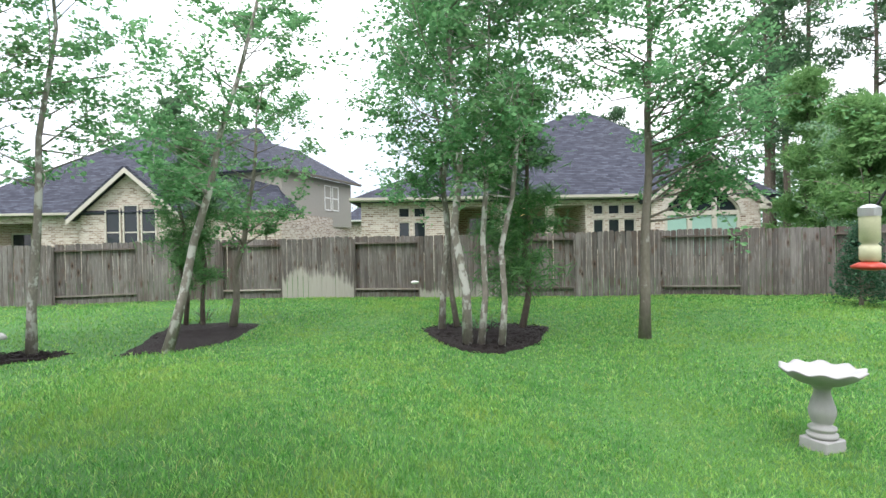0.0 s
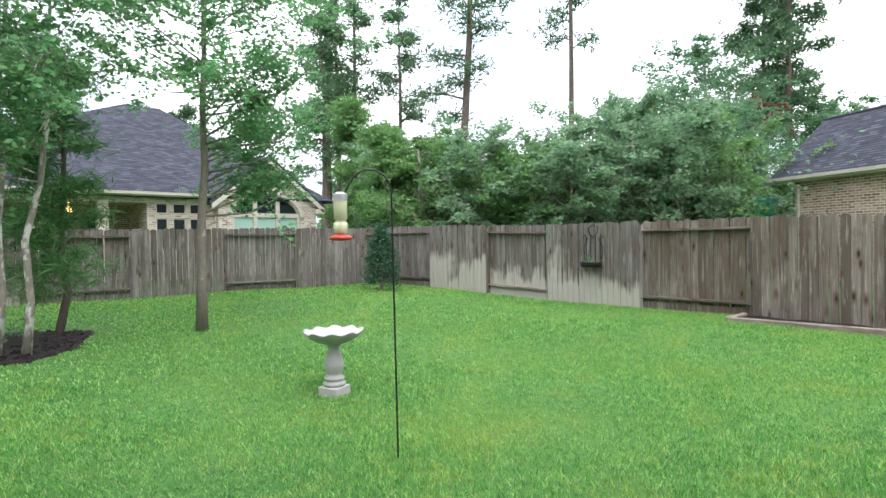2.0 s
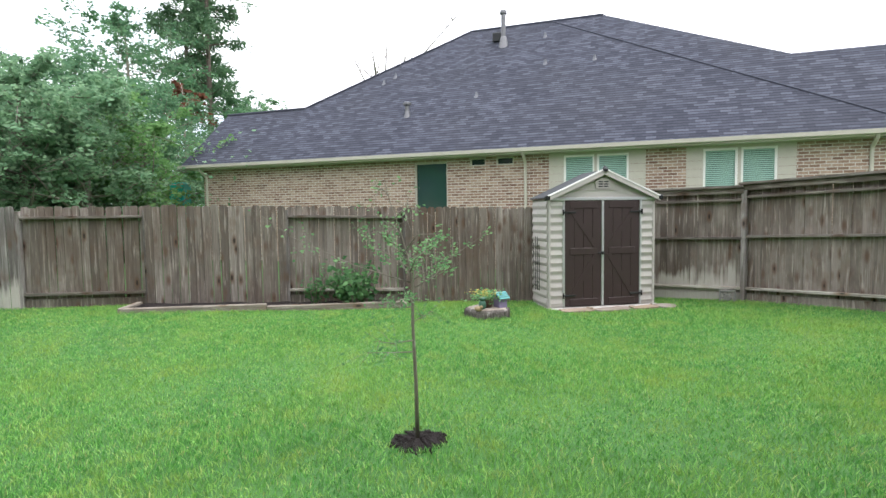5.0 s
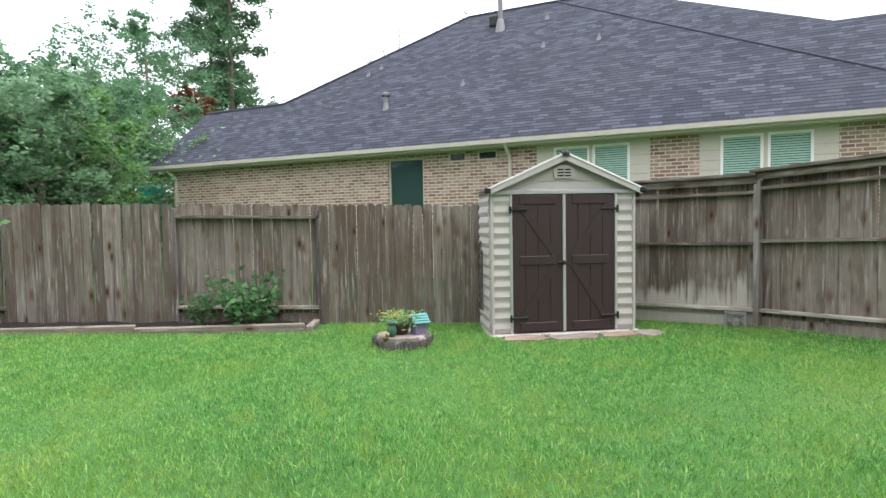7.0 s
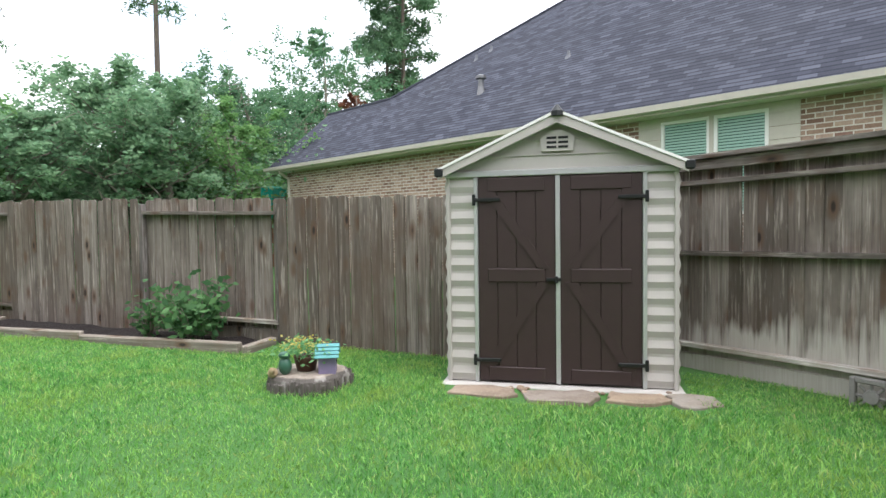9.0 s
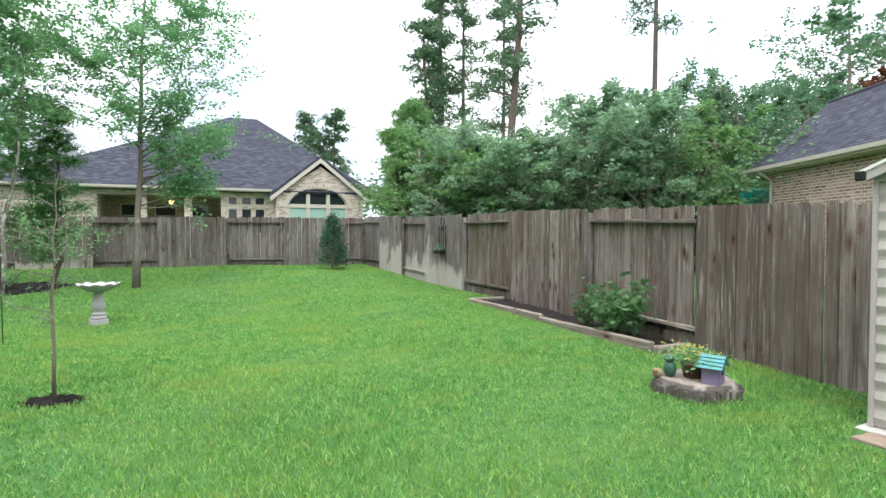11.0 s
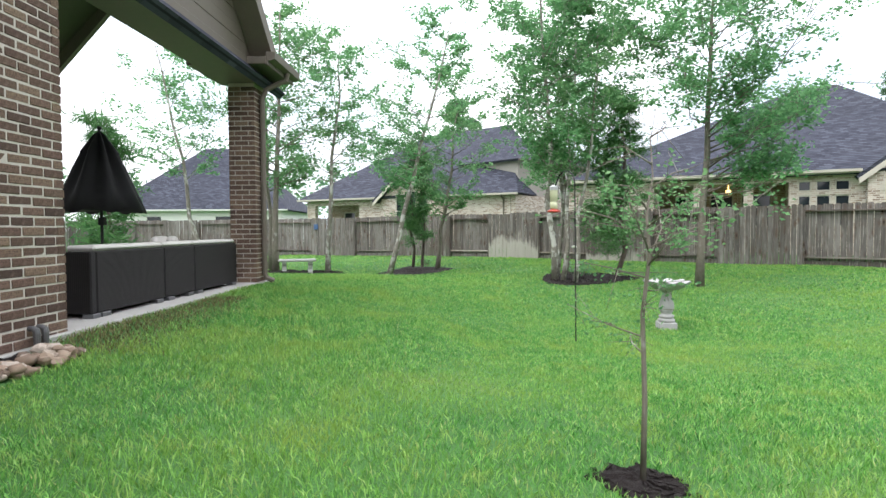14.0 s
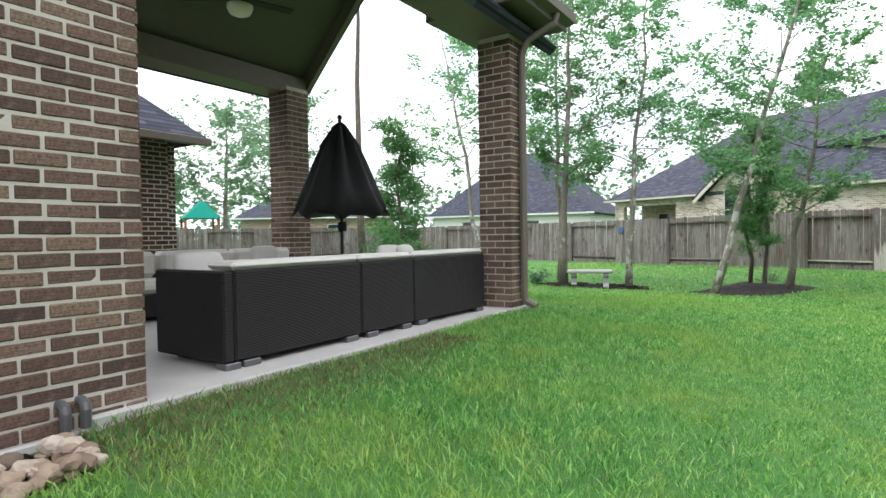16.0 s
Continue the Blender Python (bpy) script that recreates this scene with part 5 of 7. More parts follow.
# ---- trees ----
def broadleaf(x, y, high, r0, bark, leaf, label, seed, lean=(0, 0), low=0.3, spread=1.5, limbs=22, leaves=3200, size=0.06, fork=None, name="tree", group="", z=None, wander=0.06, thin=1.0, category="tree"):
    rng = np.random.default_rng(seed)
    t = thing(name, Matrix.Translation((x, y, (gz(x, y) if z is None else z) - 0.05)), label, category, group)
    n = 9
    trunk = []
    p = np.zeros(3)
    for k in range(n):
        f = k / (n - 1)
        trunk.append(np.array([lean[0] * f, lean[1] * f, high * f]) + (rng.normal(size=3) * (wander * high * 0.1 * min(1, k), wander * high * 0.1 * min(1, k), 0) if k else 0))
    rad = [r0 * (1.25 if k == 0 else 1.0) * (1 - 0.9 * (k / (n - 1)) ** 1.1) + (0.006 if thin == 1.0 else 0.0035) for k in range(n)]
    bm = bmesh.new()
    add_tube(bm, trunk, rad, 10)
    def on(f):
        g = min(f, 0.999) * (n - 1)
        i = int(g)
        return trunk[i] + (trunk[i + 1] - trunk[i]) * (g - i)
    pts = []
    for k in range(limbs):
        f = low + (0.98 - low) * (k + rng.uniform(0, 1)) / limbs
        a = rng.uniform(0, 2 * math.pi)
        crown = math.sin(math.pi * min(1, (f - low) / (1 - low) * 0.8 + 0.16)) ** 0.8
        ln = spread * (0.35 + 0.75 * crown) * rng.uniform(0.6, 1.15)
        s = on(f)
        up = rng.uniform(0.25, 0.75)
        tip = s + np.array([math.cos(a) * ln, math.sin(a) * ln, ln * up])
        mid = s + (tip - s) * 0.5 + np.array([0, 0, -0.07 * ln]) + rng.normal(size=3) * 0.06 * ln
        rb = max(0.006 if thin == 1.0 else 0.003, rad[min(n - 1, int(f * (n - 1)))] * 0.33)
        add_tube(bm, [s, mid, tip], [rb, rb * 0.6, min(0.004, rb * 0.5)], 5)
        twigs = 8
        for j in range(twigs):
            g = rng.uniform(0.3, 1.0)
            q = s + (tip - s) * g
            e = q + rng.normal(size=3) * (0.24 * ln, 0.24 * ln, 0.2 * ln) + (tip - s) * 0.1
            add_tube(bm, [q, (q + e) / 2 + rng.normal(size=3) * 0.02, e], [rb * 0.35, rb * 0.25, 0.002], 4)
            m = max(2, int((2.05 if size == 0.06 else 1.35) * leaves / limbs / twigs * rng.uniform(0.2, 1.8)))
            w = 1.08 * rng.uniform(0, 1, size=(m, 1)) ** 0.6
            c = q + (e - q) * w + rng.normal(size=(m, 3)) * (0.032 * ln + 0.048 * min(1.0, ln)) * (1.0, 1.0, 0.6) * thin
            pts.append(c)
    part("trunk", bm, bark, t, "", True)
    leaf_cloud("crown", np.concatenate(pts), size * (0.85 if size == 0.06 else 1.0), leaf, t, rng)
    return t


def pine(x, y, high, r0, label, seed, low=0.55, spread=3.2, limbs=26, tufts=5, needles=70, size=0.27, z=None, leaf=None, lean=(0, 0), name="pine_tree", blob=0.42, taper=0.7, width=0.26):
    rng = np.random.default_rng(seed)
    t = thing(name, Matrix.Translation((x, y, (gz(x, y) if z is None else z) - 0.1)), label, "tree")
    trunk = [np.array([lean[0] * f, lean[1] * f, high * f]) + rng.normal(size=3) * (0.06, 0.06, 0) for f in np.linspace(0, 1, 7)]
    bm = bmesh.new()
    add_tube(bm, trunk, [r0 * (1 - 0.85 * f) + 0.01 for f in np.linspace(0, 1, 7)], 8)
    pts = []
    for k in range(limbs):
        f = low + (0.99 - low) * (k + rng.uniform(0, 1)) / limbs
        g = f * 6
        i = min(5, int(g))
        s = trunk[i] + (trunk[i + 1] - trunk[i]) * (g - i)
        a = rng.uniform(0, 2 * math.pi)
        ln = spread * (1.0 - taper * (f - low) / (1 - low)) * rng.uniform(0.45, 1.1)
        tip = s + np.array([math.cos(a) * ln, math.sin(a) * ln, ln * rng.uniform(-0.05, 0.35)])
        add_tube(bm, [s, (s + tip) / 2 + np.array([0, 0, 0.05 * ln]), tip], [r0 * 0.22, r0 * 0.14, 0.012], 4)
        for j in range(tufts):
            c = s + (tip - s) * rng.uniform(0.35, 1.05) + rng.normal(size=3) * 0.12 * ln * np.array((1, 1, 0.5))
            pts.append(c + rng.normal(size=(needles, 3)) * blob * (0.9 + 0.1 * ln / spread) * np.array((1, 1, 0.55)))
    part("trunk", bm, M_BARK_PINE, t, "", True)
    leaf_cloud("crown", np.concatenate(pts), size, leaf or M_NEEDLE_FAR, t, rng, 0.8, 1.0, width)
    return t


def bed(name, ring, label):
    """A planting bed of dark mulch with a ragged outline and loose bark chips."""
    rng = random.Random(len(ring) * 7)
    cx, cy = sum(p[0] for p in ring) / len(ring), sum(p[1] for p in ring) / len(ring)
    pts = []
    n = len(ring)
    for i in range(n):
        a, b = ring[i], ring[(i + 1) % n]
        for k in range(6):
            f = k / 6
            pts.append((a[0] + (b[0] - a[0]) * f + rng.uniform(-0.05, 0.05), a[1] + (b[1] - a[1]) * f + rng.uniform(-0.05, 0.05)))
    bm = bmesh.new()
    rows = []
    big = abs(pts[0][0] - cx) > 0.4
    for s, up in ((1.0, 0.0), (0.93, 0.035), (0.6, 0.06), (0.25, 0.07)) if big else ((1.0, 0.0), (0.9, 0.012), (0.5, 0.02), (0.2, 0.025)):
        rows.append([bm.verts.new((cx + (p[0] - cx) * s, cy + (p[1] - cy) * s, gz(p[0], p[1]) + up + (rng.uniform(-0.012, 0.012) if up else -0.02))) for p in pts])
    m = len(pts)
    for a, b in zip(rows, rows[1:]):
        for i in range(m):
            bm.faces.new((a[i], a[(i + 1) % m], b[(i + 1) % m], b[i]))
    bm.faces.new(rows[-1])
    bmesh.ops.recalc_face_normals(bm, faces=bm.faces)
    for _ in range(420 if n > 5 and abs(pts[0][0] - cx) > 0.4 else 60):
        q = rng.choice(pts)
        s = math.sqrt(rng.random())
        x, y = cx + (q[0] - cx) * s, cy + (q[1] - cy) * s
        k = 1.0 if big else 0.55
        add_box(bm, (-0.035 * k, -0.012 * k, -0.004), (0.035 * k, 0.012 * k, 0.006), pose(x, y, gz(x, y) + (0.062 if big else 0.02) - (0.05 if big else 0.012) * (s > 0.9), rng.uniform(-25, 25), rng.uniform(-25, 25), rng.uniform(0, 180)))
    return tagged(finish(name, bm, M_MULCH), label, "mulch bed", "mulch beds", "stuff")


LA = "slender young tree with pale patchy bark and fresh green leaves"
GA = "yard trees"
# the leaning pale tree and its companions
broadleaf(-4.2, 9.25, 7.4, 0.072, M_BARK_PALE, M_LEAF, "leaning young tree with white patchy bark and open crown", 11, (1.6, 1.0), 0.32, 1.4, 30, 4200, group=GA, wander=0.05)
pine(-5.15, 12.1, 4.3, 0.045, "thin young pine in a mulch bed", 12, 0.25, 0.85, 22, 4, 40, 0.15, leaf=M_NEEDLE, blob=0.14, width=0.06)
pine(-4.85, 12.25, 4.0, 0.045, "thin young pine in a mulch bed", 13, 0.25, 0.85, 22, 4, 40, 0.15, leaf=M_NEEDLE, blob=0.14, width=0.06)
broadleaf(-4.05, 11.85, 5.2, 0.07, M_BARK, M_LEAF_OAK, LA, 14, (0.7, 0.2), 0.32, 1.5, 20, 3000, group=GA)
bed("mulch_bed", [(-4.85, 8.75), (-4.0, 9.2), (-3.5, 10.6), (-3.55, 12.3), (-4.4, 12.6), (-5.5, 12.5), (-5.5, 11.4), (-5.1, 10.0)], "kidney-shaped bed of dark bark mulch round young trees")
# the clump in the middle
broadleaf(0.3, 10.6, 7.4, 0.058, M_BARK_PALE, M_LEAF, LA, 21, (0.3, 0.3), 0.34, 1.35, 24, 3300, group=GA)
broadleaf(0.62, 10.75, 6.0, 0.05, M_BARK, M_LEAF, LA, 22, (-0.5, 0.4), 0.36, 1.6, 20, 2600, group=GA)
broadleaf(0.7, 9.1, 7.8, 0.072, M_BARK_PALE, M_LEAF, LA, 23, (-0.35, -0.2), 0.32, 1.6, 30, 4400, group=GA)
broadleaf(0.9, 9.06, 7.2, 0.05, M_BARK_PALE, M_LEAF, LA, 24, (0.3, 0.3), 0.36, 1.5, 26, 3600, group=GA)
broadleaf(1.22, 8.95, 6.6, 0.048, M_BARK_PALE, M_LEAF_OAK, LA, 25, (0.5, 0.4), 0.36, 1.5, 24, 3200, group=GA)
pine(1.92, 10.8, 4.9, 0.06, "dark young pine with hanging needles in a mulch bed", 26, 0.16, 1.2, 30, 5, 48, 0.17, leaf=M_NEEDLE, blob=0.17, width=0.06)
bed("mulch_bed", [(-0.1, 10.9), (0.2, 9.6), (0.6, 8.65), (1.2, 8.5), (1.9, 9.3), (2.4, 10.9), (1.6, 11.5), (0.6, 11.4)], "kidney-shaped bed of dark bark mulch round a tree clump")
broadleaf(3.83, 9.75, 8.0, 0.085, M_BARK, M_LEAF, "tall young oak standing alone in the lawn", 31, (0.3, 0.1), 0.25, 2.3, 48, 11500, group=GA, wander=0.03)
# trees by the bench
broadleaf(-6.15, 8.95, 7.0, 0.07, M_BARK_PALE, M_LEAF, LA, 41, (0.4, 0.2), 0.34, 1.5, 24, 3200, group=GA)
broadleaf(-7.0, 7.7, 7.4, 0.09, M_BARK, M_LEAF_OAK, LA, 42, (0.1, 0.2), 0.32, 1.5, 28, 4200, group=GA)
broadleaf(-8.6, 6.6, 6.4, 0.06, M_BARK_PALE, M_LEAF, LA, 43, (-1.1, -0.5), 0.38, 1.7, 22, 2600, group=GA)
broadleaf(-8.1, 8.6, 7.2, 0.07, M_BARK, M_LEAF, LA, 44, (-0.3, 0.2), 0.34, 1.5, 24, 3000, group=GA)
bed("mulch_bed", [(-7.6, 7.3), (-6.9, 7.3), (-5.8, 8.7), (-5.7, 9.3), (-6.5, 9.4), (-7.5, 8.2)], "narrow bed of dark mulch under trees by the bench")
# the sapling
def sapling():
    rng = np.random.default_rng(51)
    t = thing("sapling", Matrix.Translation((4.27, -1.36, gz(4.27, -1.36) - 0.04)), "thin young sapling with sparse small leaves in a mulch ring", "tree")
    bm = bmesh.new()
    stem = [np.array(p) for p in ((0, 0, 0), (0.005, 0.005, 0.45), (-0.01, 0.02, 0.85), (0.02, 0.015, 1.12), (0.0, 0.05, 1.32), (0.02, 0.1, 1.5), (0.0, 0.16, 1.68), (0.02, 0.2, 1.85))]
    add_tube(bm, stem, [0.016, 0.013, 0.011, 0.009, 0.006, 0.004, 0.0028, 0.0015], 8)
    hs = [p[2] for p in stem]
    def at(z):
        return np.array([np.interp(z, hs, [p[k] for p in stem]) for k in range(3)])
    pts = []
    # height on the stem, bearing, length, rise, leafiness
    limbs = [(0.66, 110, 0.34, 0.1, 0.8), (0.74, 150, 0.5, 0.2, 0.8), (0.86, -80, 0.14, 0.5, 0.5), (0.96, 80, 0.26, 0.15, 0.9), (1.02, 170, 0.32, 0.2, 1.0), (1.08, -60, 0.3, 0.6, 1.1), (1.12, 95, 0.8, 0.42, 1.1), (1.14, -95, 0.42, 0.6, 1.2), (1.16, 10, 0.36, 0.4, 1.4),
             (1.2, 195, 0.36, 0.45, 1.4), (1.22, 60, 0.36, 0.4, 1.4), (1.26, -30, 0.32, 0.5, 1.4), (1.3, 150, 0.3, 0.45, 1.2), (1.34, -120, 0.28, 0.4, 1.0), (1.44, 40, 0.2, 0.5, 0.5), (1.56, -150, 0.16, 0.6, 0.3), (1.7, 60, 0.12, 0.6, 0.25)]
    for z, bearing, ln, rise, full in limbs:
        s, a = at(z), radians(bearing)
        tip = s + np.array([math.cos(a), math.sin(a), rise]) * ln
        mid = (s + tip) / 2 + rng.normal(size=3) * 0.03
        add_tube(bm, [s, mid, tip], [0.005, 0.0035, 0.0016], 5)
        for j in range(7):
            q = s + (tip - s) * rng.uniform(0.3, 1.0)
            e = q + rng.normal(size=3) * (0.09, 0.09, 0.07) + (tip - s) * 0.12
            add_tube(bm, [q, e], [0.0022, 0.001], 4)
            n = int(9 * full * rng.uniform(0.5, 1.5)) + 1
            pts.append(q + (e - q) * rng.uniform(0.1, 1.1, size=(n, 1)) + rng.normal(size=(n, 3)) * 0.022)
    part("trunk", bm, M_BARK, t, "", True)
    leaf_cloud("crown", np.concatenate(pts), 0.0145, M_LEAF_OAK, t, rng)


sapling()
bed("mulch_ring", [(4.27 + 0.2 * math.cos(k * 0.785) * (1 + 0.1 * (k % 3)), -1.36 + 0.2 * math.sin(k * 0.785)) for k in range(8)], "small dark mulch ring round the sapling")

# ---- woods beyond the fences ----
rw = random.Random(77)
WOOD = "broad leafy woodland tree beyond the fence"
k = 0
for heading, dist, high, mat in [(-38.5, 27, 5.8, M_LEAF_WOOD_HAZY), (-41, 21, 4.9, M_LEAF_LIME), (-44, 24, 5.2, M_LEAF_WOOD_HAZY), (-46.5, 20, 4.7, M_LEAF_WOOD_HAZY),
                                 (-49, 26, 4.6, M_LEAF_DARK), (-51, 20, 4.2, M_LEAF_LIME), (-54, 24, 5.2, M_LEAF_WOOD_HAZY), (-56, 19, 4.2, M_LEAF_WOOD_HAZY), (-58.5, 25, 6.4, M_LEAF_WOOD_HAZY), (-61, 21, 5.7, M_LEAF_WOOD_HAZY),
                                 (-63, 27, 6.8, M_LEAF_DARK), (-65, 21, 5.0, M_LEAF_WOOD_HAZY), (-67, 28, 7.2, M_LEAF_DARK), (-69.5, 23, 4.9, M_LEAF_LIME), (-71, 31, 7.4, M_LEAF_DARK), (-68, 52, 17.0, M_LEAF_DARK),
                                 (-64, 55, 13.0, M_LEAF_DARK), (-60, 50, 10.0, M_LEAF_WOOD_HAZY), (-74, 60, 14.0, M_LEAF_DARK), (-78, 62, 12.5, M_LEAF_WOOD_HAZY), (-53, 48, 7.2, M_LEAF_DARK), (-46, 48, 7.2, M_LEAF_WOOD_HAZY),
                                 (-39, 48, 7.5, M_LEAF_DARK), (-33, 50, 8.0, M_LEAF_WOOD_HAZY), (-26, 60, 8.0, M_LEAF_WOOD_HAZY)]:
    a = radians(heading)
    far = dist > 40
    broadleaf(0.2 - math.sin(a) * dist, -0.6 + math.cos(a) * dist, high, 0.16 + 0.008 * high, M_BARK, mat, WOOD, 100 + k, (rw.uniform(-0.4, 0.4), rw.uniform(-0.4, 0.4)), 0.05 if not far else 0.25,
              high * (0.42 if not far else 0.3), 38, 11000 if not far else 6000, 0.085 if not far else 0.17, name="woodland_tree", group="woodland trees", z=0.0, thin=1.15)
    k += 1
# an even thicket closes the gaps low down
rng = np.random.default_rng(5)
cs = []
for i in range(190):
    a = radians(-37.5 - 41 * i / 190)
    d = 23 + rng.uniform(-2, 8)
    c = np.array([0.2 - math.sin(a) * d, -0.6 + math.cos(a) * d, rng.uniform(0.6, 3.2)])
    cs.append(c + rng.normal(size=(170, 3)) * (0.75, 0.75, 0.6))
tagged(leaf_cloud("undergrowth", np.concatenate(cs), 0.09, M_LEAF_WOOD_HAZY, None, rng), "tangled green undergrowth between the woodland trees", "undergrowth", kind="stuff")
cs = []
for i in range(170):
    a = radians(-60 + 150 * i / 170)
    d = 66 + rng.uniform(-4, 12)
    c = np.array([0.2 - math.sin(a) * d, -0.6 + math.cos(a) * d, rng.uniform(1.5, 6.5)])
    cs.append(c + rng.normal(size=(70, 3)) * (2.0, 2.0, 1.6))
tagged(leaf_cloud("distant_woods", np.concatenate(cs), 0.4, M_LEAF_DARK, None, rng), "distant dark green woods behind the houses", "woods", kind="stuff")
PL = "tall pine with a bare trunk and high ragged crown"
pine(20.8, 20.6, 24, 0.27, PL, 201, 0.34, 3.0, 26, 5, 30, 0.2, 0.0, lean=(1.2, -0.6))
pine(32.2, 21.4, 27, 0.24, PL, 202, 0.5, 2.6, 14, 4, 30, 0.22, 0.0)
for i, (px, py, ph) in enumerate(((24.5, 38, 24), (27.5, 40, 27), (22.5, 37, 19), (30, 37, 22), (26, 42, 25))):
    pine(px, py, ph, 0.26, PL, 210 + i, 0.36, 3.4, 26, 5, 30, 0.24, 0.0)
for i, (px, py, ph) in enumerate(((57, 15.5, 31), (60, 18.5, 27))):
    pine(px, py, ph, 0.36, PL, 220 + i, 0.42, 5.0, 44, 6, 36, 0.3, 0.0, taper=0.45)
pine(17.2, 25.0, 9.0, 0.12, "young bushy pine behind the fence", 230, 0.12, 2.1, 56, 6, 60, 0.22, 0.0, M_LEAF_LIME, blob=0.26, width=0.12, taper=0.6)
pine(13.7, 17.3, 5.9, 0.1, "young bushy pine behind the fence", 231, 0.14, 1.7, 56, 6, 60, 0.2, 0.0, M_LEAF_LIME, blob=0.22, width=0.12, taper=0.6)
pine(-11.4, 5.6, 4.3, 0.06, "young bushy pine beside the patio", 232, 0.1, 1.25, 26, 5, 30, 0.2, leaf=M_NEEDLE, blob=0.2, width=0.1)
pine(-25, 10, 19, 0.2, "tall bare pine trunk beyond the patio", 233, 0.86, 2.0, 12, 4, 30, 0.26, 0.0)
pine(17.6, 62, 15.5, 0.25, "distant pine behind the houses", 234, 0.45, 3.4, 24, 5, 26, 0.3, 0.0)
pine(20.8, 63, 16.5, 0.25, "distant pine behind the houses", 235, 0.45, 3.0, 24, 5, 26, 0.3, 0.0)
pine(-22, 50, 15, 0.25, "distant pine behind the houses", 236, 0.45, 3.4, 24, 5, 26, 0.3, 0.0)
for i, (px, py, ph) in enumerate(((-31, 4.2, 8.4), (-33, 8.0, 9.5), (-30.5, 0.2, 7.0), (-34, -3, 9.0))):
    broadleaf(px, py, ph, 0.16, M_BARK, M_LEAF_WOOD_HAZY, "leafy tree beyond the far fence", 240 + i, (0.3, 0.2), 0.3, ph * 0.32, 26, 3000, 0.13, name="woodland_tree", group="woodland trees", z=0.0)
# red crape myrtle and a rusty tree in the woods
broadleaf(14.6, 15.6, 3.1, 0.06, M_BARK, M_RED, "crape myrtle with red blossom behind the fence", 250, (0, 0), 0.5, 0.7, 12, 130, 0.09, name="flowering_tree", z=0.0)
broadleaf(41, 12.6, 10.5, 0.2, M_BARK, M_RUST, "rust-leaved tree among the green woods", 251, (0, 0), 0.72, 1.6, 14, 700, 0.2, name="woodland_tree", z=0.0)
def bare_tree():
    rng = np.random.default_rng(9)
    t = thing("bare_tree", Matrix.Translation((39.8, -1.2, 0)), "leafless tree rising behind the tan brick house", "tree")
    bm = bmesh.new()
    add_tube(bm, [(0, 0, 0), (0.2, 0, 6), (0, 0.1, 9.5)], [0.25, 0.18, 0.12], 7)
    for k in range(9):
        s = np.array([0, 0.1, 8.0 + 0.2 * k])
        e = s + np.array([rng.normal() * 1.6, rng.normal() * 1.6, rng.uniform(2.0, 4.4)])
        m = (s + e) / 2 + rng.normal(size=3) * 0.2
        add_tube(bm, [s, m, e], [0.08, 0.05, 0.015], 5)
        for j in range(6):
            q = m + (e - m) * rng.uniform(0, 0.9)
            add_tube(bm, [q, q + np.array([rng.normal() * 0.5, rng.normal() * 0.5, rng.uniform(0.3, 1.0)])], [0.025, 0.008], 4)
    part("trunk", bm, M_BARK, t)
bare_tree()


# ---- bird bath ----
def bird_bath():
    b = thing("bird_bath", pose(3.66, 5.06, gz(3.66, 5.06) - 0.01, 0, 0, 20) @ Matrix.Scale(0.88, 4), "white cast stone bird bath with scalloped basin on a baluster", "bird bath")
    s = 1.0
    part("plinth", box((-0.15, -0.15, 0), (0.15, 0.15, 0.13), None, 0.012), M_STONE, b)
    bm = bmesh.new()
    add_lathe(bm, [(0.13, 0.13), (0.145, 0.15), (0.145, 0.175), (0.115, 0.19), (0.115, 0.205), (0.13, 0.22), (0.13, 0.245), (0.085, 0.265), (0.10, 0.30), (0.125, 0.37), (0.128, 0.42), (0.105, 0.50), (0.08, 0.58),
                   (0.075, 0.63), (0.095, 0.66), (0.12, 0.685)], 28)
    part("pedestal", bm, M_STONE, b, "", True)
    bm = bmesh.new()
    def wave(k, a, r, h):
        q = {3: 1.0, 4: 1.0, 5: 0.8}.get(k, 0.0)
        c = math.cos(10 * a)
        return r * (1 + 0.035 * c * q), h + 0.016 * c * q
    add_lathe(bm, [(0.12, 0.685), (0.2, 0.70), (0.31, 0.76), (0.385, 0.83), (0.39, 0.845), (0.35, 0.84), (0.25, 0.79), (0.08, 0.765)], 80, None, wave)
    part("basin", bm, M_STONE, b, "", True)


bird_bath()


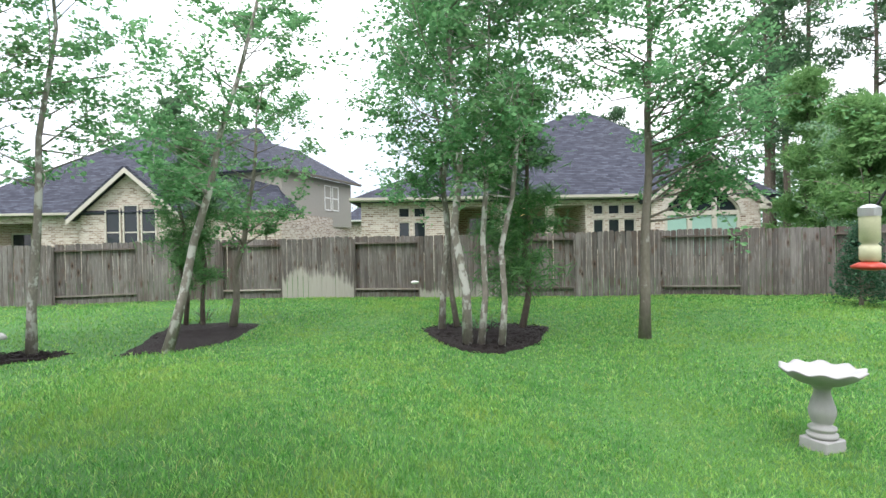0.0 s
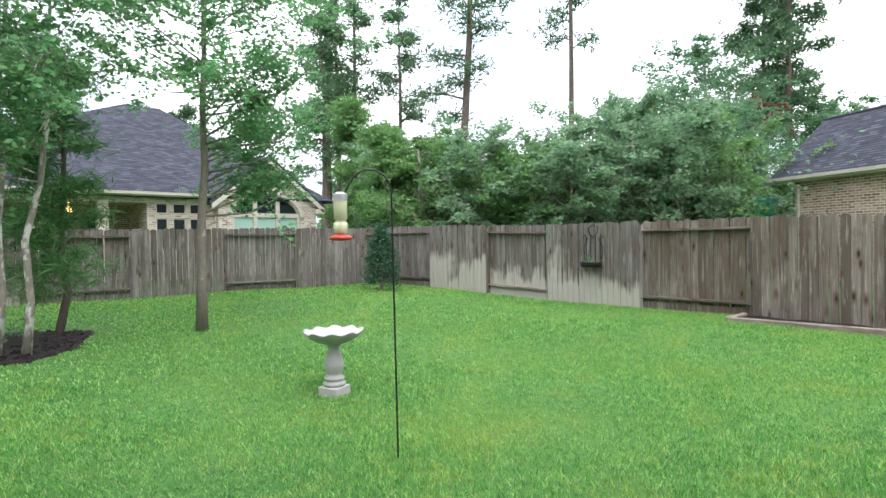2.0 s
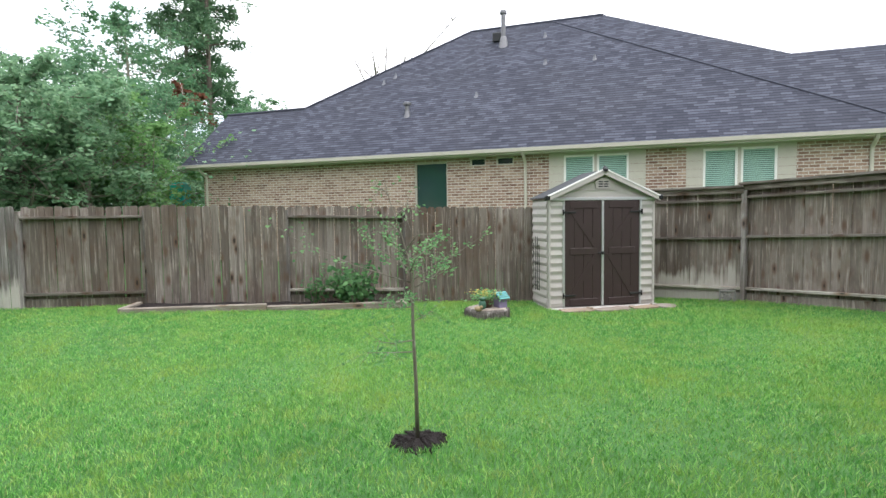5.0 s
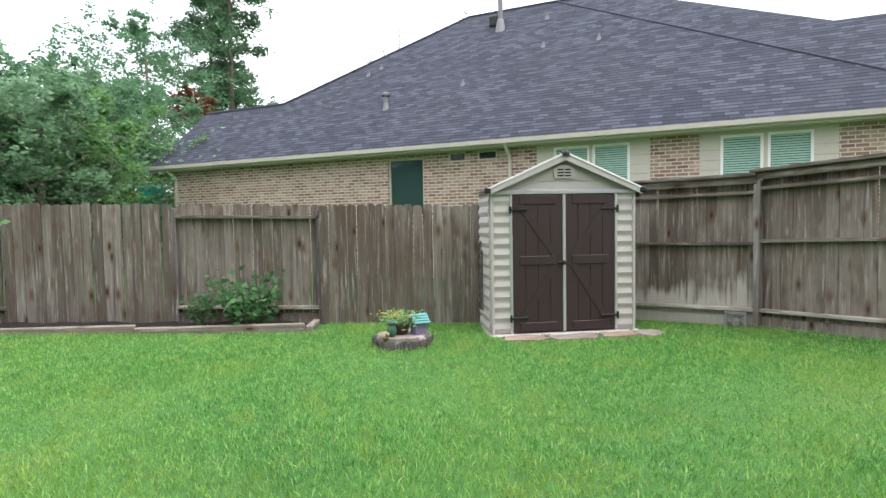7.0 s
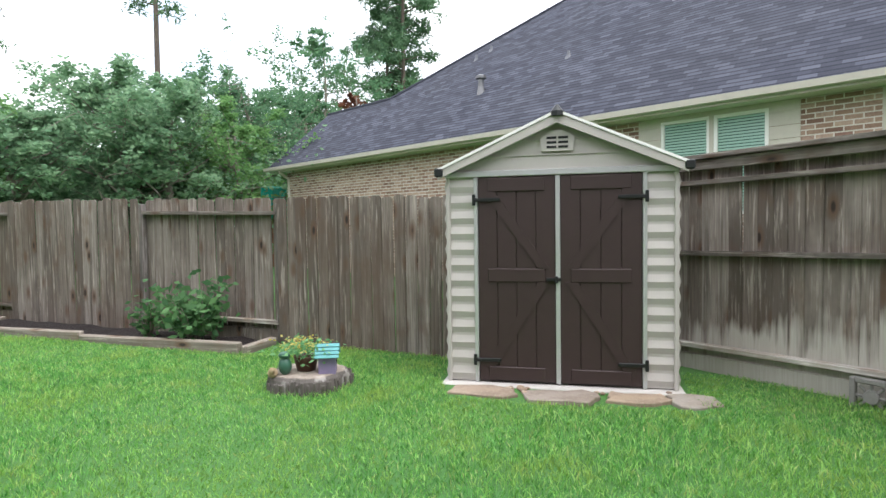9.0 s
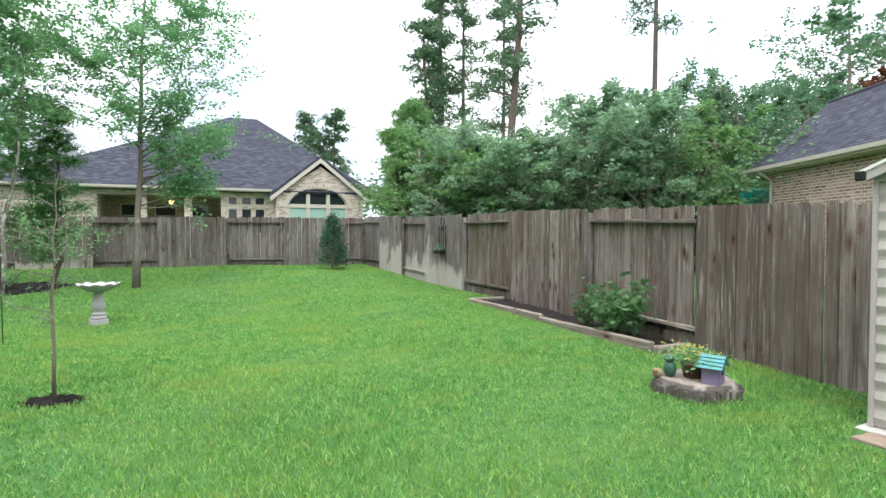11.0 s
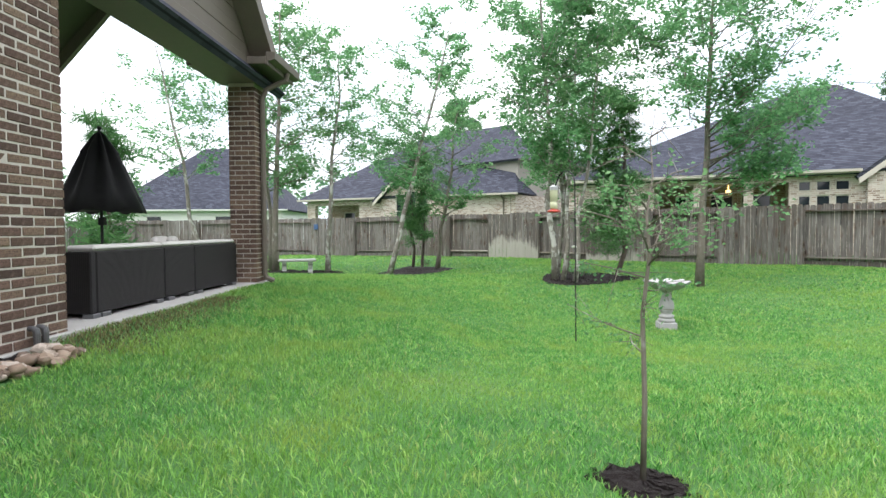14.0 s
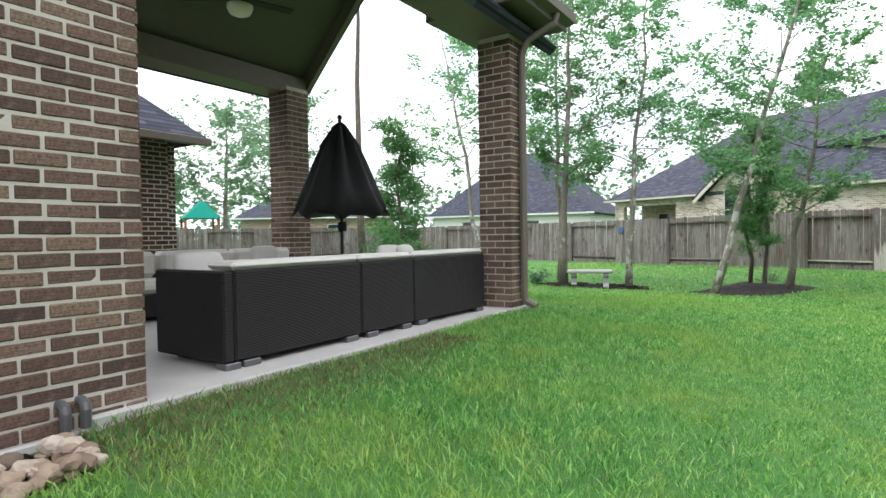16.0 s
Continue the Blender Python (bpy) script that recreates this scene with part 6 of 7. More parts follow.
def shepherd_hook():
    x, y = 2.85, 2.84
    g = gz(x, y)
    p = thing("shepherd_hook", pose(x, y, g - 0.05, 0, -0.6, 0), "thin black metal shepherd hook pole in the lawn", "garden hook")
    d = Vector((-0.86, 0.5, 0))
    bm = bmesh.new()
    pts = [Vector((0, 0, 0)), Vector((0, 0, 1.0)), Vector((0, 0, 2.07))]
    pts += [d * (0.16 - 0.16 * math.cos(a)) + Vector((0, 0, 2.07 + 0.17 * math.sin(a))) for a in (0.35, 0.8, 1.3, 1.8, 2.3, 2.75)]
    pts += [d * 0.36 + Vector((0, 0, 2.04)), d * 0.38 + Vector((0, 0, 2.01))]
    add_tube(bm, pts, 0.0075, 8)
    part("pole", bm, M_METAL, p)
    q = Matrix.Translation(Vector((x, y, g - 0.05)) + Vector((-0.02, 0, 0)) + d * 0.38 + Vector((0, 0, 1.72)))
    f = thing("hummingbird_feeder", q, "glass bird feeder with red base hanging from a hook", "bird feeder")
    bm = bmesh.new()
    add_lathe(bm, [(0.03, 0.03), (0.05, 0.05), (0.05, 0.12), (0.035, 0.135), (0.05, 0.15), (0.05, 0.29), (0.045, 0.32), (0.02, 0.325)], 20)
    part("bottle", bm, M_NECTAR, f, "clear bottle of pale nectar", True)
    bm = bmesh.new()
    add_lathe(bm, [(0.03, -0.01), (0.085, 0.0), (0.09, 0.015), (0.05, 0.035), (0.03, 0.04)], 24)
    part("base", bm, M_RED_PLASTIC, f, "red plastic base", True)
    bm = bmesh.new()
    add_lathe(bm, [(0.053, 0.285), (0.053, 0.33), (0.03, 0.345), (0.01, 0.35)], 20)
    part("cap", bm, M_SHED_TRIM, f)
    bm = bmesh.new()
    add_tube(bm, [(0, 0, 0.34), (0, 0, 0.42)], 0.003, 6)
    part("wire", bm, M_METAL, f)


shepherd_hook()


# ---- the shed ----
def shed():
    d = Vector((0.2, -1.99, 0)).normalized()
    W, D, H, PK = 2.0, 0.72, 1.93, 2.37
    z0 = -0.19
    m = Matrix(((d.x, -d.y, 0, 10.03), (d.y, d.x, 0, -3.93), (0, 0, 1, z0), (0, 0, 0, 1)))
    s = thing("garden_shed", m, "pale grey plastic garden shed with dark brown double doors", "shed")
    part("plinth", box((-0.05, -0.14, -0.06), (W + 0.05, D, 0.03), None, 0.01), M_CONCRETE, s, "pale threshold slab")
    def laps(name, lo, hi, ax):
        k = 0.05
        grp = part(name, box((lo, -0.012, 0.04), (hi, 0.0, H)) if ax == 0 else box((0.0 if ax == 1 else W - 0.012, lo, 0.04), (0.012 if ax == 1 else W, hi, H)), M_SHED, s)
        while k < H - 0.02:
            bm = bmesh.new()
            h = min(0.142, H - k)
            ring = [(0.0, k), (0.013, k + 0.004), (0.029, k + h * 0.4), (0.027, k + h * 0.46), (0.007, k + h - 0.003), (-0.02, k + h - 0.003), (-0.02, k)]
            if ax == 0:
                add_poly(bm, [(lo, -a, b) for a, b in ring], hi - lo, (1, 0, 0))
            elif ax == 1:
                add_poly(bm, [(-a, lo, b) for a, b in ring], hi - lo, (0, 1, 0))
            else:
                add_poly(bm, [(W + a, lo, b) for a, b in ring], hi - lo, (0, 1, 0))
            k += 0.142
            part("lap_board", bm, M_SHED, grp)
    laps("front_panel", 0.03, 0.26, 0)
    laps("front_panel", W - 0.26, W - 0.03, 0)
    laps("side_panel", 0.03, D, 1)
    laps("side_panel", 0.03, D, 2)
    part("back_panel", box((0, D - 0.02, 0.03), (W, D, H)), M_SHED, s)
    for u in (0.0, W - 0.035, 0.255, W - 0.29):
        part("corner_post", box((u, -0.04, 0.03), (u + 0.035, 0.02, H), None, 0.005), M_SHED_TRIM if 0.1 < u < 1.9 else M_SHED, s)
    part("lintel", box((0, -0.045, H - 0.035), (W, 0.02, H + 0.02), None, 0.006), M_SHED_TRIM, s)
    # gable with rails and a vent
    bm = bmesh.new()
    add_poly(bm, [(0.02, -0.02, H + 0.02), (W - 0.02, -0.02, H + 0.02), (W / 2, -0.02, PK - 0.02)], 0.03, (0, 1, 0))
    part("gable_panel", bm, M_SHED, s)
    bm = bmesh.new()
    add_poly(bm, [(0.2, D - 0.03, H), (W - 0.2, D - 0.03, H), (W / 2, D - 0.03, PK - 0.02)], 0.03, (0, 1, 0))
    part("gable_panel", bm, M_SHED, s)
    for zz in (H + 0.14, H + 0.27):
        hw = (W / 2) * (PK - zz) / (PK - H) - 0.06
        part("gable_rib", box((W / 2 - hw, -0.032, zz), (W / 2 + hw, -0.02, zz + 0.012)), M_SHED, s)
    bm = bmesh.new()
    add_poly(bm, [(W / 2 - 0.13, -0.05, H + 0.17), (W / 2 + 0.13, -0.05, H + 0.17), (W / 2 + 0.15, -0.05, H + 0.29), (W / 2 + 0.06, -0.05, H + 0.35), (W / 2 - 0.06, -0.05, H + 0.35), (W / 2 - 0.15, -0.05, H + 0.29)], 0.03, (0, 1, 0))
    v = part("vent", bm, M_SHED, s)
    for k in range(3):
        for o in (-1, 1):
            part("slot", box((W / 2 + o * 0.05 - 0.042, -0.054, H + 0.195 + k * 0.04), (W / 2 + o * 0.05 + 0.042, -0.049, H + 0.215 + k * 0.04)), M_METAL, v)
    for a, b in (((-0.06, H - 0.0), (W / 2, PK + 0.03)), ((W + 0.06, H - 0.0), (W / 2, PK + 0.03))):
        bm = bmesh.new()
        o = -1 if a[0] < 0 else 1
        add_poly(bm, [(a[0], -0.1, a[1]), (b[0], -0.1, b[1]), (b[0], D + 0.04, b[1]), (a[0], D + 0.04, a[1])], 0.018, (0, 0, 1))
        part("roof_panel", bm, M_METAL, s, "dark translucent roof panel")
        bm = bmesh.new()
        add_poly(bm, [(a[0], -0.115, a[1] - 0.05), (b[0], -0.115, b[1] - 0.065), (b[0], -0.115, b[1] + 0.018), (a[0], -0.115, a[1] + 0.018)], 0.03, (0, 1, 0))
        part("roof_trim", bm, M_SHED, s)
        bm = bmesh.new()
        add_poly(bm, [(a[0], -0.125, a[1] + 0.02), (b[0], -0.125, b[1] + 0.02), (b[0], -0.125, b[1] + 0.045), (a[0], -0.125, a[1] + 0.045)], 0.05, (0, 1, 0))
        part("roof_edge", bm, M_WHITE, s)
        part("eave_cap", box((a[0] - 0.03, -0.13, H - 0.03), (a[0] + 0.05, -0.05, H + 0.05), None, 0.012), M_METAL, s)
    bm = bmesh.new()
    add_lathe(bm, [(0.06, PK + 0.02), (0.06, PK + 0.06), (0.035, PK + 0.09), (0.01, PK + 0.12)], 8, Matrix.Translation((W / 2, -0.1, 0)))
    part("ridge_cap", bm, M_METAL, s)
    # doors
    mid = W / 2
    for a, b, o in ((0.293, mid - 0.02, 1), (mid + 0.02, W - 0.293, -1)):
        n = 4
        w = (b - a) / n
        door = part("door", box((a, -0.02, 0.045), (b, -0.004, H - 0.035)), M_SHED_DOOR, s, "dark brown plank-pattern door")
        for k in range(n):
            part("plank", box((a + k * w + 0.003, -0.03, 0.05), (a + (k + 1) * w - 0.003, -0.006, H - 0.04), None, 0.003), M_SHED_DOOR, door)
        for zz in (0.06, 0.95, H - 0.17):
            part("ledge", box((a + 0.09, -0.042, zz), (b - 0.09, -0.028, zz + 0.12), None, 0.006), M_SHED_DOOR, door)
        for zl, zh in ((0.18, 0.95), (1.07, H - 0.17)):
            bm = bmesh.new()
            xa, xb = (a + 0.1, b - 0.1)
            if (zl < 0.5) == (o > 0):
                p, q = (xa, zl), (xb, zh)
            else:
                p, q = (xb, zl), (xa, zh)
            add_poly(bm, [(p[0] - 0.05, -0.04, p[1]), (p[0] + 0.05, -0.04, p[1]), (q[0] + 0.05, -0.04, q[1]), (q[0] - 0.05, -0.04, q[1])], 0.014, (0, 1, 0))
            part("brace", bm, M_SHED_DOOR, door)
        for zz in (0.24, H - 0.24):
            x0, x1 = (a - 0.05, a + 0.2) if o > 0 else (b - 0.2, b + 0.05)
            bm = box((x0, -0.055, zz - 0.016), (x1, -0.042, zz + 0.016), None, 0.004)
            add_box(bm, (x0 if o > 0 else x1 - 0.03, -0.06, zz - 0.05), (x0 + 0.03 if o > 0 else x1, -0.045, zz + 0.05), None, 0.004)
            part("hinge", bm, M_METAL, door)
    part("centre_strip", box((mid - 0.02, -0.04, 0.04), (mid + 0.02, -0.008, H - 0.04), None, 0.004), M_SHED_TRIM, s)
    bm = box((mid - 0.1, -0.06, 0.96), (mid + 0.03, -0.04, 0.99), None, 0.004)
    add_box(bm, (mid - 0.03, -0.075, 0.945), (mid + 0.0, -0.05, 1.005), None, 0.005)
    part("latch", bm, M_METAL, s)
    # flagstones before the door
    rng = random.Random(4)
    for k, (u, w, dpt, v, turn) in enumerate(((0.36, 0.66, 0.32, -0.32, -4), (1.02, 0.74, 0.44, -0.37, 3), (1.62, 0.54, 0.36, -0.34, -6), (2.06, 0.42, 0.38, -0.32, 10))):
        bm = bmesh.new()
        ring = []
        for i in range(13):
            a = 2 * math.pi * i / 13
            q = 1.0 / max(abs(math.cos(a)), abs(math.sin(a))) ** 0.55
            ring.append((w / 2 * math.cos(a) * q * rng.uniform(0.74, 1.06), dpt / 2 * math.sin(a) * q * rng.uniform(0.7, 1.1)))
        add_poly(bm, [(a, b, rng.uniform(-0.006, 0.006)) for a, b in ring], 0.05, (0, 0, 1))
        bmesh.ops.bevel(bm, geom=[e for e in bm.edges], offset=0.007, segments=1, affect="EDGES")
        f = finish("flagstone", bm, M_FLAG)
        f.matrix_basis = m @ pose(u, v, -0.004, rng.uniform(-2, 2), rng.uniform(-1.5, 1.5), turn)
        tagged(f, ("rough tan sandstone flagstone lying before the shed", "large mauve-tan flagstone lying before the shed", "grey flagstone lying before the shed", "small ochre flagstone at the shed corner")[k], "stone", "flagstones")
    for k in range(16):
        u, v = rng.choice(((0.69, -0.3), (0.72, -0.2), (1.33, -0.28), (1.36, -0.2), (1.83, -0.24), (0.6, -0.18), (1.95, -0.16)))
        bm = bmesh.new()
        bmesh.ops.create_icosphere(bm, subdivisions=2, radius=1.0)
        for vv in bm.verts:
            vv.co = vv.co * (0.85 + 0.3 * noise.noise(vv.co * 1.3 + Vector((k * 3, 0, 0))))
        f = finish("pebble", bm, M_PEBBLE, None, True)
        r = rng.uniform(0.02, 0.04)
        f.matrix_basis = m @ pose(u + rng.uniform(-0.05, 0.05), v + rng.uniform(-0.06, 0.06), 0.03, 0, 0, rng.uniform(0, 360)) @ Matrix.Diagonal((r * 1.2, r, r * 0.7, 1))
        tagged(f, "small tan pebble wedged between flagstones", "pebble", "pebbles by the shed")
    # a trellis on its side
    t = thing("metal_trellis", m @ Matrix.Translation((-0.06, 0.28, 0.3)), "thin black metal trellis hung on the shed side", "trellis")
    bm = bmesh.new()
    for y in (0, 0.09, 0.18, 0.27):
        add_tube(bm, [(0, y, 0), (0, y, 0.85 + 0.12 * (0.05 < y < 0.2))], 0.006, 6)
    for zz in (0.15, 0.5, 0.8):
        add_tube(bm, [(0, 0, zz), (0, 0.27, zz)], 0.006, 6)
    part("wire_frame", bm, M_METAL, t)


shed()


# ---- the raised bed, stump, wall planter, bush, bench and small things ----
def raised_bed():
    b = thing("raised_bed", Matrix.Identity(4), "low timber-edged garden bed along the fence", "garden bed")
    A, B = Vector((10.12, 3.15, -0.06)), Vector((10.31, -1.38, -0.14))
    d = (B - A).normalized()
    ang = math.degrees(math.atan2(d.y, d.x))
    half = (B - A).length / 2
    for k in range(2):
        p = A + d * half * k
        part("timber", box((0.003, -0.05, -0.06), (half - 0.003, 0.05, 0.1), None, 0.012), M_TIMBER, b).matrix_basis = pose(p.x, p.y, p.z, 0, 0, ang)
    for p in (A, B):
        part("timber", box((0, -0.05, -0.06), (10.86 - p.x, 0.05, 0.1), None, 0.012), M_TIMBER, b).matrix_basis = pose(p.x, p.y + (0.05 if p is A else -0.05), p.z)
    bm = bmesh.new()
    rng = random.Random(3)
    n = 22
    rows = []
    for i in range(n + 1):
        f = i / n
        q = A + (B - A) * f
        rows.append([bm.verts.new((q.x + (10.88 - q.x) * g, q.y, q.z + 0.055 + rng.uniform(-0.015, 0.02))) for g in (0.08, 0.35, 0.65, 1.0)])
    for u, v in zip(rows, rows[1:]):
        for j in range(3):
            bm.faces.new((u[j], u[j + 1], v[j + 1], v[j]))
    part("soil", bm, M_MULCH, b)


raised_bed()


def shrub(x, y, z, w, d, h, n, size, mat, label, seed, name="shrub", stems=9, category="shrub"):
    rng = np.random.default_rng(seed)
    t = thing(name, Matrix.Translation((x, y, z)), label, category)
    bm = bmesh.new()
    pts = []
    for k in range(stems):
        a = rng.uniform(0, 2 * math.pi)
        e = np.array([math.cos(a) * w * rng.uniform(0.2, 1), math.sin(a) * d * rng.uniform(0.2, 1), h * rng.uniform(0.55, 1.0)])
        m = e * 0.5 + np.array([0, 0, 0.1 * h])
        add_tube(bm, [(0.1 * e[0], 0.1 * e[1], -0.03), m, e], [0.012, 0.009, 0.004], 5)
        c = n // stems
        f = rng.uniform(0.25, 1.05, size=(c, 1))
        pts.append(e * f + rng.normal(size=(c, 3)) * (w * 0.2, d * 0.2, h * 0.12))
    part("woody_frame", bm, M_BARK, t)
    leaf_cloud("foliage", np.concatenate(pts), size, mat, t, rng, 0.6)
    return t


shrub(10.52, -0.55, -0.08, 0.34, 0.55, 0.72, 640, 0.062, M_SHRUB, "dark green leafy shrub in the raised bed", 61, stems=16)
shrub(10.5, 0.1, -0.06, 0.2, 0.3, 0.55, 170, 0.052, M_SHRUB, "smaller leafy shrub in the raised bed", 62)
shrub(-5.0, 12.9, gz(-5.0, 12.9), 0.35, 0.35, 0.3, 120, 0.03, M_LEAF, "low green weeds under the trees", 63, "weeds", category="weeds")
shrub(1.0, 10.3, gz(1.0, 10.3), 0.4, 0.4, 0.4, 160, 0.04, M_LEAF, "low green weeds under the trees", 64, "weeds", category="weeds")
shrub(-7.6, 7.4, gz(-7.6, 7.4), 0.35, 0.35, 0.35, 200, 0.05, M_LEAF_DARK, "low leafy plant beside the bench bed", 65, "garden_plant", category="plant")


def cone_bush():
    rng = np.random.default_rng(71)
    x, y = 9.35, 11.9
    t = thing("evergreen_bush", Matrix.Translation((x, y, gz(x, y))), "dark green conical evergreen bush near the fence corner", "bush")
    bm = bmesh.new()
    add_tube(bm, [(0, 0, -0.05), (0, 0, 1.5)], [0.05, 0.01], 8)
    pts = []
    for k in range(120):
        h = rng.uniform(0.2, 1.0) ** 0.9
        zz = 0.22 + 1.5 * (k / 120)
        r = 0.58 * min(1.0, (1.85 - zz) / 1.25) * rng.uniform(0.55, 1.08)
        a = rng.uniform(0, 2 * math.pi)
        e = np.array([math.cos(a) * r, math.sin(a) * r, zz])
        add_tube(bm, [(0, 0, zz - 0.12), e], [0.01, 0.003], 4)
        pts.append(e * (0.8, 0.8, 1) + rng.normal(size=(45, 3)) * 0.085)
    part("trunk", bm, M_BARK, t)
    leaf_cloud("crown", np.concatenate(pts), 0.036, M_EVERGREEN, t, rng, 0.9)


cone_bush()


def wall_planter():
    p = thing("wall_planter", Matrix.Translation((10.865, 6.24, 0.78)), "black wrought iron planter with moss hung on the fence", "planter")
    bm = bmesh.new()
    for k in range(7):
        y = -0.22 + 0.44 * k / 6
        add_tube(bm, [(-0.02, y, 0.0), (-0.18, y * 1.05, 0.06)], 0.007, 5)
    for zz, x in ((0.0, -0.1), (0.1, -0.19)):
        add_tube(bm, [(-0.02, -0.24, zz), (x, -0.24, zz), (x, 0.24, zz), (-0.02, 0.24, zz)], 0.009, 6)
    part("basket", bm, M_METAL, p)
    part("moss", box((-0.18, -0.23, 0.0), (-0.02, 0.23, 0.1), None, 0.03), M_MULCH, p)
    bm = bmesh.new()
    for y in (-0.17, -0.06, 0.06, 0.17):
        add_tube(bm, [(-0.015, y, 0.1), (-0.015, y, 0.62 + 0.1 * (abs(y) < 0.1))], 0.008, 6)
    for o in (-1, 1):
        add_tube(bm, [(-0.015, o * 0.2, 0.15), (-0.015, o * 0.24, 0.4), (-0.015, o * 0.14, 0.6), (-0.015, o * 0.2, 0.7), (-0.015, o * 0.26, 0.62)], 0.009, 6)
        add_tube(bm, [(-0.015, 0, 0.62), (-0.015, o * 0.1, 0.74), (-0.015, o * 0.12, 0.84), (-0.015, 0, 0.92)], 0.009, 6)
    part("scroll_back", bm, M_METAL, p)
    rng = np.random.default_rng(3)
    leaf_cloud("sprig", np.array([-0.1, 0.03, 0.16]) + rng.normal(size=(50, 3)) * (0.03, 0.05, 0.05), 0.025, M_LEAF, p, rng)


wall_planter()


def stump():
    x, y = 9.5, -2.77
    g = gz(x, y)
    rng = random.Random(2)
    s = thing("tree_stump", Matrix.Translation((x, y, g - 0.03)), "low grey tree stump slice used as a stand", "stump")
    bm = bmesh.new()
    def wave(k, a, r, h):
        return r * (1 + 0.06 * math.sin(5 * a + 1) + 0.03 * math.sin(13 * a)), h
    add_lathe(bm, [(0.35, 0), (0.36, 0.04), (0.34, 0.14), (0.32, 0.165), (0.12, 0.168)], 40, None, wave)
    part("bark", bm, M_GREY_STUMP, s)
    for k in range(46):
        a = 2 * math.pi * k / 46 + rng.uniform(-0.04, 0.04)
        r = 0.355 * (1 + 0.06 * math.sin(5 * a + 1) + 0.03 * math.sin(13 * a))
        bm = box((-0.012, -0.01, 0.0), (0.012, 0.014, rng.uniform(0.11, 0.155)), None, 0.005)
        part("bark_ridge", bm, M_GREY_STUMP, s).matrix_basis = pose(r * math.cos(a), r * math.sin(a), 0.0, rng.uniform(-6, 6), 0, math.degrees(a) - 90 + rng.uniform(-12, 12))
    bm = bmesh.new()
    add_lathe(bm, [(0.31, 0.16), (0.305, 0.172), (0.1, 0.174)], 40, None, wave)
    part("sawn_top", bm, M_STUMP_TOP, s, "pale weathered sawn top")
    top = g + 0.135
    h = thing("bird_house", pose(x - 0.02, y - 0.2, top, 0, 0, 25) @ Matrix.Scale(1.25, 4), "small lilac bird house with turquoise slatted roof", "bird house")
    part("body", box((-0.07, -0.06, 0), (0.07, 0.06, 0.14), None, 0.004), M_VIOLET, h)
    bm = bmesh.new()
    add_poly(bm, [(-0.07, -0.06, 0.14), (0.07, -0.06, 0.14), (0, -0.06, 0.19)], 0.12, (0, 1, 0))
    part("gable", bm, M_BLUE, h)
    for o in (-1, 1):
        for k in range(4):
            part("roof_slat", box((0, -0.085, 0), (0.027, 0.085, 0.008), None, 0.002), M_TURQ, h).matrix_basis = pose(o * (0.002 + k * 0.026), 0, 0.2 - k * 0.021, 0, 40 * o, 0) @ (Matrix.Identity(4) if o > 0 else Matrix.Translation((-0.027, 0, 0)))
    bm = bmesh.new()
    add_lathe(bm, [(0.018, 0), (0.018, 0.006), (0.004, 0.006)], 14, pose(0, -0.06, 0.09, 90))
    part("hole", bm, M_METAL, h)
    pt = thing("flower_pot", Matrix.Translation((x - 0.02, y + 0.02, top)), "brown clay pot overflowing with yellow flowers", "flower pot")
    bm = bmesh.new()
    add_lathe(bm, [(0.08, 0), (0.11, 0.13), (0.115, 0.14), (0.09, 0.14), (0.07, 0.12)], 18)
    part("pot", bm, M_POT, pt, "brown clay pot", True)
    r2 = np.random.default_rng(8)
    leaf_cloud("foliage", np.array([0, 0, 0.2]) + r2.normal(size=(300, 3)) * (0.11, 0.13, 0.045), 0.026, M_LEAF, pt, r2)
    leaf_cloud("blossom", np.array([0, 0.03, 0.245]) + r2.normal(size=(150, 3)) * (0.1, 0.11, 0.028), 0.02, M_YELLOW, pt, r2)
    # a garden frog and a bird ornament
    bm = bmesh.new()
    bmesh.ops.create_uvsphere(bm, u_segments=14, v_segments=10, radius=0.06, matrix=Matrix.Translation((0, 0, 0.08)) @ Matrix.Diagonal((0.95, 1, 1.35, 1)))
    bmesh.ops.create_uvsphere(bm, u_segments=12, v_segments=8, radius=0.05, matrix=Matrix.Translation((-0.01, 0, 0.175)) @ Matrix.Diagonal((0.9, 1.1, 0.7, 1)))
    f = finish("garden_ornament", bm, M_FROG, None, True)
    f.matrix_basis = pose(x - 0.2, y + 0.12, top)
    tagged(f, "small green glazed garden ornament on the stump", "ornament")
    bm = bmesh.new()
    bmesh.ops.create_uvsphere(bm, u_segments=14, v_segments=10, radius=0.05, matrix=Matrix.Translation((0, 0, 0.04)) @ Matrix.Diagonal((1.6, 0.9, 0.8, 1)))
    bmesh.ops.create_uvsphere(bm, u_segments=12, v_segments=8, radius=0.028, matrix=Matrix.Translation((-0.075, 0, 0.075)))
    f = finish("garden_ornament", bm, M_FLAG, None, True)
    f.matrix_basis = pose(x - 0.27, y + 0.2, top - 0.01, 0, 0, 30)
    tagged(f, "small tan stone bird ornament on the stump", "ornament")


stump()


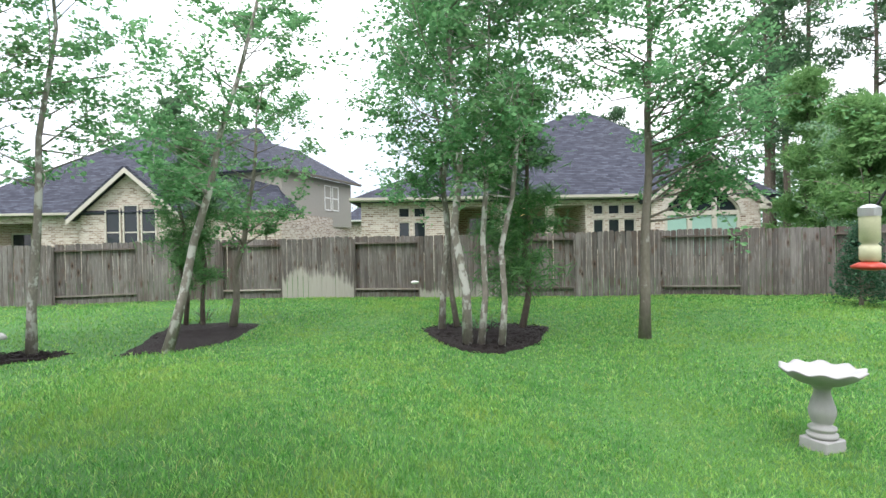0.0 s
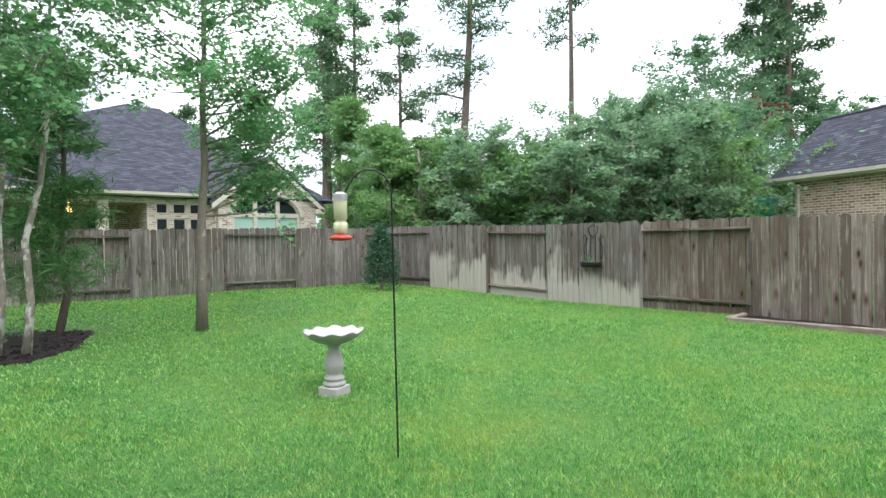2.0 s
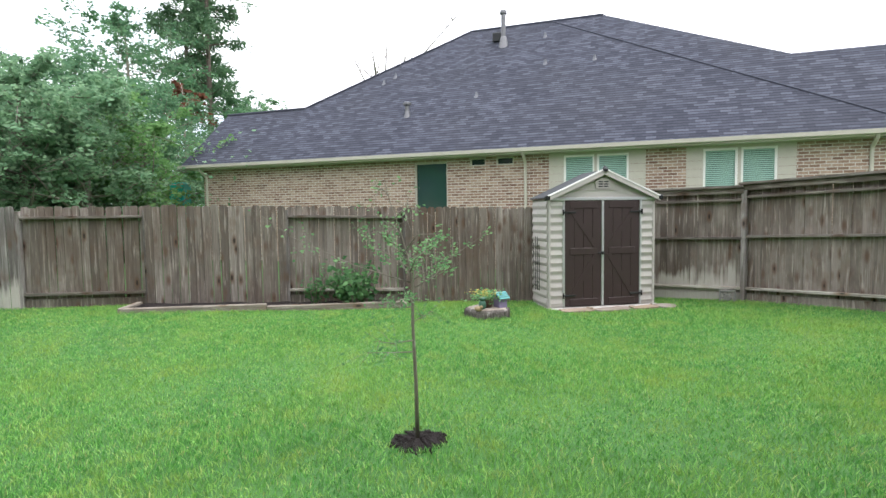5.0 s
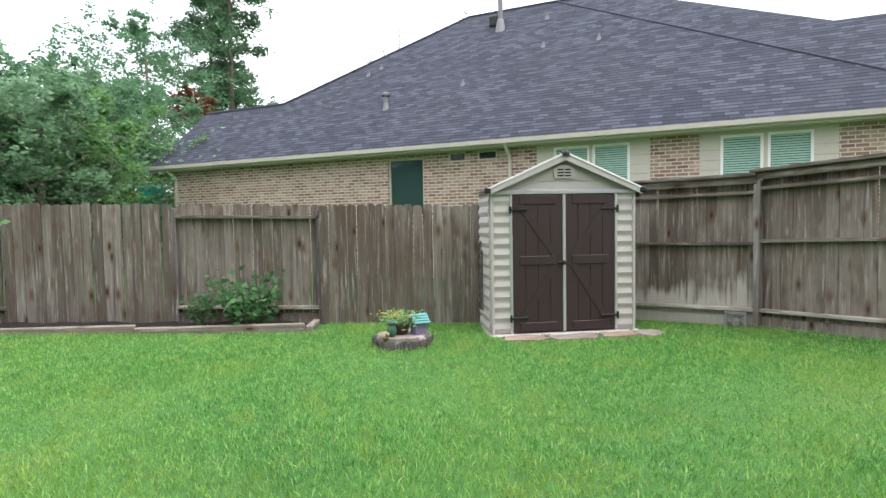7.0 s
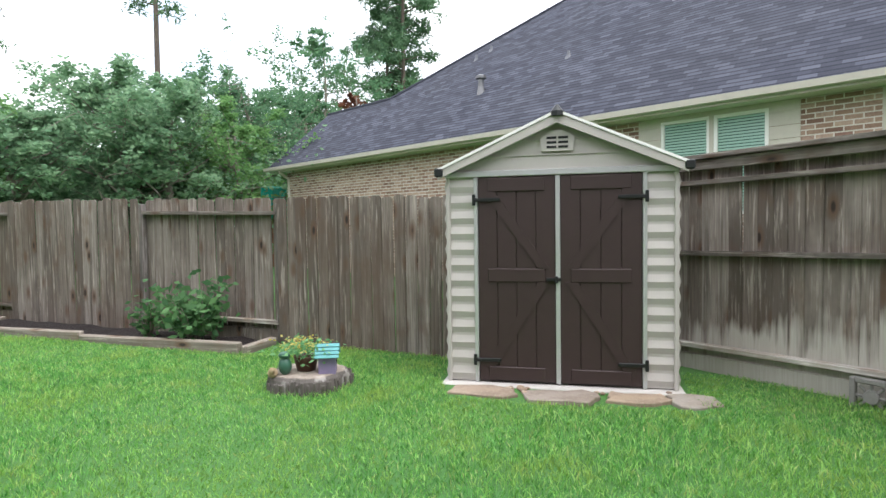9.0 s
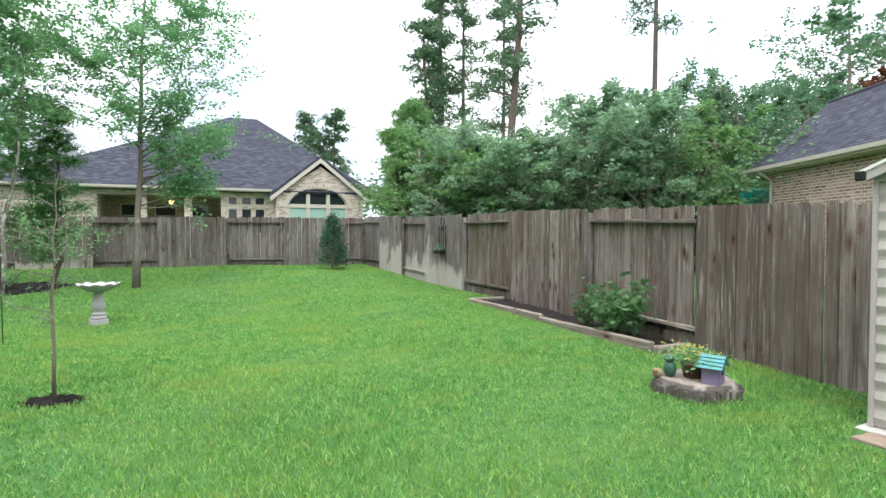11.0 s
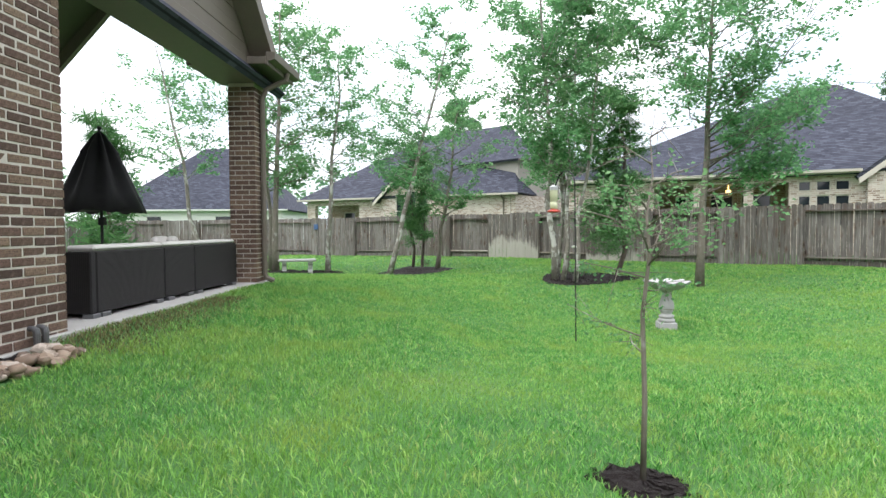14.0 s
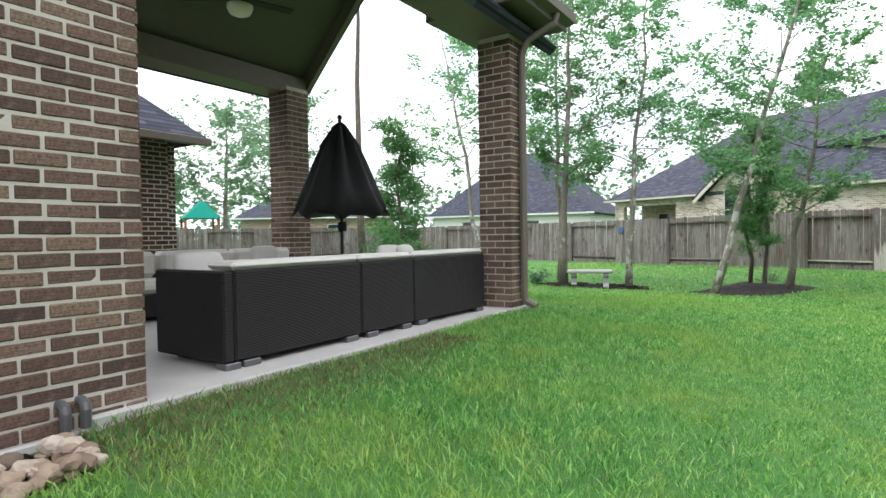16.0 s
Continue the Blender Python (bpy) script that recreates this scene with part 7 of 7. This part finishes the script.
def bench():
    b = thing("stone_bench", pose(-6.55, 8.1, gz(-6.55, 8.1) - 0.01, 0, 0, 44), "pale cast stone garden bench with two scrolled legs", "bench")
    part("seat", box((-0.52, -0.19, 0.36), (0.52, 0.19, 0.43), None, 0.02), M_STONE, b)
    for u in (-0.36, 0.36):
        bm = bmesh.new()
        add_poly(bm, [(u - 0.06, -0.15, 0), (u - 0.06, 0.15, 0), (u - 0.06, 0.15, 0.07), (u - 0.06, 0.09, 0.13), (u - 0.06, 0.09, 0.24), (u - 0.06, 0.15, 0.3), (u - 0.06, 0.15, 0.36), (u - 0.06, -0.15, 0.36),
                      (u - 0.06, -0.15, 0.3), (u - 0.06, -0.09, 0.24), (u - 0.06, -0.09, 0.13), (u - 0.06, -0.15, 0.07)], 0.12, (1, 0, 0))
        part("leg", bm, M_STONE, b)


bench()


def vent_block():
    v = thing("decorative_block", Matrix.Translation((10.3, -7.23, -0.22)) @ pose(0, 0, 0, 0, 0, -126) @ Matrix.Translation((0, -0.12, 0)), "pierced grey stone block leaning by the fence", "ornament")
    for a in (0, 0.24):
        part("frame_side", box((a, -0.03, 0), (a + 0.04, 0.03, 0.28), None, 0.006), M_BLOCK, v)
        part("frame_side", box((0.041, -0.03, a), (0.239, 0.03, a + 0.04), None, 0.006), M_BLOCK, v)
    for k in range(4):
        a = math.pi * k / 4
        bm = bmesh.new()
        add_tube(bm, [(0.14 - 0.11 * math.cos(a), 0, 0.14 - 0.11 * math.sin(a)), (0.14 + 0.11 * math.cos(a), 0, 0.14 + 0.11 * math.sin(a))], 0.013, 6)
        part("tracery_bar", bm, M_BLOCK, v)
    bm = bmesh.new()
    add_lathe(bm, [(0.05, -0.02), (0.06, 0.0), (0.05, 0.02)], 14, pose(0.14, 0, 0.14, 90))
    part("rosette", bm, M_BLOCK, v)


vent_block()


def fence_lantern(x, y, z, label):
    l = thing("hanging_lantern", Matrix.Translation((x, y, z)), label, "lantern")
    bm = bmesh.new()
    add_lathe(bm, [(0.06, 0), (0.075, 0.02), (0.07, 0.2), (0.09, 0.21), (0.03, 0.28), (0.008, 0.34)], 8)
    part("body", bm, M_METAL, l)
    bm = bmesh.new()
    add_tube(bm, [(0, 0.0, 0.33), (0, 0.0, 0.42), (0, 0.1, 0.44)], 0.006, 5)
    part("bracket", bm, M_METAL, l)


fence_lantern(-15.7, 15.6, 1.25, "small black lantern hung on the fence")
p = finish("fence_plaque", box((-0.12, -0.02, 0), (0.12, 0.0, 0.24), None, 0.01), M_BLUE)
p.matrix_basis = pose(-12.5, 15.83, 1.2)
tagged(p, "small blue plaque fixed on the fence", "plaque")


def path_sign(x, y):
    s = thing("garden_stake", Matrix.Translation((x, y, gz(x, y))), "thin metal garden stake with a small white bird", "garden stake")
    bm = bmesh.new()
    add_tube(bm, [(0, 0, -0.05), (0, 0, 0.5)], 0.008, 6)
    part("stake", bm, M_PIPE, s)
    bm = bmesh.new()
    bmesh.ops.create_uvsphere(bm, u_segments=12, v_segments=8, radius=0.06, matrix=Matrix.Translation((0.02, 0, 0.53)) @ Matrix.Diagonal((1.8, 0.7, 0.7, 1)))
    part("bird", bm, M_WHITE, s, "", True)


path_sign(-0.32, 14.6)


def playset():
    p = thing("playset", Matrix.Translation((-30.5, 1.9, 0)) @ Matrix.Scale(1.15, 4), "wooden play frame with a teal canopy beyond the fence", "playset")
    bm = bmesh.new()
    for x in (0, 1.6):
        for y in (0, 1.4):
            add_box(bm, (x - 0.05, y - 0.05, 0), (x + 0.05, y + 0.05, 2.0))
    add_box(bm, (-0.1, -0.1, 1.1), (1.7, 1.5, 1.3))
    part("frame", bm, M_ORANGE, p)
    bm = bmesh.new()
    add_poly(bm, [(-0.2, -0.1, 2.0), (-0.2, 1.5, 2.0), (-0.2, 0.7, 2.8)], 2.0, (1, 0, 0))
    part("canopy", bm, M_TEAL, p)


playset()
cano = thing("play_canopy", pose(22.3, 6.4, 0), "teal play canopy showing past the house corner", "playset")
part("canopy", box((-0.6, -0.25, 1.6), (0.3, 0.25, 2.75), None, 0.05), M_TEAL, cano)
part("post", box((-0.6, -0.2, -0.3), (-0.5, -0.1, 1.6)), M_ORANGE, cano)


def rock_border():
    rng = random.Random(12)
    for k in range(120):
        u = rng.uniform(-2.6, -1.2) if k % 4 == 0 else rng.uniform(-1.25, -0.42)
        v = rng.uniform(0.1, 0.4) + 0.14 * rng.random() * math.exp(-((u + 0.7) / 0.4) ** 2)
        s = rng.uniform(0.036, 0.072)
        q = PAT @ Vector((u, v, 0))
        bm = bmesh.new()
        bmesh.ops.create_icosphere(bm, subdivisions=2, radius=1.0)
        for vv in bm.verts:
            vv.co = vv.co * (0.85 + 0.35 * noise.noise(vv.co * 1.4 + Vector((k, 0, 0))))
        st = finish("border_stone", bm, M_PEBBLE, None, k % 3 == 0)
        st.matrix_basis = pose(q.x, q.y, gz(q.x, q.y) + s * 0.35 + rng.uniform(0, 0.05), 0, 0, rng.uniform(0, 360)) @ Matrix.Diagonal((s * 1.15, s * 0.85, s * 0.7, 1))
        tagged(st, "rounded tan and grey border stone edging a bed", "stone", "border stones")
    ring = [PAT @ Vector(p) for p in ((-2.8, 0.02, 0), (-0.6, 0.02, 0), (-0.55, 0.2, 0), (-0.8, 0.28, 0), (-2.8, 0.24, 0))]
    bed("mulch_bed", [(p.x, p.y) for p in ring], "dark mulch bed along the brick house wall")


rock_border()


# ---- the lawn's blades ----
def blades():
    """Single blades, thickest where the walk passes."""
    rng = np.random.default_rng(99)
    n = int(25 * 25.3 * 3300)
    p = np.stack([rng.uniform(-14, 10.9, n), rng.uniform(-9, 16.3, n)], 1)
    share = 0.2 + 0.8 / (1 + np.exp((p[:, 1] - 5.5) / 1.3))
    share *= 0.3 + 0.7 / (1 + np.exp((-3.2 - p[:, 0]) / 0.8))
    p = p[(rng.uniform(size=n) < share) & ~((p[:, 0] < 0) & (p[:, 1] < -4))]
    # not on the patio, the wall or the beds
    loc = (p - (-0.475, -1.37))
    u, v = loc @ np.array((-0.43, 0.903)), loc @ np.array((0.903, 0.43))
    ok = ~((v < 0.06) & (u < 5.0)) & ~((v < 0.5) & (u < -0.42) & (u > -3)) & ~((v < 0.1) & (u > 4.9) & (u < 5.0))
    def poly(ring, grow=1.0):
        inside = np.zeros(len(p), bool)
        n = len(ring)
        for i in range(n):
            (xa, ya), (xb, yb) = ring[i], ring[(i + 1) % n]
            c = ((ya > p[:, 1]) != (yb > p[:, 1])) & (p[:, 0] < (xb - xa) * (p[:, 1] - ya) / (yb - ya + 1e-12) + xa)
            inside ^= c
        return inside
    for ring in ([(-4.85, 8.75), (-4.0, 9.2), (-3.5, 10.6), (-3.55, 12.3), (-4.4, 12.6), (-5.5, 12.5), (-5.5, 11.4), (-5.1, 10.0)],
                 [(-0.1, 10.9), (0.2, 9.6), (0.6, 8.65), (1.2, 8.5), (1.9, 9.3), (2.4, 10.9), (1.6, 11.5), (0.6, 11.4)],
                 [(-7.6, 7.3), (-6.9, 7.3), (-5.8, 8.7), (-5.7, 9.3), (-6.5, 9.4), (-7.5, 8.2)],
                 [(10.1, 3.2), (11, 3.2), (11, -1.6), (10.3, -1.6)], [(9.5, -4.1), (10.0, -3.85), (11, -3.85), (11, -6.0), (10.1, -6.0), (9.65, -6.1)]):
        ok &= ~poly(ring)
    ok &= ((p[:, 0] - 4.27) ** 2 + (p[:, 1] + 1.36) ** 2 > 0.19 ** 2) & ((p[:, 0] - 9.5) ** 2 + (p[:, 1] + 2.77) ** 2 > 0.33 ** 2) & ((p[:, 0] - 3.66) ** 2 + (p[:, 1] - 5.06) ** 2 > 0.16 ** 2)
    p = p[ok]
    uu, vv = u[ok], v[ok]
    n = len(p)
    z = height(p[:, 0], p[:, 1])
    tall = rng.uniform(0.022, 0.058, n) * (1 + 0.35 * np.exp(-(np.maximum(vv, 0) / 1.8) ** 2)) * (1 + 0.35 * np.sin(p[:, 0] * 1.7 + np.sin(p[:, 1] * 1.3)) * np.cos(p[:, 1] * 1.1))
    far = np.clip((p[:, 1] - 4) / 10, 0, 1)
    wide = rng.uniform(0.0022, 0.0043, n) * (1 + 2.4 * far)
    a = rng.uniform(0, 2 * np.pi, n)
    side = np.stack([np.cos(a), np.sin(a), np.zeros(n)], 1) * wide[:, None]
    b = rng.uniform(0, 2 * np.pi, n)
    ln = tall * rng.uniform(0.15, 1.05, n)
    over = np.stack([np.cos(b) * ln, np.sin(b) * ln, np.zeros(n)], 1)
    base = np.stack([p[:, 0], p[:, 1], z - 0.004], 1)
    mid = base + over * 0.35 + np.stack([np.zeros(n), np.zeros(n), tall * 0.6], 1)
    tip = base + over + np.stack([np.zeros(n), np.zeros(n), tall], 1)
    v = np.stack([base, mid + side, tip, mid - side], 1).reshape(-1, 3)
    # a worn strip of dry grass beside the slab
    dry = (uu > -0.45) & (uu < 2.6) & (vv > 0.08) & (vv < 1.2 - 0.2 * uu + 0.3 * np.sin(uu * 5) * np.sin(vv * 7 + uu)) & (rng.uniform(size=n) < 0.85 * np.exp(-((vv - 0.3) / 0.4) ** 2))
    w = v.reshape(n, 12)
    for name, pick, mat, label in (("grass", ~dry, M_BLADE, "mown lawn grass with pale dry patches"), ("dry_grass", dry, M_DRY, "worn brown dry grass beside the patio slab")):
        k = int(pick.sum())
        tagged(from_arrays(name, w[pick].reshape(-1, 3), np.arange(4 * k).reshape(k, 4), mat), label, "grass", kind="stuff")


blades()
